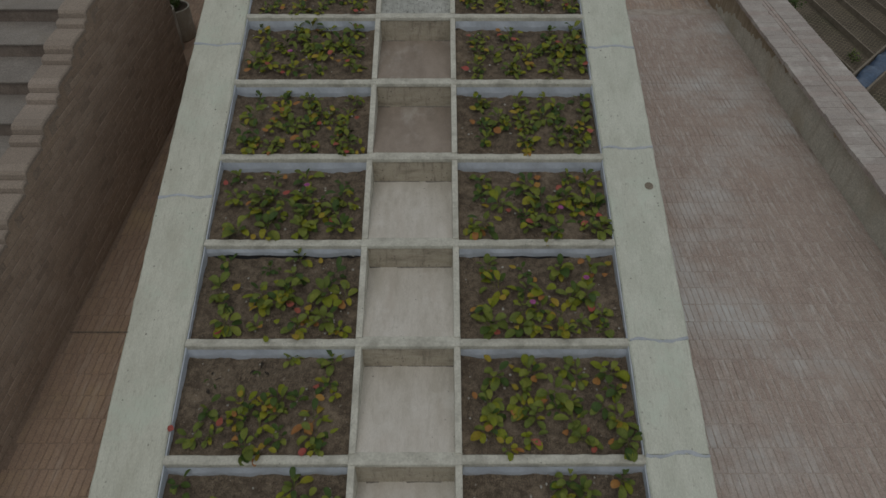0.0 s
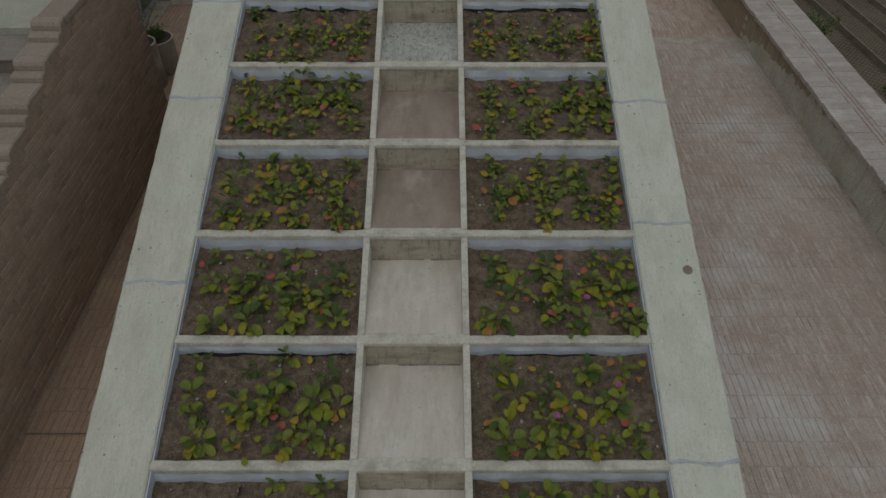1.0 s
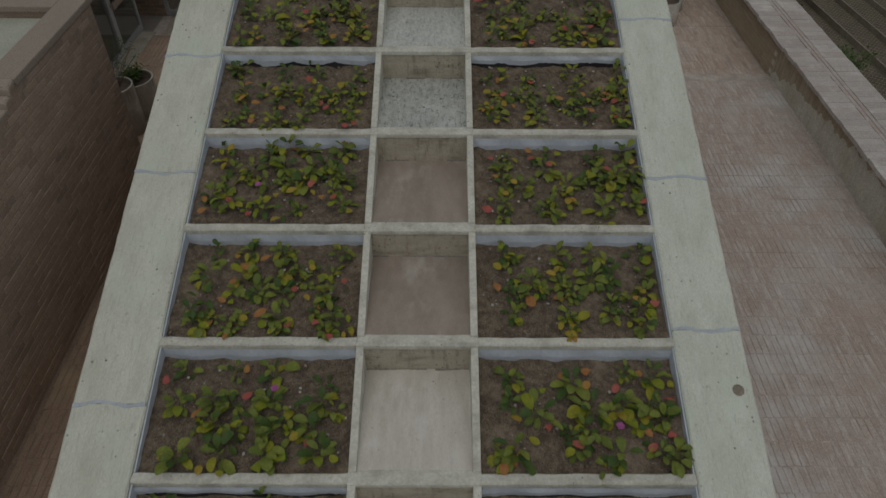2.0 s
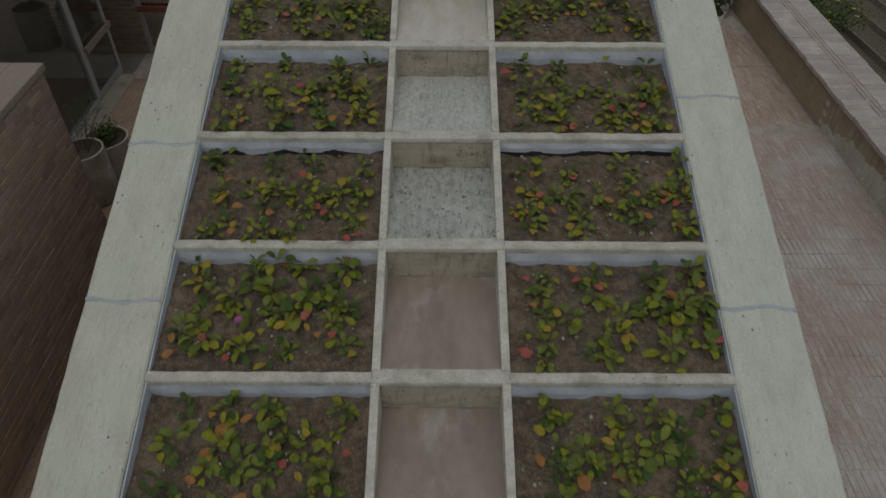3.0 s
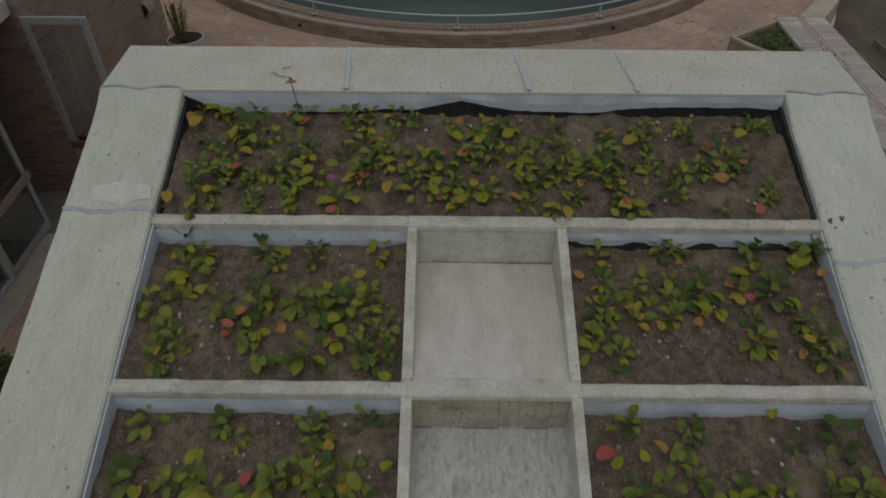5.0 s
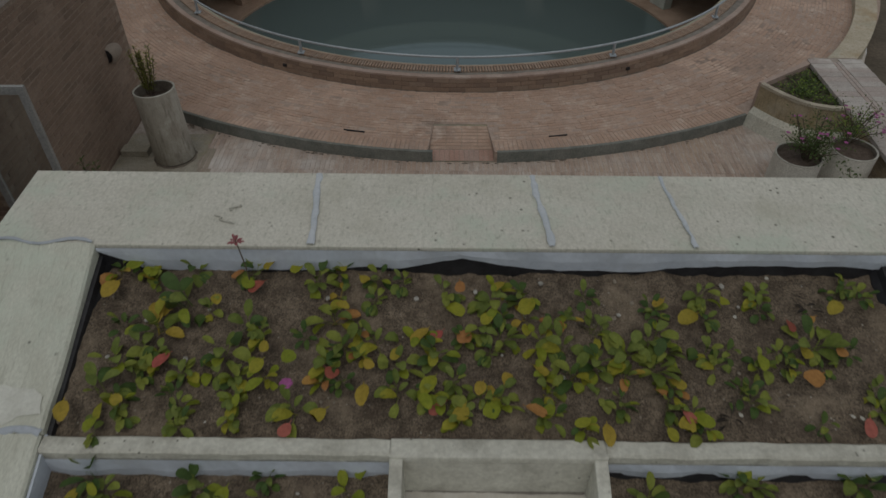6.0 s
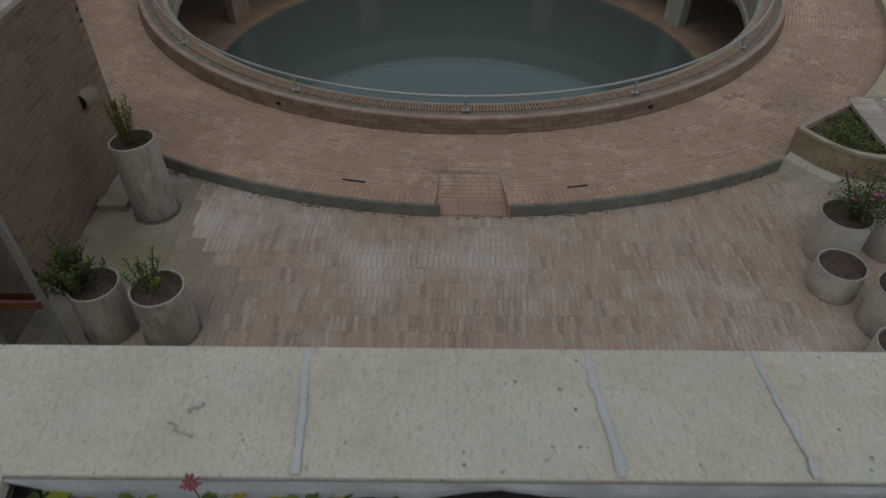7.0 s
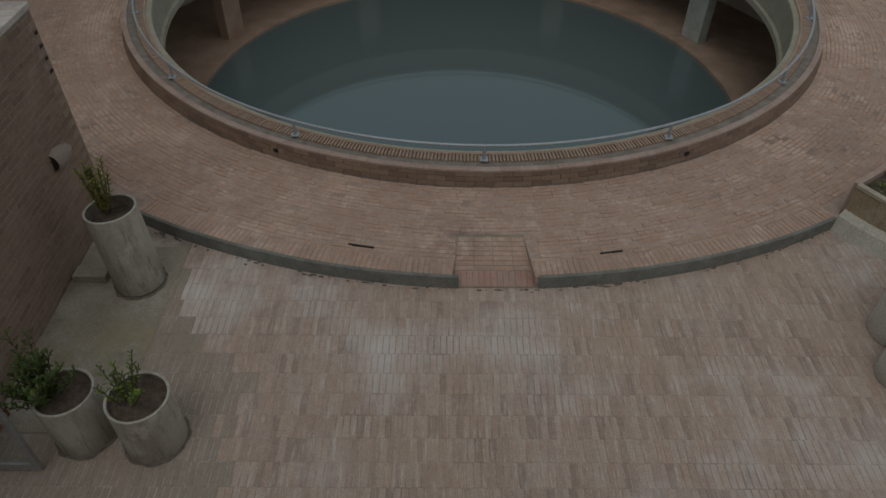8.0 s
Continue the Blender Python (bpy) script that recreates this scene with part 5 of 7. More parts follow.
plant_bed(4, XL1, CL0, [
    (-1.89, 11.73, 0.06, "g"), (-1.47, 11.71, 0.06, "g"), (-1.41, 11.63, 0.05, "g"), (-1.03, 11.74, 0.05, "g"), (-1.00, 11.65, 0.06, "g"),
    (-0.71, 11.71, 0.07, "d"), (-1.90, 11.42, 0.08, "g"), (-1.69, 11.39, 0.07, "g"), (-1.46, 11.36, 0.09, "g"), (-1.57, 11.45, 0.06, "y"),
    (-1.23, 11.31, 0.08, "g"), (-1.16, 11.40, 0.07, "g"), (-1.05, 11.46, 0.06, "g"), (-0.95, 11.40, 0.08, "g"), (-0.87, 11.43, 0.07, "y"),
    (-0.78, 11.46, 0.07, "g"), (-0.73, 11.31, 0.08, "g"), (-1.11, 11.16, 0.07, "g"), (-1.93, 11.01, 0.09, "g"), (-1.80, 11.04, 0.07, "y"),
    (-1.48, 11.02, 0.09, "g"), (-1.40, 11.07, 0.06, "y"), (-1.07, 11.02, 0.08, "g"), (-0.79, 11.05, 0.07, "y"), (-0.73, 11.11, 0.07, "g"),
    (-1.53, 11.22, 0.05, "g")], [
    (-1.84, 11.32, "y"), (-1.76, 11.26, "y"), (-1.60, 11.50, "y"), (-1.82, 11.01, "y"), (-1.79, 11.10, "y"), (-1.72, 10.98, "y"), (-1.97, 10.92, "r"),
    (-1.34, 11.11, "y"), (-1.31, 11.40, "r"), (-1.24, 11.18, "y"), (-1.07, 10.89, "Y"), (-1.01, 11.29, "o"), (-0.90, 11.56, "o"), (-0.94, 11.48, "o"),
    (-1.27, 11.05, "o"), (-0.98, 10.98, "o"), (-0.85, 10.94, "y"), (-0.84, 11.04, "y"), (-0.64, 10.93, "Y"), (-0.61, 11.46, "y"), (-0.67, 11.12, "o"),
    (-0.74, 11.56, "w"), (-0.62, 11.51, "w"), (-1.44, 10.93, "y"), (-1.30, 11.30, "y"), (-0.80, 11.36, "y")])
plant_bed(4, CR1, XR0, [
    (0.68, 11.72, 0.06, "g"), (0.95, 11.63, 0.07, "g"), (1.00, 11.69, 0.06, "d"), (1.55, 11.63, 0.05, "d"), (1.80, 11.64, 0.08, "d"),
    (0.72, 11.38, 0.07, "g"), (0.83, 11.38, 0.07, "g"), (0.97, 11.44, 0.06, "g"), (1.26, 11.39, 0.07, "g"), (1.44, 11.42, 0.06, "d"),
    (1.66, 11.39, 0.07, "g"), (1.82, 11.39, 0.07, "g"), (1.14, 11.32, 0.06, "y"), (1.44, 11.27, 0.08, "g"), (1.83, 11.24, 0.08, "d"),
    (0.68, 11.15, 0.07, "g"), (0.98, 11.18, 0.08, "g"), (0.98, 11.01, 0.08, "g"), (1.04, 10.95, 0.05, "y"), (1.36, 11.10, 0.06, "y"),
    (1.47, 11.07, 0.07, "g"), (1.40, 10.96, 0.05, "y"), (1.57, 11.15, 0.07, "y"), (1.81, 11.07, 0.09, "g"), (0.64, 10.95, 0.05, "d"),
    (0.78, 11.09, 0.05, "y"), (1.67, 10.99, 0.07, "y")], [
    (0.70, 11.77, "y"), (1.45, 11.77, "y"), (0.52, 11.52, "R"), (0.58, 11.49, "y"), (0.83, 11.58, "o"), (0.73, 11.52, "y"), (1.16, 11.32, "Y"),
    (1.34, 11.36, "o"), (0.84, 11.25, "o"), (0.91, 11.25, "o"), (0.60, 11.02, "o"), (0.76, 11.11, "y"), (1.05, 10.89, "r"), (1.35, 11.12, "y"),
    (1.40, 11.09, "r"), (1.57, 11.14, "y"), (1.61, 11.26, "o"), (1.69, 11.19, "r"), (1.68, 10.92, "Y"), (1.87, 10.92, "y"), (1.93, 11.09, "y"),
    (1.68, 11.03, "y"), (1.44, 11.53, "w"), (1.91, 11.41, "r"), (1.43, 10.97, "y"), (1.39, 11.27, "y")])
plant_bed(3, CR1, XR0, [
    (0.60, 10.57, 0.06, "d"), (0.74, 10.60, 0.05, "y"), (0.98, 10.52, 0.05, "g"), (1.01, 10.60, 0.04, "d"), (1.42, 10.65, 0.06, "y"),
    (1.52, 10.55, 0.05, "g"), (1.90, 10.66, 0.08, "g"), (1.89, 10.46, 0.08, "g"), (0.66, 10.35, 0.05, "y"), (0.75, 10.31, 0.07, "y"),
    (0.85, 10.31, 0.06, "g"), (0.95, 10.31, 0.06, "g"), (1.04, 10.38, 0.05, "g"), (1.20, 10.33, 0.07, "g"), (1.23, 10.26, 0.05, "g"),
    (1.45, 10.41, 0.05, "y"), (1.44, 10.33, 0.05, "g"), (1.62, 10.31, 0.06, "g"), (1.67, 10.36, 0.05, "y"), (1.74, 10.31, 0.05, "y"),
    (1.81, 10.36, 0.06, "g"), (1.90, 10.31, 0.06, "y"), (0.64, 10.21, 0.06, "g"), (0.65, 10.08, 0.07, "g"), (0.56, 10.17, 0.04, "y"),
    (1.06, 10.19, 0.06, "d"), (1.06, 10.10, 0.06, "g"), (1.05, 9.99, 0.07, "g"), (1.35, 10.17, 0.06, "g"), (1.49, 10.19, 0.06, "g"),
    (1.51, 10.02, 0.07, "d"), (1.87, 10.04, 0.07, "g"), (1.78, 10.06, 0.05, "y")], [
    (0.74, 10.64, "Y"), (0.74, 10.51, "y"), (0.94, 10.51, "y"), (1.02, 10.50, "r"), (1.41, 10.69, "Y"), (1.46, 10.49, "y"), (1.21, 10.39, "y"),
    (0.73, 10.27, "r"), (0.58, 10.33, "y"), (0.57, 10.18, "y"), (0.82, 10.13, "o"), (0.94, 9.98, "o"), (0.67, 9.91, "Y"), (1.28, 10.23, "o"),
    (1.37, 10.17, "y"), (1.29, 10.12, "w"), (0.65, 10.69, "w"), (1.74, 10.30, "o"), (1.73, 10.23, "r"), (1.82, 10.23, "r"), (1.79, 10.01, "r"),
    (1.57, 10.09, "o"), (1.91, 9.94, "y"), (1.79, 10.08, "y"), (1.52, 10.32, "o"), (1.82, 9.92, "y")])
plant_bed(5, XL1, CL0, [
    (-1.87, 12.77, 0.08, "d"), (-1.80, 12.69, 0.06, "g"), (-1.40, 12.73, 0.07, "g"), (-1.32, 12.63, 0.05, "g"), (-1.09, 12.77, 0.05, "d"),
    (-1.10, 12.66, 0.04, "g"), (-0.72, 12.70, 0.06, "y"), (-1.82, 12.56, 0.08, "g"), (-1.98, 12.34, 0.07, "g"), (-1.84, 12.40, 0.05, "y"),
    (-1.61, 12.34, 0.07, "g"), (-1.41, 12.47, 0.05, "d"), (-1.39, 12.32, 0.07, "g"), (-1.31, 12.38, 0.06, "g"), (-1.16, 12.38, 0.08, "g"),
    (-1.04, 12.32, 0.08, "g"), (-0.94, 12.41, 0.06, "y"), (-0.87, 12.35, 0.07, "g"), (-0.80, 12.26, 0.05, "g"), (-0.75, 12.41, 0.06, "g"),
    (-0.65, 12.32, 0.05, "g"), (-0.65, 12.20, 0.05, "g"), (-1.88, 12.16, 0.06, "g"), (-1.80, 12.11, 0.06, "g"), (-1.89, 11.99, 0.06, "g"),
    (-1.39, 12.17, 0.06, "y"), (-1.35, 12.02, 0.08, "g"), (-1.06, 12.03, 0.08, "g"), (-0.90, 12.14, 0.06, "y"), (-0.77, 12.06, 0.07, "g"),
    (-0.68, 12.03, 0.07, "d"), (-0.64, 12.09, 0.05, "g")], [
    (-1.94, 12.66, "o"), (-1.72, 12.62, "y"), (-1.27, 12.66, "y"), (-1.73, 12.38, "Y"), (-1.52, 12.18, "r"), (-1.53, 12.13, "r"), (-1.47, 12.27, "o"),
    (-1.41, 12.18, "y"), (-1.22, 12.17, "o"), (-1.80, 11.98, "y"), (-1.90, 12.01, "y"), (-0.98, 12.43, "y"), (-0.81, 12.51, "o"), (-0.79, 12.41, "y"),
    (-0.93, 12.21, "y"), (-0.88, 12.13, "y"), (-0.67, 12.77, "y"), (-0.62, 11.88, "y"), (-1.98, 12.39, "y"), (-1.85, 12.45, "o"), (-1.84, 12.68, "y")])
plant_bed(5, CR1, XR0, [
    (0.61, 12.68, 0.07, "g"), (0.64, 12.52, 0.05, "g"), (1.04, 12.77, 0.06, "g"), (1.11, 12.75, 0.05, "g"), (1.54, 12.77, 0.07, "d"),
    (1.61, 12.75, 0.07, "d"), (1.54, 12.59, 0.07, "g"), (1.93, 12.77, 0.09, "g"), (1.93, 12.76, 0.06, "g"), (1.43, 12.49, 0.06, "y"),
    (0.81, 12.46, 0.07, "g"), (1.02, 12.52, 0.05, "d"), (1.02, 12.40, 0.08, "g"), (1.21, 12.46, 0.08, "g"), (1.26, 12.37, 0.06, "y"),
    (0.58, 12.33, 0.06, "g"), (0.64, 12.33, 0.05, "d"), (0.77, 12.27, 0.06, "y"), (0.98, 12.28, 0.06, "g"), (1.64, 12.43, 0.09, "g"),
    (0.61, 12.18, 0.07, "g"), (0.54, 12.10, 0.07, "g"), (0.66, 12.04, 0.06, "g"), (1.46, 12.28, 0.05, "d"), (1.43, 12.13, 0.07, "g"),
    (1.49, 12.11, 0.05, "y"), (1.77, 12.25, 0.06, "g"), (1.72, 12.11, 0.05, "y"), (1.83, 12.14, 0.06, "g"), (1.83, 12.02, 0.06, "g"),
    (1.69, 12.28, 0.04, "g")], [
    (1.05, 12.77, "y"), (0.49, 12.54, "o"), (0.58, 12.38, "y"), (1.10, 12.61, "o"), (0.75, 12.32, "y"), (0.80, 12.26, "o"), (0.92, 12.21, "y"),
    (1.12, 12.21, "o"), (1.40, 12.36, "o"), (1.47, 12.39, "r"), (1.79, 12.66, "Y"), (1.92, 12.55, "o"), (1.51, 12.15, "y"), (1.18, 12.30, "y"),
    (1.54, 12.61, "y"), (1.66, 12.33, "y"), (0.87, 12.57, "y"), (1.72, 12.11, "y")])
plant_bed(6, XL1, XR0, [
    (-1.98, 13.73, 0.06, "y"), (-1.85, 13.74, 0.04, "y"), (-1.61, 13.74, 0.06, "g"), (-1.29, 13.74, 0.06, "g"), (-0.96, 13.69, 0.06, "g"),
    (-1.79, 13.68, 0.04, "y"), (-1.60, 13.54, 0.09, "g"), (-1.48, 13.51, 0.05, "g"), (-1.71, 13.41, 0.08, "y"), (-1.74, 13.31, 0.07, "g"),
    (-1.89, 13.43, 0.05, "d"), (-1.27, 13.43, 0.07, "d"), (-1.20, 13.39, 0.04, "g"), (-1.87, 13.23, 0.07, "g"), (-1.74, 13.24, 0.06, "d"),
    (-1.67, 13.27, 0.04, "g"), (-1.54, 13.18, 0.05, "g"), (-1.75, 13.16, 0.03, "g"), (-1.36, 13.28, 0.07, "g"), (-1.39, 13.20, 0.06, "g"),
    (-1.28, 13.16, 0.05, "g"), (-1.15, 13.17, 0.06, "y"), (-1.89, 13.08, 0.08, "g"), (-1.80, 13.04, 0.05, "g"), (-1.56, 13.08, 0.05, "d"),
    (-1.52, 13.02, 0.05, "g"), (-1.51, 12.94, 0.04, "g"), (-1.26, 13.05, 0.05, "g"), (-1.26, 12.97, 0.05, "y"), (-0.98, 13.01, 0.07, "g"),
    (-0.98, 13.38, 0.05, "d"), (-1.87, 12.90, 0.04, "g"), (-1.77, 12.98, 0.04, "g")], [
    (-1.90, 13.74, "Y"), (-1.98, 13.58, "Y"), (-1.81, 13.70, "y"), (-1.44, 13.54, "y"), (-1.21, 13.74, "o"), (-1.26, 13.62, "r"), (-1.30, 13.64, "y"),
    (-1.07, 13.74, "y"), (-1.37, 13.70, "o"), (-1.16, 13.28, "o"), (-1.18, 13.18, "y"), (-1.18, 13.10, "y"), (-1.03, 13.22, "y"), (-1.02, 13.07, "m"),
    (-0.88, 12.95, "Y"), (-1.01, 12.89, "r"), (-2.02, 12.96, "O"), (-1.87, 12.89, "y"), (-1.78, 13.00, "y"), (-1.63, 13.20, "r"), (-1.71, 13.47, "y")])
plant_bed(6, XL1, XR0, [
    (-0.83, 13.74, 0.05, "g"), (-0.82, 13.61, 0.04, "y"), (-0.64, 13.71, 0.05, "g"), (-0.65, 13.58, 0.03, "g"), (-0.52, 13.68, 0.04, "g"),
    (-0.85, 13.45, 0.08, "y"), (-0.72, 13.41, 0.04, "y"), (-0.79, 13.32, 0.07, "g"), (-0.84, 13.23, 0.06, "g"), (-0.70, 13.29, 0.04, "y"),
    (-0.62, 13.34, 0.07, "g"), (-0.42, 13.35, 0.06, "y"), (-0.52, 13.23, 0.06, "g"), (-0.34, 13.28, 0.07, "g"), (-0.78, 13.16, 0.04, "d"),
    (-0.86, 13.16, 0.04, "y"), (-0.29, 13.63, 0.06, "g"), (-0.20, 13.38, 0.03, "g"), (-0.12, 13.42, 0.06, "y"), (-0.06, 13.57, 0.07, "g"),
    (-0.03, 13.49, 0.05, "d"), (-0.02, 13.37, 0.06, "g"), (-0.07, 13.30, 0.05, "g"), (-0.51, 13.09, 0.06, "g"), (-0.30, 13.07, 0.06, "g"),
    (-0.36, 13.10, 0.04, "y"), (-0.25, 13.15, 0.04, "g"), (-0.22, 12.98, 0.05, "g"), (-0.11, 13.07, 0.05, "g"), (-0.02, 13.10, 0.06, "y"),
    (-0.04, 13.05, 0.05, "g")], [
    (-0.67, 13.04, "Y"), (-0.65, 13.19, "o"), (-0.82, 13.16, "r"), (-0.84, 13.74, "y"), (-0.80, 13.50, "o"), (-0.70, 13.66, "o"), (-0.42, 13.36, "Y"),
    (-0.34, 13.36, "r"), (-0.23, 13.50, "Y"), (-0.20, 13.34, "o"), (-0.22, 13.61, "o"), (-0.37, 13.11, "Y"), (-0.38, 13.01, "y"), (-0.33, 13.00, "r"),
    (-0.22, 12.97, "Y"), (-0.13, 13.08, "y"), (-0.08, 12.99, "Y"), (-0.53, 13.26, "y"), (-0.70, 13.30, "y"), (-0.35, 13.23, "y"), (-0.03, 13.63, "y"),
    (-0.09, 13.43, "y")])
plant_bed(6, XL1, XR0, [
    (-0.03, 13.65, 0.05, "y"), (0.11, 13.59, 0.06, "g"), (0.11, 13.49, 0.05, "y"), (0.18, 13.36, 0.07, "g"), (0.24, 13.45, 0.04, "y"),
    (0.30, 13.48, 0.05, "y"), (0.29, 13.33, 0.07, "g"), (0.42, 13.61, 0.05, "d"), (0.44, 13.42, 0.06, "g"), (0.42, 13.24, 0.06, "y"),
    (0.30, 13.17, 0.07, "g"), (0.18, 13.10, 0.06, "g"), (0.19, 12.98, 0.04, "g"), (0.42, 13.08, 0.05, "g"), (0.17, 13.18, 0.03, "y"),
    (0.49, 13.41, 0.06, "g"), (0.44, 13.24, 0.07, "g"), (0.59, 13.30, 0.07, "g"), (0.72, 13.36, 0.08, "g"), (0.70, 13.22, 0.07, "g"),
    (0.77, 13.31, 0.05, "g"), (0.57, 13.19, 0.05, "y"), (0.52, 13.04, 0.05, "g"), (0.77, 13.11, 0.05, "y"), (0.74, 13.04, 0.05, "g"),
    (0.84, 13.00, 0.04, "g"), (0.74, 13.55, 0.05, "d"), (0.77, 13.52, 0.03, "g"), (1.01, 13.62, 0.06, "g"), (1.00, 13.50, 0.03, "g"),
    (0.33, 12.93, 0.03, "y")], [
    (0.13, 12.98, "O"), (0.11, 13.51, "Y"), (0.17, 13.19, "y"), (0.41, 13.27, "y"), (0.33, 12.94, "y"), (0.44, 12.88, "O"), (0.18, 12.99, "y"),
    (0.91, 13.47, "O"), (1.11, 13.55, "y"), (0.79, 12.91, "O"), (0.73, 12.89, "y"), (0.82, 12.95, "r"), (0.73, 13.08, "o"), (0.80, 13.12, "y"),
    (0.77, 13.54, "y"), (0.88, 12.95, "Y")])
plant_bed(6, XL1, XR0, [
    (1.30, 13.62, 0.05, "g"), (1.30, 13.54, 0.04, "d"), (1.71, 13.64, 0.05, "d"), (1.83, 13.63, 0.05, "g"), (1.75, 13.69, 0.03, "g"),
    (0.97, 13.32, 0.05, "g"), (1.01, 13.25, 0.04, "g"), (1.08, 13.32, 0.05, "d"), (1.22, 13.25, 0.05, "g"), (1.34, 13.31, 0.05, "g"),
    (1.35, 13.25, 0.04, "g"), (1.49, 13.34, 0.08, "g"), (1.52, 13.23, 0.03, "d"), (1.66, 13.31, 0.05, "d"), (0.88, 12.94, 0.03, "y"),
    (1.11, 13.11, 0.06, "d"), (1.14, 13.07, 0.05, "g"), (1.43, 12.96, 0.05, "d"), (1.72, 13.12, 0.05, "g"), (1.71, 13.04, 0.05, "g"),
    (1.03, 12.98, 0.03, "k"), (1.54, 13.56, 0.04, "k")], [
    (1.36, 13.71, "w"), (1.64, 13.51, "Y"), (1.41, 13.43, "r"), (1.49, 13.44, "o"), (1.44, 13.28, "o"), (1.60, 13.27, "o"), (1.43, 13.15, "O"),
    (1.63, 12.93, "R"), (1.61, 13.00, "w"), (1.54, 12.98, "w"), (1.21, 13.22, "y"), (1.05, 13.00, "w"), (1.15, 13.49, "w")])
for x0, x1 in ((XL1, CL0), (CR1, XR0)):
    plant_bed(-3, x0, x1, [(bed_rnd.uniform(x0 + 0.1, x1 - 0.1), bed_rnd.uniform(3.95, 4.75), 0.08, bed_rnd.choice("ggyd")) for _ in range(22)], [])
thing("turned_leaves", loose, PLANT_MATS, "yellow, orange and red outer leaves and a few magenta flowers", "leaves", kind="stuff")
thing("bedding_plants_lower_beds", lower, PLANT_MATS, "low bedding plants with green, yellow and red leaves", "plants", kind="stuff")
# a tall red flower head over the top bed
fl = empty("flower_stalk", "thin stalk with a wilting red flower head in soil", "flower", at=(-1.325, 13.68, soil_at(6, 13.68)))
fs = bmesh.new()
tube(fs, [(0.03, -0.02, 0.0), (0.022, -0.012, 0.16), (0.0, 0.0, 0.31)], 0.0032, 6)
part("stalk", fs, TWIG, fl)
fh, frnd = bmesh.new(), random.Random(8)
for i in range(9):
    oval(fh, Vector((0, 0, 0.30)), i * 0.72, frnd.uniform(0.1, 1.3), 0.006, frnd.uniform(0.026, 0.042), 0.017, 0, frnd, 0.8)
part("flower_head", fh, PETAL_RED, fl, "wilting red petals")

# crumbs and clods on the soil
crnd, ball = random.Random(19), bmesh.new()
bmesh.ops.create_icosphere(ball, subdivisions=1, radius=1.0)
ball.verts.index_update()
ball_v, ball_f = np.array([v.co[:] for v in ball.verts]), [[v.index for v in f.verts] for f in ball.faces]
crumb_v, crumb_f = [], []
for i in range(4200):
    c = crnd.choice(CELLS)
    u, v, r = crnd.random(), crnd.random(), 0.004 + 0.013 * crnd.random() ** 3
    y = c[2] + 0.02 + (c[3] - c[2] - 0.04) * v
    m = Matrix.Translation((c[0] + 0.03 + (c[1] - c[0] - 0.06) * u, y, soil_at(c[6], y) + 0.006)) @ pose(0, 0, 0, 0, 0, crnd.uniform(0, 180)) @ Matrix.Diagonal((r, r * crnd.uniform(0.6, 1.6), r * 0.7, 1))
    mm = np.array(m)
    crumb_v.append(ball_v @ mm[:3, :3].T + mm[:3, 3])
    crumb_f.extend([q + i * len(ball_v) for q in f] for f in ball_f)
ball.free()
crumbs = bpy.data.meshes.new("soil_crumbs")
crumbs.from_pydata(np.concatenate(crumb_v).tolist(), [], crumb_f)
crumbs.materials.append(CLOD)
tagged(new("soil_crumbs", crumbs), "small dry crumbs of earth scattered on the soil", "crumbs", kind="stuff")

# ---------------------------------------------------------------- brick pieces


def brick_mesh(name, l, w, h, mat, chamfer=0.004):
    """A brick that lies along x, its top at z 0, with chamfered upper edges."""
    bm = bmesh.new()
    a, b, c = l / 2, w / 2, chamfer
    lo = [bm.verts.new((x, y, -h)) for x, y in ((-a, -b), (a, -b), (a, b), (-a, b))]
    mi = [bm.verts.new((x, y, -c)) for x, y in ((-a, -b), (a, -b), (a, b), (-a, b))]
    to = [bm.verts.new((x, y, 0)) for x, y in ((-a + c, -b + c), (a - c, -b + c), (a - c, b - c), (-a + c, b - c))]
    for p, q in ((lo, mi), (mi, to)):
        for i in range(4):
            bm.faces.new((p[i], p[(i + 1) % 4], q[(i + 1) % 4], q[i]))
    bm.faces.new(to)
    return finish(bm, name, mat)


def lay(parent, mats, size, places, near, label, name="brick"):
    """Lays bricks at the given poses: those that near() picks as objects of their own, the rest joined."""
    l, w, h = size
    me = brick_mesh(name, l, w, h, mats[0])
    base = np.array([v.co[:] for v in me.vertices])
    polys = [tuple(p.vertices) for p in me.polygons]
    made, verts, faces = 0, [], []
    for m in places:
        if made < 300 and near(m.translation):
            ob = new(name, me)
            ob.parent = parent
            ob.matrix_local = m
            made += 1
        else:
            k = len(verts) * len(base)
            mm = np.array(m)
            verts.append(base @ mm[:3, :3].T + mm[:3, 3])
            faces.extend(tuple(i + k for i in p) for p in polys)
    if verts:
        jm = bpy.data.meshes.new(name + "s")
        jm.from_pydata(np.concatenate(verts).tolist(), [], faces)
        jm.materials.append(mats[1])
        ob = new(name + "s_rest", jm)
        ob.parent = parent
        tagged(ob, label, kind="stuff")


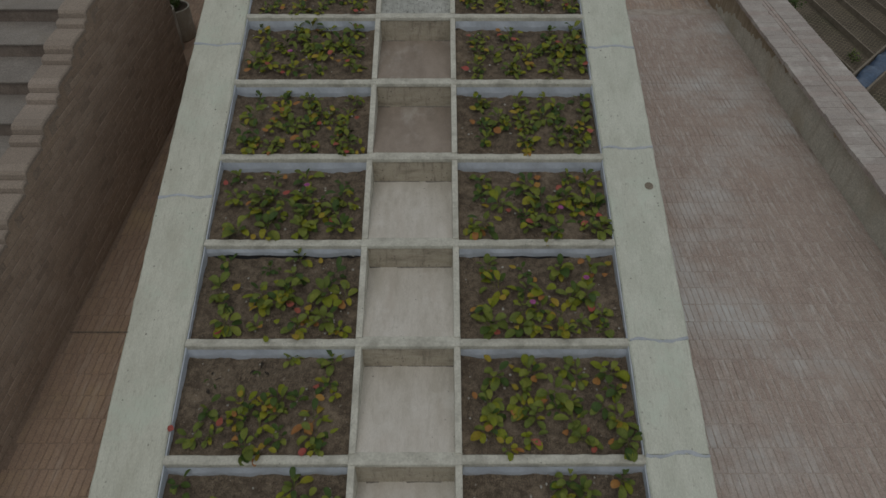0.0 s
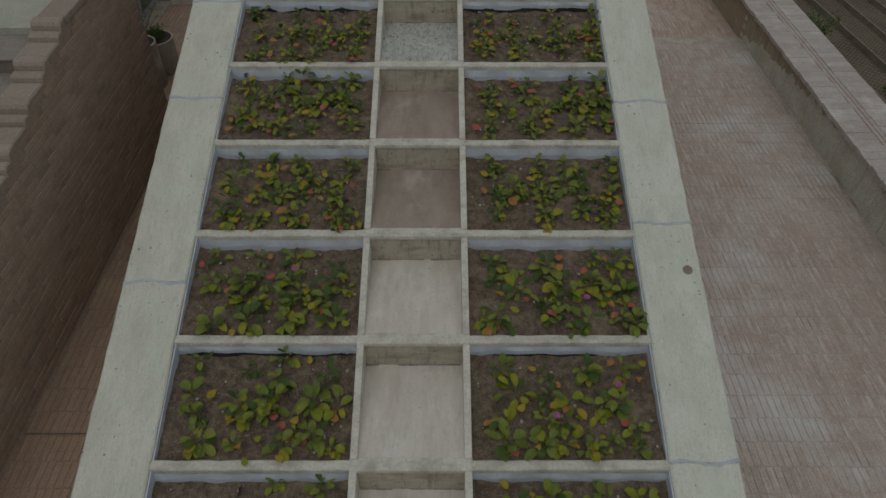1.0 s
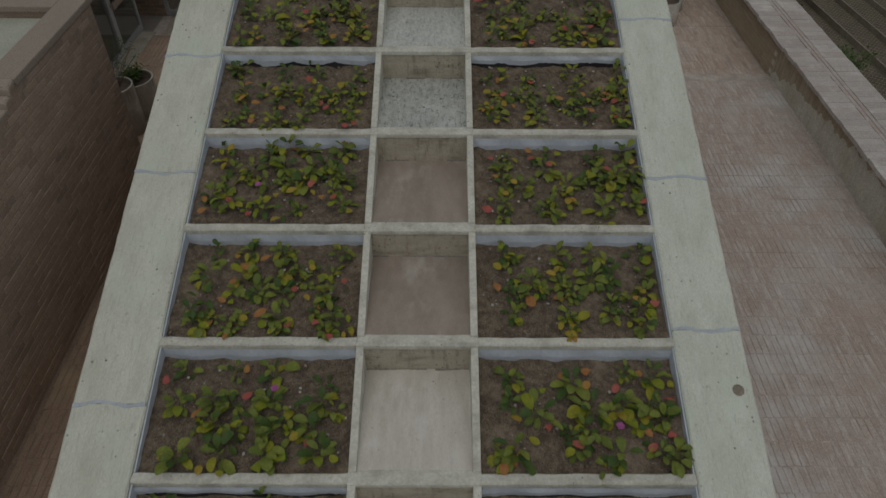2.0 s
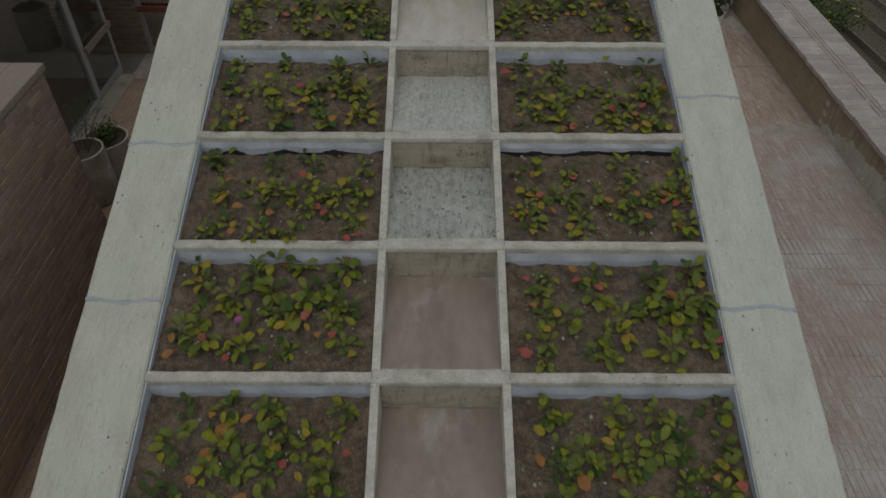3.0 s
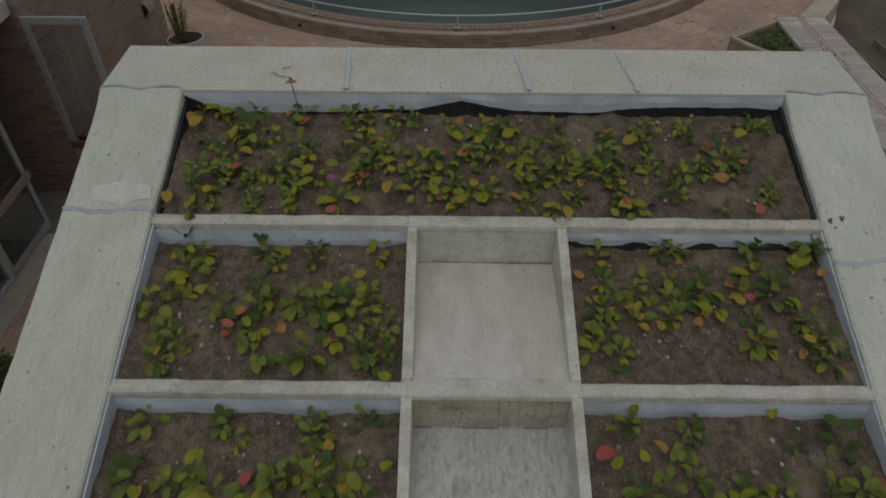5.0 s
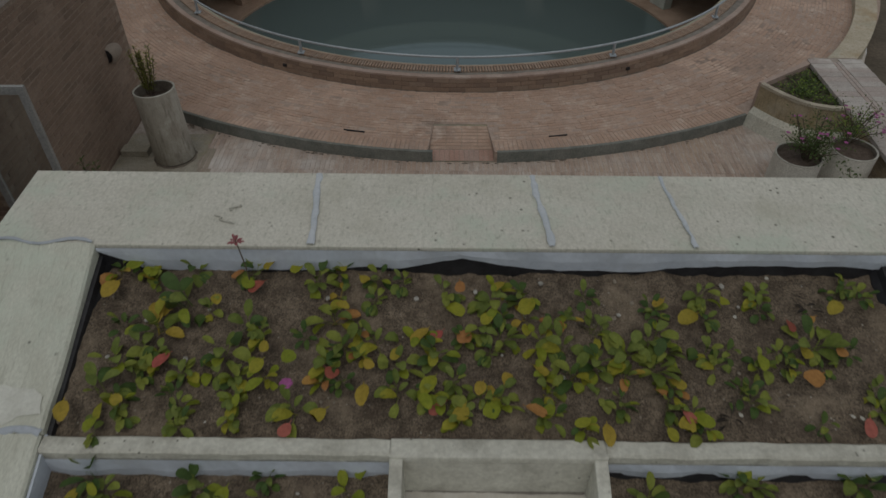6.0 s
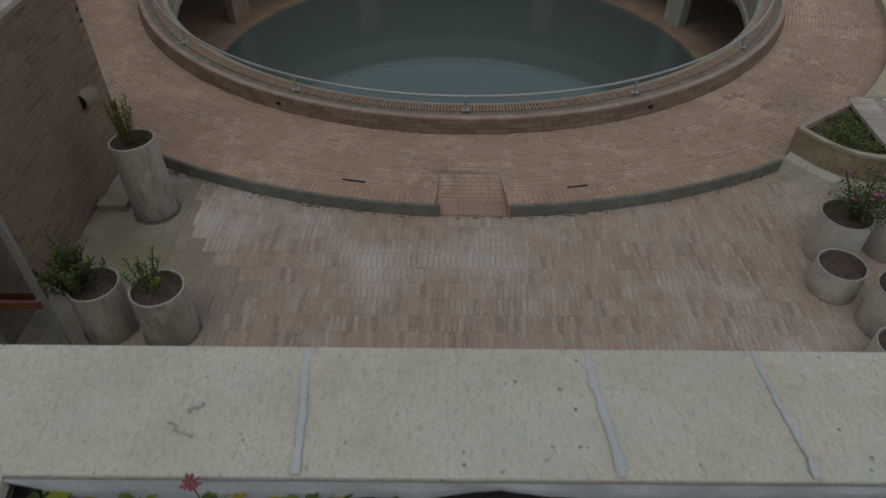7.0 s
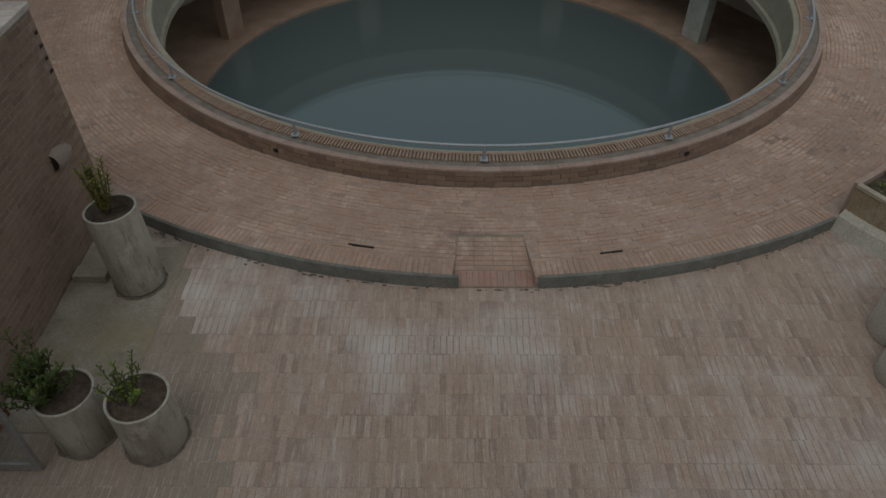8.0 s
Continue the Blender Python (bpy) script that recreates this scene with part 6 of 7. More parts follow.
def paving(x0, x1, y0, y1, z, dx, dy, rnd, keep=lambda x, y: True, jitter=0.0015, zf=None):
    """Stack-bond bricks on edge whose length runs along y."""
    out = []
    for j in range(int((y1 - y0) / dy)):
        off = rnd.uniform(0, dx)
        for i in range(int((x1 - x0) / dx)):
            x, y = x0 + (i + 0.5) * dx + off, y0 + (j + 0.5) * dy + rnd.uniform(-0.004, 0.004)
            if x > x1 - dx / 2 or not keep(x, y):
                continue
            zz = (zf(y) if zf else z) + rnd.uniform(-jitter, jitter)
            out.append(pose(x, y, zz, rnd.uniform(-0.5, 0.5), rnd.uniform(-0.5, 0.5), 90 + rnd.uniform(-0.8, 0.8)))
    return out


brnd = random.Random(21)


def on_plaza(x, y):
    if x > 5.65 or math.hypot(x - 4.9, y - 20.9) < 0.55:
        return False
    if math.hypot(x - STEP_C[0], y - STEP_C[1]) < STEP_R - 0.10:
        return False
    return not (x < -3.97 and y > 17.55)


def mossy(p):
    """Bricks in the damp corner by the open door."""
    return p.x + 0.9 * noise.noise((p.x * 0.9, p.y * 0.9, 5.0)) + 0.35 * noise.noise((p.x * 4, p.y * 4, 2.0)) < -2.85 - 0.32 * max(0.0, p.y - 17.0)


plaza_places = paving(-5.15, 5.69, 14.68, 20.9, 0.0, 0.071, 0.262, brnd, on_plaza)
lay(plaza, PAVER, (0.259, 0.0625, 0.03), [m for m in plaza_places if not mossy(m.translation)], lambda p: -1.6 < p.x < 1.2 and 16.2 < p.y < 18.4,
    "narrow weathered plaza bricks laid on edge")
lay(plaza, MOSSY, (0.259, 0.0625, 0.03), [m for m in plaza_places if mossy(m.translation)], lambda p: p.y > 16.2,
    "damp moss-stained plaza bricks", "mossy_brick")
lay(walkway, WALKER, (0.256, 0.0625, 0.03), paving(2.56, 5.70, 3.423, EAST_END - 0.01, EAST_Z, 0.071, 0.262, brnd), lambda p: p.x > 3.0 and 8.0 < p.y < 10.2,
    "narrow weathered walkway bricks laid on edge")
lay(corridor, CORR, (0.256, 0.0625, 0.03), paving(-3.72, -2.68, 3.4, 11.7, WALK_Z, 0.071, 0.262, brnd) + paving(-5.3, -2.68, 11.7, 16.0, WALK_Z, 0.071, 0.262, brnd),
    lambda p: 5.0 < p.y < 8.0, "brown passage bricks")
part("expansion_joint", boxed(-5.1, 5.67, 16.857, 16.864, -0.01, 0.004), MORTAR_DARK, plaza, "dark joint across the plaza")
part("expansion_joint", boxed(-2.564, -2.557, 15.0, 16.85, -0.01, 0.006), DIRT, plaza, "dark joint along the plaza")
part("expansion_joint", boxed(-3.7, -2.66, 6.556, 6.568, WALK_Z - 0.01, WALK_Z + 0.006), DIRT, corridor, "dark joint across the passage")
part("expansion_joint", boxed(2.54, 5.68, 12.055, 12.061, EAST_Z - 0.01, EAST_Z + 0.002), MORTAR, walkway, "pale joint across the walkway")
# cement screed along the foot of the plaza wall
scr = bmesh.new()
edge_x = [(-3.93 + 0.07 * noise.noise((k * 0.55, 3.3, 0)) + 0.03 * noise.noise((k * 1.9, 1.2, 0)), 17.6 + k * 0.1) for k in range(28)]
top = [scr.verts.new((x, y, 0.006)) for x, y in [(-5.16, 17.6), *edge_x, (-5.16, 20.3)]]
scr.faces.new(top)
part("screed", scr, CEMENT, plaza, "worn grey cement screed along the wall")

# ring paving: an edge course of radial bricks, then concentric courses
edge, courses = [], []
r0 = STEP_R - 0.155
for i in range(int(radians(57) * STEP_R / 0.071)):
    a = radians(-118.5) + i * 0.071 / STEP_R
    x, y = STEP_C[0] + r0 * math.cos(a), STEP_C[1] + r0 * math.sin(a)
    if RAMP0 - 0.03 < x < RAMP1 + 0.03:
        continue
    edge.append(pose(x, y, RING_Z + brnd.uniform(0.0, 0.006), 0, 0, math.degrees(a) + brnd.uniform(-2.0, 2.0)))
rr = RIN + 0.075
while rr < 11.2:
    n = int(2 * math.pi * rr / 0.258)
    off = brnd.random()
    for i in range(n):
        deg = (i + off) * 360 / n
        a = radians(deg)
        x, y = RC[0] + rr * math.cos(a), RC[1] + rr * math.sin(a)
        limit = step_outer(a) - 0.27 if 229 < deg < 360 else (ROUT - 0.05 if (deg < 100 or deg > 330) else 11.1)
        if rr > limit or y > 29.5 or (RAMP0 - 0.02 < x < RAMP1 + 0.02 and y < 20.42):
            continue
        if x > 4.3 and y < 21.0 or (x < -5.15 and y < 21.15):
            continue
        courses.append(pose(x, y, RING_Z + brnd.uniform(-0.005, 0.006), brnd.uniform(-1.2, 1.2), brnd.uniform(-1.0, 1.0), deg + 90 + brnd.uniform(-2.5, 2.5)))
    rr += 0.071
lay(ring, RING, (0.25, 0.059, 0.03), edge, lambda p: True, "radial edge bricks of the ring")
lay(ring, RING, (0.247, 0.061, 0.03), courses, lambda p: -1.3 < p.x < 1.1 and 20.4 < p.y < 21.4, "concentric ring bricks", "paver")
rampb, redb = [], []


def on_ramp(x, y, turn):
    return pose(x, y, 0.025 + (y - 19.62) / 0.77 * (RING_Z - 0.026), 11.7, 0, 0) @ pose(0, 0, 0, 0, 0, turn + brnd.uniform(-1, 1))


for i in range(13):
    redb.append(on_ramp(RAMP0 + 0.042 + i * 0.0735, 19.735, 90))
for j in range(7):
    for i in range(4):
        x = RAMP0 + 0.125 + i * 0.24 + (0.0 if j % 2 else 0.004)
        rampb.append(on_ramp(x, 19.885 + j * 0.071, 0))
lay(ring, RAMP_RED, (0.225, 0.07, 0.02), redb, lambda p: True, "red ramp bricks", "ramp_brick")
lay(ring, RING, (0.236, 0.066, 0.02), rampb, lambda p: True, "ramp bricks", "ramp_brick")
for x, y, l in ((-1.69, 20.145, 0.33), (1.412, 20.06, 0.29)):
    a = math.atan2(y - RC[1], x - RC[0])
    ob = part("open_joint", boxed(-l / 2, l / 2, -0.009, 0.009, -0.01, 0.021, 0.003), LINER_GAP_BLACK, ring, "dark open joint between bricks")
    ob.matrix_local = pose(x, y, RING_Z, 0, 0, math.degrees(a) + 90)
# dirt gathered at the foot of the step and of the rim
dirt, drnd = bmesh.new(), random.Random(44)
for _ in range(90):
    a, r = radians(drnd.uniform(-117, -62)), STEP_R + 0.02 + abs(drnd.gauss(0, 0.03))
    x, y = STEP_C[0] + r * math.cos(a), STEP_C[1] + r * math.sin(a)
    w = drnd.uniform(0.006, 0.02)
    bmesh.ops.create_icosphere(dirt, subdivisions=1, radius=w, matrix=Matrix.Translation((x, y, 0.0)) @ pose(0, 0, 0, 0, 0, math.degrees(a) + 90) @ Matrix.Diagonal((drnd.uniform(1, 3.5), 1, 0.4, 1)))
thing("dirt_line", dirt, DIRT, "dark dirt and moss gathered along the step foot", "dirt", kind="stuff")
foot = bmesh.new()
ring_strip(foot, RC[0], RC[1], [(6.89, RING_Z + 0.012), (6.918, RING_Z + 0.008), (6.926, RING_Z - 0.01)], radians(180), radians(360), 140)
part("base_joint", foot, DIRT, basin, "dark dirty joint at the foot of the rim")
# rim: radial bricks on edge along the inside, a plain capping outside, courses on the face
teeth, face, caps, nib = [], [], [], []
for i in range(int(2 * math.pi * 6.55 / 0.05)):
    a = i * 0.05 / 6.55
    if math.sin(a) < 0.1:
        teeth.append(pose(RC[0] + 6.56 * math.cos(a), RC[1] + 6.56 * math.sin(a), 0.436 + brnd.uniform(-0.004, 0.003), 0, 2.5, math.degrees(a) + brnd.uniform(-1.5, 1.5)))
lay(basin, TOOTH, (0.145, 0.033, 0.05), teeth, lambda p: abs(p.x) < 2.9, "thin radial bricks on edge along the rim")
for i in range(int(2 * math.pi * 6.46 / 0.262)):
    a = i * 0.262 / 6.46
    if math.sin(a) < 0.1:
        nib.append(pose(RC[0] + 6.462 * math.cos(a), RC[1] + 6.462 * math.sin(a), 0.440 + brnd.uniform(-0.003, 0.003), 0, 0, math.degrees(a) + 90 + brnd.uniform(-0.5, 0.5)))
lay(basin, TOOTH, (0.2605, 0.045, 0.03), nib, lambda p: abs(p.x) < 5.5, "narrow orange-brown inner edge bricks of the rim", "edge_brick")
for i in range(int(2 * math.pi * 6.82 / 0.262)):
    a = i * 0.262 / 6.82
    if math.sin(a) < 0.1:
        caps.append(pose(RC[0] + 6.818 * math.cos(a), RC[1] + 6.818 * math.sin(a), 0.436 + brnd.uniform(-0.003, 0.004), 0, 0, math.degrees(a) + 90 + brnd.uniform(-0.5, 0.5)))
lay(basin, CAP, (0.2612, 0.096, 0.03), caps, lambda p: abs(p.x) < 5.5, "narrow pale capping bricks of the rim", "capping_brick")
for c in range(3):
    n = int(2 * math.pi * 6.87 / 0.262)
    for i in range(n):
        a = (i + 0.5 * (c % 2)) * 2 * math.pi / n
        if math.sin(a) > 0.1:
            continue
        z = 0.228 + c * 0.073
        r = 6.912 - (z - RING_Z) * 0.215
        face.append(Matrix.Translation((RC[0] + r * math.cos(a), RC[1] + r * math.sin(a), z)) @ pose(0, 0, 0, 0, 0, math.degrees(a) + 90) @ pose(0, 0, 0, 78, 0, 0))
lay(basin, FACE, (0.2585, 0.071, 0.02), face, lambda p: abs(p.x) < 4.5, "face bricks of the rim", "face_brick")
# drain holes: black blocks paint the shade inside them
for a in (-115.4, -64.8):
    sc = bmesh.new()
    box(sc, -0.035, 0.035, -0.02, 0.03, -0.022, 0.022)
    ob = part("drain_hole", sc, LINER_GAP_BLACK, basin, "drain hole, its dark inside painted as a black block")
    ob.matrix_local = pose(RC[0] + 6.89 * math.cos(radians(a)), RC[1] + 6.89 * math.sin(radians(a)), 0.3, 0, 0, a + 90)

# ---------------------------------------------------------------- right side: parapet, kerbs, garden
par = empty("wall_parapet", "low plastered parapet with a broad brick coping", "wall", kind="structure")
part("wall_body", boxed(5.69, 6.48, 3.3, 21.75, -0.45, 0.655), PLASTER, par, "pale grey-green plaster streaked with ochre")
copes, mids = [], []
for j in range(int(18.35 / 0.15)):
    y = 3.4 + j * 0.15
    copes.append(pose(5.785 + brnd.uniform(-0.014, 0.008), y, 0.705 + brnd.uniform(-0.004, 0.004), 0, brnd.uniform(-0.6, 0.6), brnd.uniform(-0.7, 0.7)))
    copes.append(pose(6.295, y, 0.705 + brnd.uniform(-0.004, 0.004), 0, brnd.uniform(-0.6, 0.6), brnd.uniform(-0.7, 0.7)))
for j in range(int(18.3 / 0.14)):
    for x in (6.006, 6.074):
        mids.append(pose(x, 3.4 + j * 0.14, 0.703, 0, 0, brnd.uniform(-1.5, 1.5)))
lay(par, COPE, (0.372, 0.147, 0.06), copes, lambda p: 10.0 < p.y < 16.0, "pale coping bricks laid across", "coping_brick")
lay(par, COPE_MID, (0.059, 0.134, 0.06), mids, lambda p: 8.0 < p.y < 16.0, "narrow reddish strips along the middle of the coping", "middle_brick")
part("bedding", boxed(5.66, 6.44, 3.32, 21.7, 0.64, 0.688), MORTAR, par, "pale mortar bedding of the coping")
drip, prev, drnd2 = bmesh.new(), None, random.Random(17)
for k in range(290):
    y = 3.32 + k * 0.04
    low_z = 0.585 - 0.16 * max(-0.15, noise.noise((y * 1.3, 1.7, 0)) + 0.6 * noise.noise((y * 4.1, 4.2, 0)) + 0.45 * noise.noise((y * 11.0, 8.2, 0))) - drnd2.uniform(0, 0.03) - 0.40 * max(0.0, (y - 12.2) / 2.7) ** 1.5
    row = [drip.verts.new((5.686, y, 0.65)), drip.verts.new((5.686, y, max(EAST_Z, min(low_z, 0.64))))]
    if prev:
        drip.faces.new((prev[0], row[0], row[1], prev[1]))
    prev = row
part("drip_stains", drip, DRIP, par, "brown drip stains below the coping")
courses_par, turned = [], Matrix(((0, 0, -1, 0), (-1, 0, 0, 0), (0, 1, 0, 0), (0, 0, 0, 1)))
for c in range(8):
    for i in range(21):
        courses_par.append(Matrix.Translation((5.682 + brnd.uniform(-0.003, 0.003), 14.98 + (c % 2) * 0.131 + i * 0.262, 0.045 + c * 0.0765)) @ turned)
lay(par, PARFACE, (0.256, 0.070, 0.02), courses_par, lambda p: True, "moss-stained brown face bricks", "face_brick")
kerb = bmesh.new()
ring_strip(kerb, RC[0], RC[1], [(8.75, 0.1), (8.75, 0.34), (9.15, 0.34), (9.15, -0.5)], radians(-46), radians(60), 60)
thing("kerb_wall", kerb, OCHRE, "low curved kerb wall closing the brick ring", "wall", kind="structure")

# three-sided planter between the parapet and the ring
trip = empty("corner_planter", "three-sided plastered planter in the corner of plaza and ring", "planter")
front = [(4.585, 20.80), (4.67, 20.655), (4.79, 20.475), (4.95, 20.29), (5.15, 20.155), (5.385, 20.08), (5.70, 20.06)]


def offset_curve(pts, d):
    out = []
    for i, p in enumerate(pts):
        a, b = Vector(pts[max(i - 1, 0)]), Vector(pts[min(i + 1, len(pts) - 1)])
        t = (b - a).normalized()
        out.append(Vector(p) + Vector((-t.y, t.x)) * d)
    return out


pw = bmesh.new()
inn, foot = offset_curve(front, 0.068), offset_curve(front, -0.13)
prev = None
for o, i, f in zip(front, inn, foot):
    row = [pw.verts.new((f.x, f.y, -0.02)), pw.verts.new((f.x * 0.6 + o[0] * 0.4, f.y * 0.6 + o[1] * 0.4, 0.22)), pw.verts.new((o[0], o[1], 0.30)),
           pw.verts.new((o[0], o[1], 0.69)), pw.verts.new((i.x, i.y, 0.69)), pw.verts.new((i.x, i.y, 0.4))]
    if prev:
        for j in range(5):
            f_ = pw.faces.new((prev[j], row[j], row[j + 1], prev[j + 1]))
            f_.material_index = 1 if j < 2 else 0
    else:
        pw.faces.new(row)
    prev = row
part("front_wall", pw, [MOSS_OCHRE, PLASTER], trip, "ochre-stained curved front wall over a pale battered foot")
capb = bmesh.new()
prev = None
for o, i in zip(offset_curve(front, -0.012), inn):
    row = [capb.verts.new((o.x, o.y, 0.66)), capb.verts.new((o.x, o.y, 0.705)), capb.verts.new((i.x, i.y, 0.705)), capb.verts.new((i.x, i.y, 0.66))]
    if prev:
        for j in range(3):
            capb.faces.new((prev[j], row[j], row[j + 1], prev[j + 1]))
    prev = row
part("capping", capb, RAW, trip, "pale cement capping")
bk = bmesh.new()
d = (Vector((5.72, 21.62)) - Vector((4.50, 20.86))).normalized()
nn = Vector((-d.y, d.x))
corners = [Vector((4.63, 20.82)), Vector((5.75, 21.58)), Vector((5.75, 21.58)) + nn * 0.1, Vector((4.60, 20.82)) + nn * 0.05]
lo = [bk.verts.new((p.x, p.y, 0.0)) for p in corners]
hi = [bk.verts.new((p.x, p.y, 0.69)) for p in corners]
bk.faces.new(hi)
for i in range(4):
    bk.faces.new((lo[i], lo[(i + 1) % 4], hi[(i + 1) % 4], hi[i]))
part("back_wall", bk, CAP[1], trip, "pinkish brick back wall")
ps = bmesh.new()
ps.faces.new([ps.verts.new((p.x, p.y, 0.60)) for p in inn] + [ps.verts.new((5.63, 21.55, 0.60))])
part("soil", ps, DARK_SOIL, trip, "damp dark soil")


def clump(bm, base, spread, height, n, size, rnd, mats, droop=0.0):
    """Many small pointed leaves in an uneven mound."""
    for _ in range(n):
        a, r = rnd.uniform(0, 6.28), spread * math.sqrt(rnd.random())
        h = height * rnd.random() * (1 - 0.5 * (r / spread) ** 2)
        leaf(bm, base + Vector((r * math.cos(a), r * math.sin(a), h)), a + rnd.uniform(-1, 1), rnd.uniform(-0.2, 1.1) - droop, size * rnd.uniform(0.7, 1.3),
             size * rnd.uniform(0.3, 0.5), rnd.choice(mats), 0.12)


rnd = random.Random(71)
gc = bmesh.new()
for _ in range(46):
    u, v = rnd.random(), rnd.random()
    if u + v > 1:
        u, v = 1 - u, 1 - v
    p = Vector((4.87, 20.80, 0.6)) * (1 - u - v) + Vector((5.56, 21.36, 0.6)) * u + Vector((5.56, 20.24, 0.6)) * v
    clump(gc, p, 0.11, 0.09, 26, 0.05, rnd, [0, 0, 1, 2])
thing("ground_cover", gc, [SHRUB[0], SHRUB[1], LEAF[2]], "low dense green ground cover filling the corner planter", "plants", kind="stuff")

# garden beyond the parapet
BED_LEAN = 4.2
BEDS = (7.12, 7.77, 8.44, 9.05, 9.68, 10.3)
for x in BEDS:
    ob = thing("bed_edging", boxed(-0.013, 0.013, 0.0, 8.6, -0.45, -0.3, 0.004), EDGING, "thin weathered timber edging between net-covered beds", "edging", "timber edgings of the garden beds")
    ob.matrix_world = pose(x, x + 5.29, 0, 0, 0, BED_LEAN)


def netting(x0, x1, y0, y1, z, pitch):
    bm = bmesh.new()
    w = 0.005
    n = int((y1 - y0) / pitch)
    for i in range(n + 1):
        y = y0 + i * pitch
        zig = [(x0 + j * pitch / 2, y + (pitch * 0.5 if (j + i) % 2 else 0)) for j in range(int((x1 - x0) / pitch * 2) + 1)]
        for (xa, ya), (xb, yb) in zip(zig, zig[1:]):
            v = [bm.verts.new(p) for p in ((xa, ya - w, z), (xb, yb - w, z), (xb, yb + w, z + 0.004), (xa, ya + w, z + 0.004))]
            bm.faces.new(v)
    for v in bm.verts:
        v.co.y += 0.95 * (v.co.x - x0)
    return bm


for x in BEDS:
    ob = thing("net", netting(0.04, 0.58, 0.08, 7.0, -0.36, 0.085), NET, "straw-coloured netting stretched over a dark garden bed", "net", "nets over the garden beds", "stuff")
    ob.matrix_world = pose(x, x + 5.29, 0, 0, 0, BED_LEAN)
thing("net", netting(6.62, 8.8, 9.6, 11.25, -0.36, 0.085), NET, "straw-coloured netting stretched over a dark garden bed", "net", "nets over the garden beds", "stuff")
tb = bmesh.new()
ta, tn = Vector((7.0, 12.02)), Vector((0.7071, 0.7071))
tq = Vector((-0.7071, 0.7071))
prev = None
for i in range(38):
    p = ta + tn * (i * 0.1)
    h = -0.33 + 0.03 * math.sin(i * 0.9) + 0.015 * math.sin(i * 2.3)
    row = [tb.verts.new((*(p - tq * 0.15), h - 0.02)), tb.verts.new((*p, h + 0.03)), tb.verts.new((*(p + tq * 0.15), h)), tb.verts.new((*(p + tq * 0.15), h - 0.03))]
    if prev:
        for j in range(3):
            tb.faces.new((prev[j], row[j], row[j + 1], prev[j + 1]))
    prev = row
for shift in (-0.19, 0.19):
    p = ta + tq * shift
    ob = thing("bed_edging", boxed(-0.018, 0.018, 0.0, 3.7, -0.45, -0.29, 0.004), EDGING, "thin weathered timber edging along the blue tarpaulin", "edging", "timber edgings of the garden beds")
    ob.matrix_world = pose(p.x, p.y, 0, 0, 0, -45)
thing("tarpaulin", tb, TARP, "creased blue tarpaulin strip lying between garden beds", "tarpaulin", smooth=True)


def shrub(name, at, label, spread, height, n, size, mats, flowers=None, seed=0, stems=7, petals=12):
    rnd = random.Random(seed)
    root = empty(name, label, "shrub" if name != "dry_branch" else "plant", at=at)
    st = bmesh.new()
    tips = []
    for _ in range(stems):
        a, r = rnd.uniform(0, 6.28), spread * rnd.uniform(0.3, 0.95)
        top = Vector((r * math.cos(a), r * math.sin(a), height * rnd.uniform(0.65, 1.0)))
        mid = top * 0.5 + Vector((rnd.uniform(-0.03, 0.03), rnd.uniform(-0.03, 0.03), height * 0.08))
        tube(st, [(top.x * 0.08, top.y * 0.08, -0.02), mid, top], 0.006, 5)
        tips.append((mid, top))
    part("stem", st, TWIG, root)
    lv = bmesh.new()
    for i in range(n):
        mid, top = rnd.choice(tips)
        p = mid.lerp(top, rnd.uniform(-0.5, 1.0))
        p = p + Vector((rnd.gauss(0, 1), rnd.gauss(0, 1), rnd.gauss(0, 0.6))) * spread * 0.16
        p.z = max(p.z, 0.005)
        leaf(lv, p, rnd.uniform(0, 6.28), rnd.uniform(-0.1, 1.2), size * rnd.uniform(0.7, 1.3), size * rnd.uniform(0.28, 0.45), rnd.choice((0, 0, 1)), 0.1)
    part("foliage", lv, mats, root)
    if flowers:
        wide = 0.05 if flowers is PETAL_YELLOW else 0.034
        for i in range(petals):
            fl = bmesh.new()
            mid, top = rnd.choice(tips)
            p = mid.lerp(top, rnd.uniform(0.5, 1.05)) + Vector((rnd.gauss(0, 0.04), rnd.gauss(0, 0.04), 0.02))
            for k in range(5):
                leaf(fl, p, k * 1.256 + i, 0.5, wide, wide * 0.85, 0, 0.05)
            part("flower", fl, flowers, root, "open flower")
    return root


shrub("flowering_shrub", (7.15, 18.45, -0.42), "dark shrub with open yellow flowers in the garden", 0.75, 0.95, 1500, 0.09, [LEAF[2], SHRUB[0]], PETAL_YELLOW, 3, 22, 7)
shrub("flowering_shrub", (7.3, 19.55, -0.42), "broad dark shrub with open yellow flowers beside the parapet", 0.75, 0.95, 1500, 0.09, [LEAF[2], SHRUB[0]], PETAL_YELLOW, 13, 22, 6)
shrub("garden_shrub", (7.3, 15.35, -0.42), "dark green leafy shrub behind the parapet", 0.5, 0.75, 900, 0.08, [LEAF[2], SHRUB[0]], None, 8, 10)

shrub("weed_clump", (8.02, 13.75, -0.44), "low green weeds growing through the garden net", 0.22, 0.16, 160, 0.05, [SHRUB[0], SHRUB[1]], None, 21, 6)

# ---------------------------------------------------------------- left side: stepped wall, stairs, low block
WX = -3.73
wall = empty("wall_stepped", "brown brick wall with a stepped stone coping", "wall", kind="structure")
RUN, UP, LAND_Y, LAND_Z = 0.535, 0.16, 9.9, 2.73


def wall_top(y):
    return LAND_Z if y >= LAND_Y else LAND_Z - UP * math.ceil((LAND_Y - y) / RUN - 1e-6)


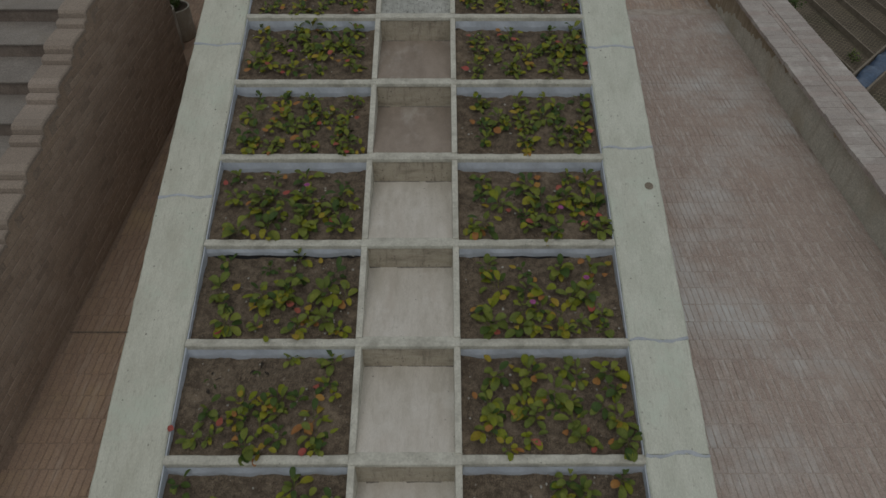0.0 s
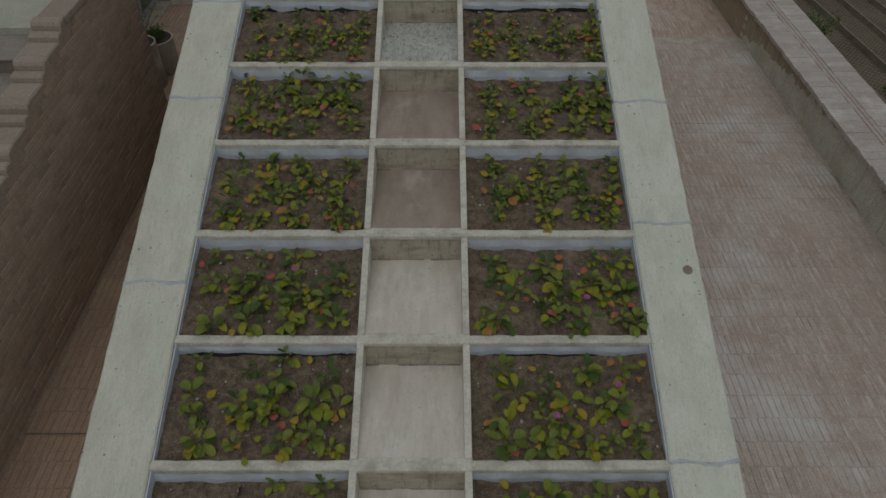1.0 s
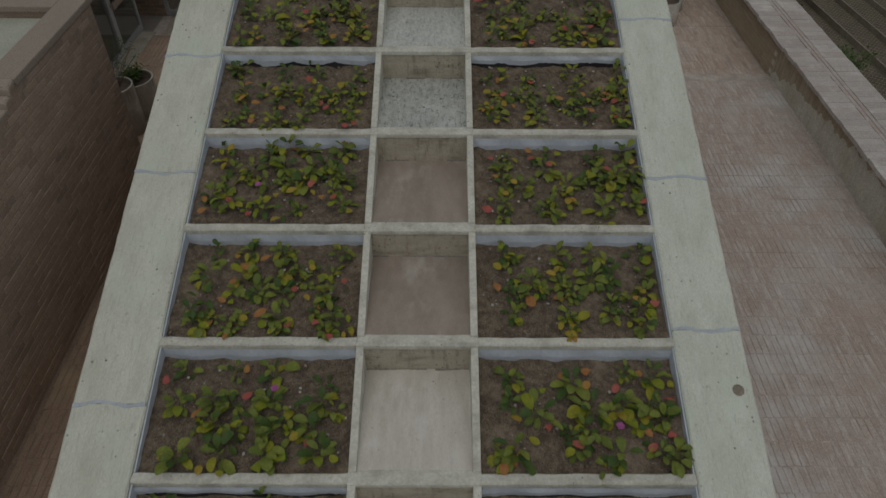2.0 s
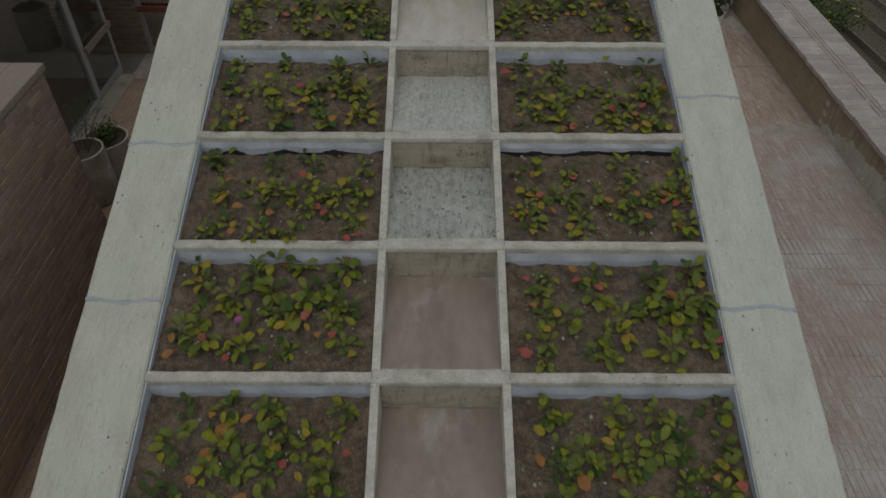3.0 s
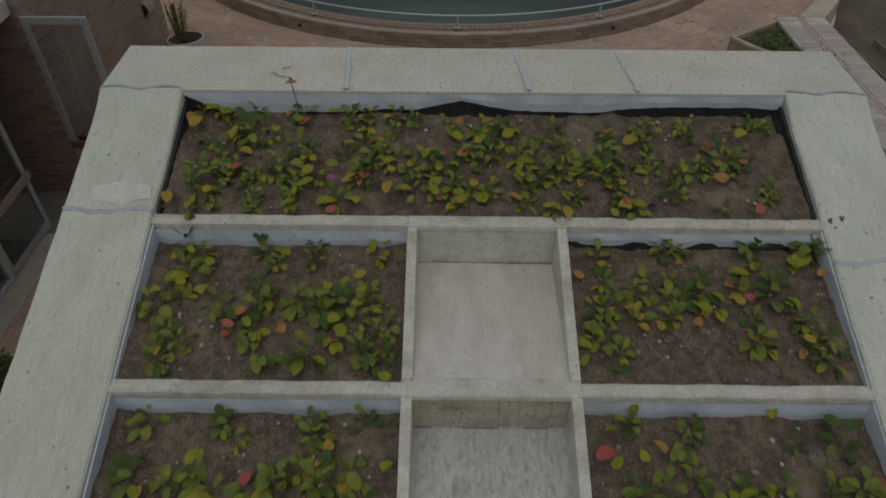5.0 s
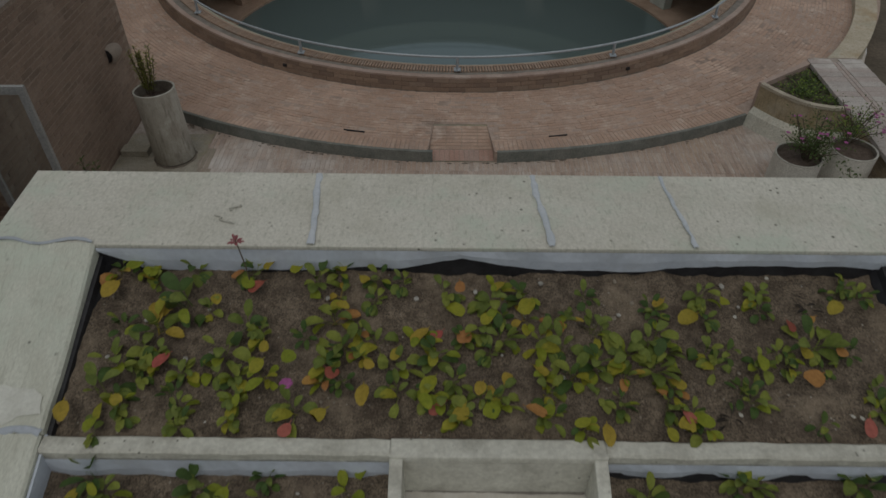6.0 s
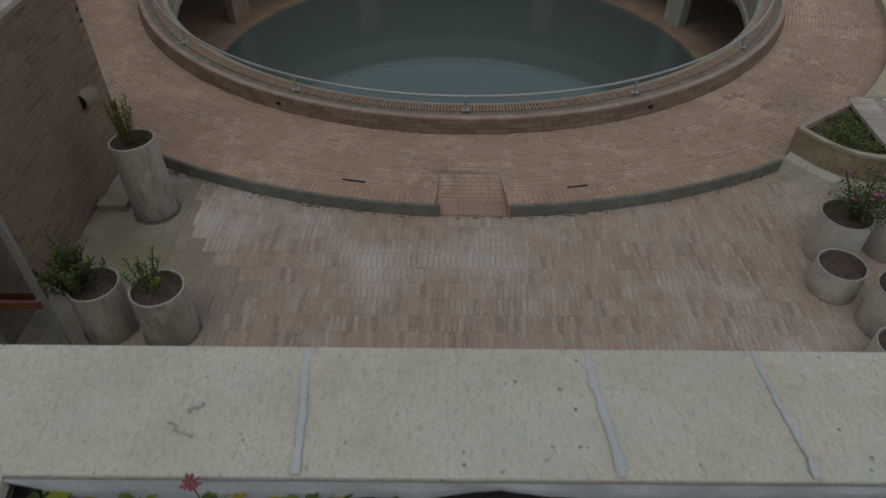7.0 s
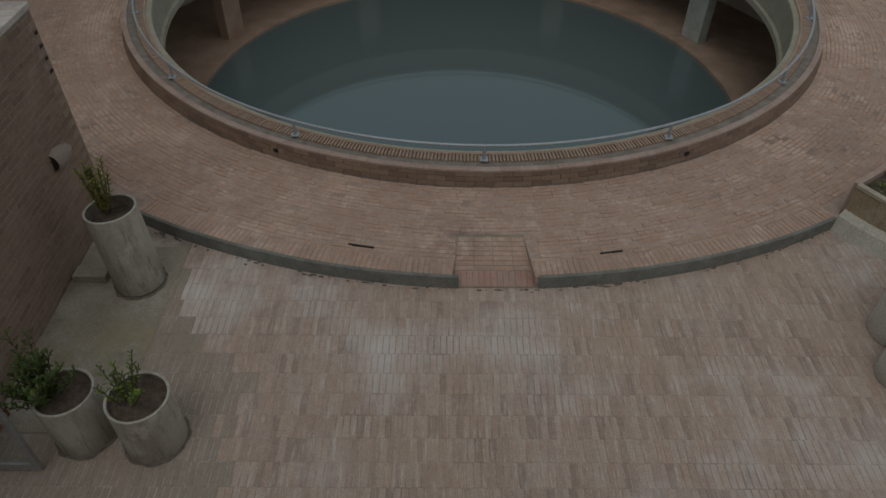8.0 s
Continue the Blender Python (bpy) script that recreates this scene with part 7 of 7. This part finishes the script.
wb_ = bmesh.new()
box(wb_, -4.02, WX - 0.006, LAND_Y, 11.705, -0.4, LAND_Z - 0.07)
for i in range(1, 14):
    box(wb_, -4.02, WX - 0.006, LAND_Y - RUN * i, LAND_Y - RUN * (i - 1) - 0.001, -0.4, LAND_Z - UP * i - 0.08)
part("wall_body", wb_, MORTAR_DARK, wall)
part("coping", boxed(-4.0, -3.705, LAND_Y, 11.73, LAND_Z - 0.07, LAND_Z, 0.012), STEPSTONE[1], wall, "pale stone coping")
part("coping", boxed(-7.4, -4.0, 11.42, 11.73, LAND_Z - 0.07, LAND_Z, 0.012), STEPSTONE[1], wall, "pale stone coping")
STEP_PROFILE = ((0.0, -0.004), (0.26, 0.004), (0.285, -0.018), (0.292, 0.04), (0.315, 0.062), (0.385, 0.066), (0.405, 0.045), (0.412, 0.11), (0.435, 0.142), (0.515, 0.152), (0.5349, 0.155))
for i in range(1, 13):
    y1 = LAND_Y - RUN * (i - 1)
    z = LAND_Z - UP * i
    cb, crest, prev = bmesh.new(), bmesh.new(), None
    for u, h in STEP_PROFILE:
        y = y1 - RUN + u
        row = [cb.verts.new(p) for p in ((-4.03, y, z + h - 0.06), (-4.03, y, z + h), (-3.735, y, z + h), (-3.722, y, z + h - 0.014), (-3.722, y, z + h - 0.045))]
        low_row = [crest.verts.new(p) for p in ((-4.02, y, z - 0.1), (-4.02, y, z + h - 0.03), (-3.733, y, z + h - 0.03), (-3.733, y, z - 0.1))]
        if prev:
            for k in range(4):
                cb.faces.new((prev[k], row[k], row[k + 1], prev[k + 1]))
            for k in range(3):
                crest.faces.new((low_prev[k], low_row[k], low_row[k + 1], low_prev[k + 1]))
        prev, low_prev = row, low_row
    part("wall_crest", crest, WALL[0], wall)
    part("coping_step", cb, STEPSTONE[0], wall, "moulded stone step of the coping")
bricks = []
row_h = 0.0765
rot = Matrix(((0, 0, 1, 0), (1, 0, 0, 0), (0, 1, 0, 0), (0, 0, 0, 1)))
for c in range(int(2.6 / row_h)):
    z = WALK_Z + 0.03 + c * row_h
    off = (c % 2) * 0.131 + brnd.uniform(-0.02, 0.02)
    for i in range(34):
        y = 3.3 + off + i * 0.262
        if y > 11.58 or z + row_h / 2 > wall_top(min(y - 0.13, 11)) - 0.02:
            continue
        bricks.append(Matrix.Translation((WX + brnd.uniform(-0.004, 0.003), y, z)) @ rot)
lay(wall, WALL, (0.25, 0.064, 0.03), bricks, lambda p: 6.5 < p.y < 10.2 and p.z > 0.9, "brown wall bricks with pale thin joints")
low = bmesh.new()
box(low, -7.4, -4.02, LAND_Y, 11.42, 2.0, 2.60)
thing("roof_recess", low, GREEN_STONE, "pale green gravel in the recess on top of the low block", "roof", kind="structure")
endw = bmesh.new()
box(endw, -7.4, -4.02, 11.45, 11.70, -0.4, LAND_Z - 0.07)
box(endw, -4.06, -4.02, LAND_Y, 11.42, 2.3, LAND_Z - 0.07)
thing("wall_block_end", endw, WALL[1], "brown brick end wall of the low block", "wall", kind="structure")
stairs = empty("stairs", "broad outdoor stairs with pale treads and brown risers", "stairs", kind="structure")
for i in range(0, 14):
    y1 = LAND_Y - RUN * i
    z = LAND_Z - UP * i - 0.2
    part("tread", boxed(-9.5, -4.03, y1 - RUN - 0.02, y1, z - 0.02, z, 0.006), TREADSTONE, stairs, "worn grey tread")
    part("riser", boxed(-9.5, -4.03, y1 - RUN, y1, -0.4 if i == 13 else z - 0.4, z - 0.02), RISER, stairs, "dark brown riser")

# glazed entrance
fac = empty("window_entrance", "dark glazed entrance in grey aluminium framing", "window", kind="structure")
FX = -5.36
for y0, y1 in ((11.72, 13.4), (13.46, 15.24)):
    part("pane", boxed(FX - 0.004, FX + 0.004, y0, y1, WALK_Z + 0.06, 2.5), glass, fac)
for y in (11.72, 13.43, 15.27):
    part("mullion", boxed(FX - 0.04, FX + 0.04, y - 0.035, y + 0.035, WALK_Z, 2.56, 0.004), ALU, fac)
part("sill", boxed(FX - 0.05, FX + 0.06, 11.72, 15.27, WALK_Z - 0.01, WALK_Z + 0.06, 0.004), ALU, fac)
part("threshold", boxed(FX + 0.06, FX + 0.32, 11.72, 16.1, WALK_Z - 0.01, WALK_Z + 0.015), CEMENT, fac, "pale cement threshold")
for ob in list(fac.children):
    if ob.name.startswith("pane"):
        ob.visible_shadow = False


def glass_door(name, label, width, height, bar_mat, open_pose):
    """A glazed leaf hinged at its origin, lying along x."""
    root = empty(name, label, "door")
    root.matrix_world = open_pose
    for x0, x1 in ((0, 0.075), (width - 0.075, width)):
        part("stile", boxed(x0, x1, -0.022, 0.022, 0, height, 0.004), ALU, root)
    part("top_rail", boxed(0.075, width - 0.075, -0.021, 0.021, height - 0.09, height, 0.004), ALU, root)
    part("bottom_rail", boxed(0.075, width - 0.075, -0.021, 0.021, 0, 0.11, 0.004), ALU, root)
    p = part("pane", boxed(0.07, width - 0.07, -0.004, 0.004, 0.1, height - 0.08), glass, root)
    p.visible_shadow = False
    for s in (-1, 1):
        bar = part("push_bar", boxed(0.02, width - 0.02, min(s * 0.05, s * 0.085), max(s * 0.05, s * 0.085), 0.78, 0.88, 0.008), bar_mat, root, "wooden push bar")
        for x in (0.05, width - 0.05):
            part("bar_bracket", boxed(x - 0.025, x + 0.025, min(s * 0.02, s * 0.055), max(s * 0.02, s * 0.055), 0.80, 0.86), ALU, bar)
    return root


glass_door("entrance_door", "glazed aluminium door with a tan wooden push bar", 0.99, 2.3, WOOD, pose(FX, 15.32, WALK_Z - 0.03, 0, 0, 90))
glass_door("open_door", "open glazed aluminium door with a red-brown push bar", 0.76, 2.52, REDWOOD, pose(-5.2, 17.2, 0.03, 0, 0, 0))
# room behind the glass: floor and back wall coloured dark for its shade
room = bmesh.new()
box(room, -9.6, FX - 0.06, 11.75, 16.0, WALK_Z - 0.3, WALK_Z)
thing("floor_interior", room, ROOM_SHADE, "floor inside the entrance, its shade painted dark brown", "floor", kind="structure")
thing("floor_passage", boxed(-9.6, -5.29, 16.01, 17.25, -0.3, -0.003), TREADSTONE, "worn grey floor of the passage behind the open door", "floor", kind="structure")
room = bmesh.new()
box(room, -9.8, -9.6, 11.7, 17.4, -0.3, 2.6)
thing("wall_interior", room, ROOM_SHADE, "back wall inside the entrance, its shade painted dark brown", "wall", kind="structure")
thing("ceiling_interior", boxed(-9.8, FX + 0.06, 11.73, 17.24, 2.56, 2.74, 0.01), COPE[1], "flat pale roof slab over the entrance", "ceiling", kind="structure")

# tall plaza wall
tall = empty("wall_plaza", "tall brown brick wall along the plaza", "wall", kind="structure")
TX = -5.17
part("wall_body", boxed(-9.6, TX - 0.006, 17.26, 21.08, -0.4, 2.80), MORTAR_DARK, tall)
# solid black blocks paint the shade in the corner notches
for k in range(4):
    part("weep_hole", boxed(TX - 0.06, TX + 0.006, 20.98 + 0.012 * (k % 2), 21.05, 2.07 + k * 0.153, 2.105 + k * 0.153), LINER_GAP_BLACK, tall, "gap between corner bricks, its shade painted as a black block")
part("coping", boxed(-9.6, TX + 0.02, 17.24, 21.1, 2.80, 2.87, 0.01), COPE[1], tall, "pale coping")
bricks, ends = [], []
for c in range(int(2.8 / row_h)):
    z = 0.03 + c * row_h
    off = (c % 2) * 0.131
    for i in range(15):
        y = 17.38 + off + i * 0.262
        if y > 21.0:
            continue
        bricks.append(Matrix.Translation((TX + brnd.uniform(-0.004, 0.003), y, z)) @ rot)
    for i in range(6):
        ends.append(Matrix.Translation((TX - 0.14 - off - i * 0.262, 17.252, z)) @ pose(0, 0, 0, 90, 0, 0))
lay(tall, TALL, (0.25, 0.064, 0.03), bricks, lambda p: p.y > 18.0 and p.z > 0.7, "brown wall bricks with pale thin joints")
lay(tall, FACE, (0.25, 0.064, 0.03), ends, lambda p: p.x > -5.8, "end bricks of the tall wall", "end_brick")
sp = bmesh.new()
prev = None
for y, rad, zc in ((20.30, 0.095, 1.29), (20.42, 0.115, 1.28), (20.55, 0.105, 1.26), (20.68, 0.075, 1.24), (20.78, 0.02, 1.22)):
    row = [sp.verts.new((TX - 0.01 + rad * math.cos(radians(g)), y, zc + rad * 1.25 * math.sin(radians(g)))) for g in (-60, -25, 0, 25, 50, 75, 95)]
    if prev:
        for k in range(6):
            sp.faces.new((prev[k], row[k], row[k + 1], prev[k + 1]))
    prev = row
spout = empty("rain_spout", "pale cement rain spout on the brick wall", "spout")
part("hood", sp, STEPSTONE[1], spout, smooth=True)
# mouth: a flat black face paints the shade inside the spout
mo = bmesh.new()
mo.faces.new([mo.verts.new((v[0], 20.31, v[1])) for v in ((TX, 1.19), (TX, 1.39), (TX + 0.045, 1.375), (TX + 0.08, 1.30), (TX + 0.045, 1.22))])
part("mouth", mo, LINER_GAP_BLACK, spout, "spout mouth, its dark inside painted as a black face")
# unseen plain wall, added to shade the west side of the ring
thing("wall_west", boxed(-12.0, -10.7, 21.1, 34.0, -0.45, 13.0), WALL[1], "unseen plain brown brick wall added to shade the ring", "wall", kind="structure")
thing("concrete_block", boxed(-5.12, -4.72, 19.66, 19.86, 0.003, 0.11, 0.012), CEMENT, "small worn concrete block at the wall foot", "block")

# ---------------------------------------------------------------- pots and their plants


def pot(at, r, h, mat, label, fill=0.07, taper=1.0):
    root = empty("plant_pot", label, "pot", "concrete pots", at=at)
    sh = bmesh.new()
    ring_strip(sh, 0, 0, [(0.0, 0.0), (r * taper - 0.01, 0.0), (r * taper, 0.012), (r * (1 + taper) / 2, h / 2), (r, h - 0.03), (r, h - 0.012)], 0, 2 * math.pi, 40, True)
    part("shell", sh, mat, root, smooth=True)
    ri = bmesh.new()
    ring_strip(ri, 0, 0, [(r, h - 0.014), (r + 0.002, h - 0.006), (r - 0.006, h), (r - 0.02, h), (r - 0.026, h - 0.01)], 0, 2 * math.pi, 40, True)
    part("rim", ri, POT_RIM, root, "pale rim", smooth=True)
    # inner face above the soil, darker than the shell
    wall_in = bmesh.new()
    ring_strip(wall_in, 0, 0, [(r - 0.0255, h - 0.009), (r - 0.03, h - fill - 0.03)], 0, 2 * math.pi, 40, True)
    part("inside", wall_in, POT_INSIDE, root, "inner face, darker than the shell", smooth=True)
    so = bmesh.new()
    ring_strip(so, 0, 0, [(0.0, h - fill + 0.012), (r * 0.5, h - fill + 0.006), (r - 0.029, h - fill)], 0, 2 * math.pi, 40, True)
    part("soil", so, DARK_SOIL, root, "dark potting soil", smooth=True)
    return root


leaning = pot((-4.325, 19.715, 0.006), 0.285, 1.10, POT, "tall grey concrete pipe pot leaning by the wall", 0.16)
leaning.matrix_world = pose(-4.325, 19.69, 0.006, -3.3, -2.9, 0)
pot((-4.18, 17.60, 0.003), 0.275, 0.70, POT, "grey concrete pipe pot beside the open door")
pot((-3.48, 17.55, 0.002), 0.29, 0.70, POT, "grey concrete pipe pot at the plaza edge")
pot((4.49, 18.95, 0.002), 0.31, 0.65, POT_WHITE, "pale painted round pot with a flowering shrub")
pot((4.26, 18.32, 0.002), 0.285, 0.40, POT_WHITE, "low pale painted round pot of bare soil")
pot((4.62, 17.72, 0.002), 0.30, 0.62, POT_WHITE, "pale painted round pot with a leafy shrub")
pot((5.25, 19.02, 0.002), 0.30, 0.70, POT_WHITE, "pale painted round pot near the parapet")
pot((4.35, 17.05, 0.002), 0.28, 0.45, POT_WHITE, "low pale painted pot at the plaza edge")
pot((-4.48, 12.94, WALK_Z), 0.27, 0.73, POT, "tall grey concrete pot beside the brick wall")
pot((-4.43, 13.47, WALK_Z), 0.29, 0.55, POT, "round brown-grey pot full of green leaves")


def sprigs(at, label, n, height, spread, mats, seed, needle=0.05, name="potted_plant"):
    """Upright stems set with many narrow leaves."""
    rnd = random.Random(seed)
    root = empty(name, label, "plant", at=at)
    for _ in range(n):
        a, r = rnd.uniform(0, 6.28), spread * rnd.random()
        b0 = Vector((0.4 * r * math.cos(a), 0.4 * r * math.sin(a), -0.01))
        top = Vector((1.4 * r * math.cos(a), 1.4 * r * math.sin(a), height * rnd.uniform(0.6, 1.0)))
        sb = bmesh.new()
        tube(sb, [b0, b0.lerp(top, 0.5) + Vector((0.01, 0, 0.01)), top], 0.005, 5)
        for f in sb.faces:
            f.material_index = 2
        m = int(26 * height / 0.5)
        for i in range(m):
            p = b0.lerp(top, 0.12 + 0.88 * i / m)
            leaf(sb, p, i * 2.4 + rnd.uniform(-0.4, 0.4), rnd.uniform(0.5, 1.2), needle * rnd.uniform(0.7, 1.2), needle * 0.3, rnd.choice((0, 1)), 0.05)
        part("stem", sb, [*mats, TWIG], root)
    return root


sprigs((-4.47, 19.80, 0.985), "upright yellow-green succulent sprigs in a tall pot", 16, 0.74, 0.14, [SPRIG, SPRIG], 1, 0.07)
sprigs((-3.58, 17.52, 0.635), "upright bright green sprigs in a concrete pot", 11, 0.5, 0.2, [SHRUB[1], SHRUB[0]], 2, 0.065)
sprigs((-4.36, 17.58, 0.635), "dark spiky shrub spilling over a concrete pot", 34, 0.58, 0.33, [LEAF[2], SHRUB[0]], 4, 0.08, "potted_shrub")
shrub("potted_shrub", (4.58, 18.92, 0.585), "straggly shrub with magenta flowers in a pale pot", 0.5, 0.55, 900, 0.055, [SHRUB[0], LEAF[2]], PETAL, 5, 20, 16)
shrub("potted_shrub", (4.72, 17.75, 0.555), "dark leafy shrub in a pale pot", 0.46, 0.5, 700, 0.07, [SHRUB[0], LEAF[2]], None, 6, 9)
shrub("potted_shrub", (5.30, 19.30, 0.635), "straggly shrub with magenta flowers beside the parapet", 0.5, 0.5, 650, 0.05, [SHRUB[0], SHRUB[1]], PETAL, 9, 16, 14)
shrub("potted_shrub", (-4.43, 13.47, WALK_Z + 0.485), "dense low green foliage in a round pot", 0.25, 0.16, 420, 0.07, [LEAF[2], SHRUB[0]], None, 7, 9)
rnd = random.Random(12)
db = bmesh.new()
for _ in range(17):
    a, reach = rnd.uniform(0, 6.28), rnd.uniform(0.12, 0.4)
    foot_p = Vector((-4.47 + 0.05 * math.cos(a), 12.97 + 0.05 * math.sin(a), WALK_Z + 0.65))
    top = Vector((-4.42 + reach * math.cos(a), 13.06 + reach * math.sin(a), WALK_Z + rnd.uniform(0.85, 1.25)))
    mid = foot_p.lerp(top, 0.5) + Vector((rnd.uniform(-0.04, 0.04), rnd.uniform(-0.04, 0.04), 0.07))
    tube(db, [foot_p, mid, top], 0.004, 5)
    for u in (0.35, 0.6, 0.8):
        p = mid.lerp(top, u)
        side = p + Vector((rnd.uniform(-0.09, 0.09), rnd.uniform(-0.09, 0.09), rnd.uniform(0.02, 0.09)))
        tube(db, [p, side], 0.0025, 4)
        clump(db, side - Vector((0, 0, 0.02)), 0.035, 0.03, 5, 0.03, rnd, [1])
    clump(db, top - Vector((0, 0, 0.03)), 0.06, 0.05, 8, 0.035, rnd, [1])
thing("dry_branch", db, [TWIG, SHRUB[0]], "nearly bare twiggy plant in a tall pot", "plant")
# dirt gathered round the feet of the plaza pots
for s_, (x, y, r_) in enumerate(((-4.325, 19.69, 0.285), (-4.18, 17.60, 0.275), (-3.48, 17.55, 0.29))):
    ring_dirt, prev = bmesh.new(), None
    for i in range(49):
        a = 2 * math.pi * i / 48
        w = 0.022 + 0.03 * max(-0.5, noise.noise((3 * math.cos(a), 3 * math.sin(a), 9.0 * s_)))
        row = [ring_dirt.verts.new((x + q * math.cos(a), y + q * math.sin(a), z)) for q, z in ((r_ - 0.02, 0.014), (r_ + 0.006, 0.014), (r_ + 0.006 + w, 0.0065))]
        if prev:
            for j in range(2):
                ring_dirt.faces.new((prev[j], row[j], row[j + 1], prev[j + 1]))
        prev = row
    part("dirt_ring", ring_dirt, DIRT, plaza, "dark dirt gathered round a pot")
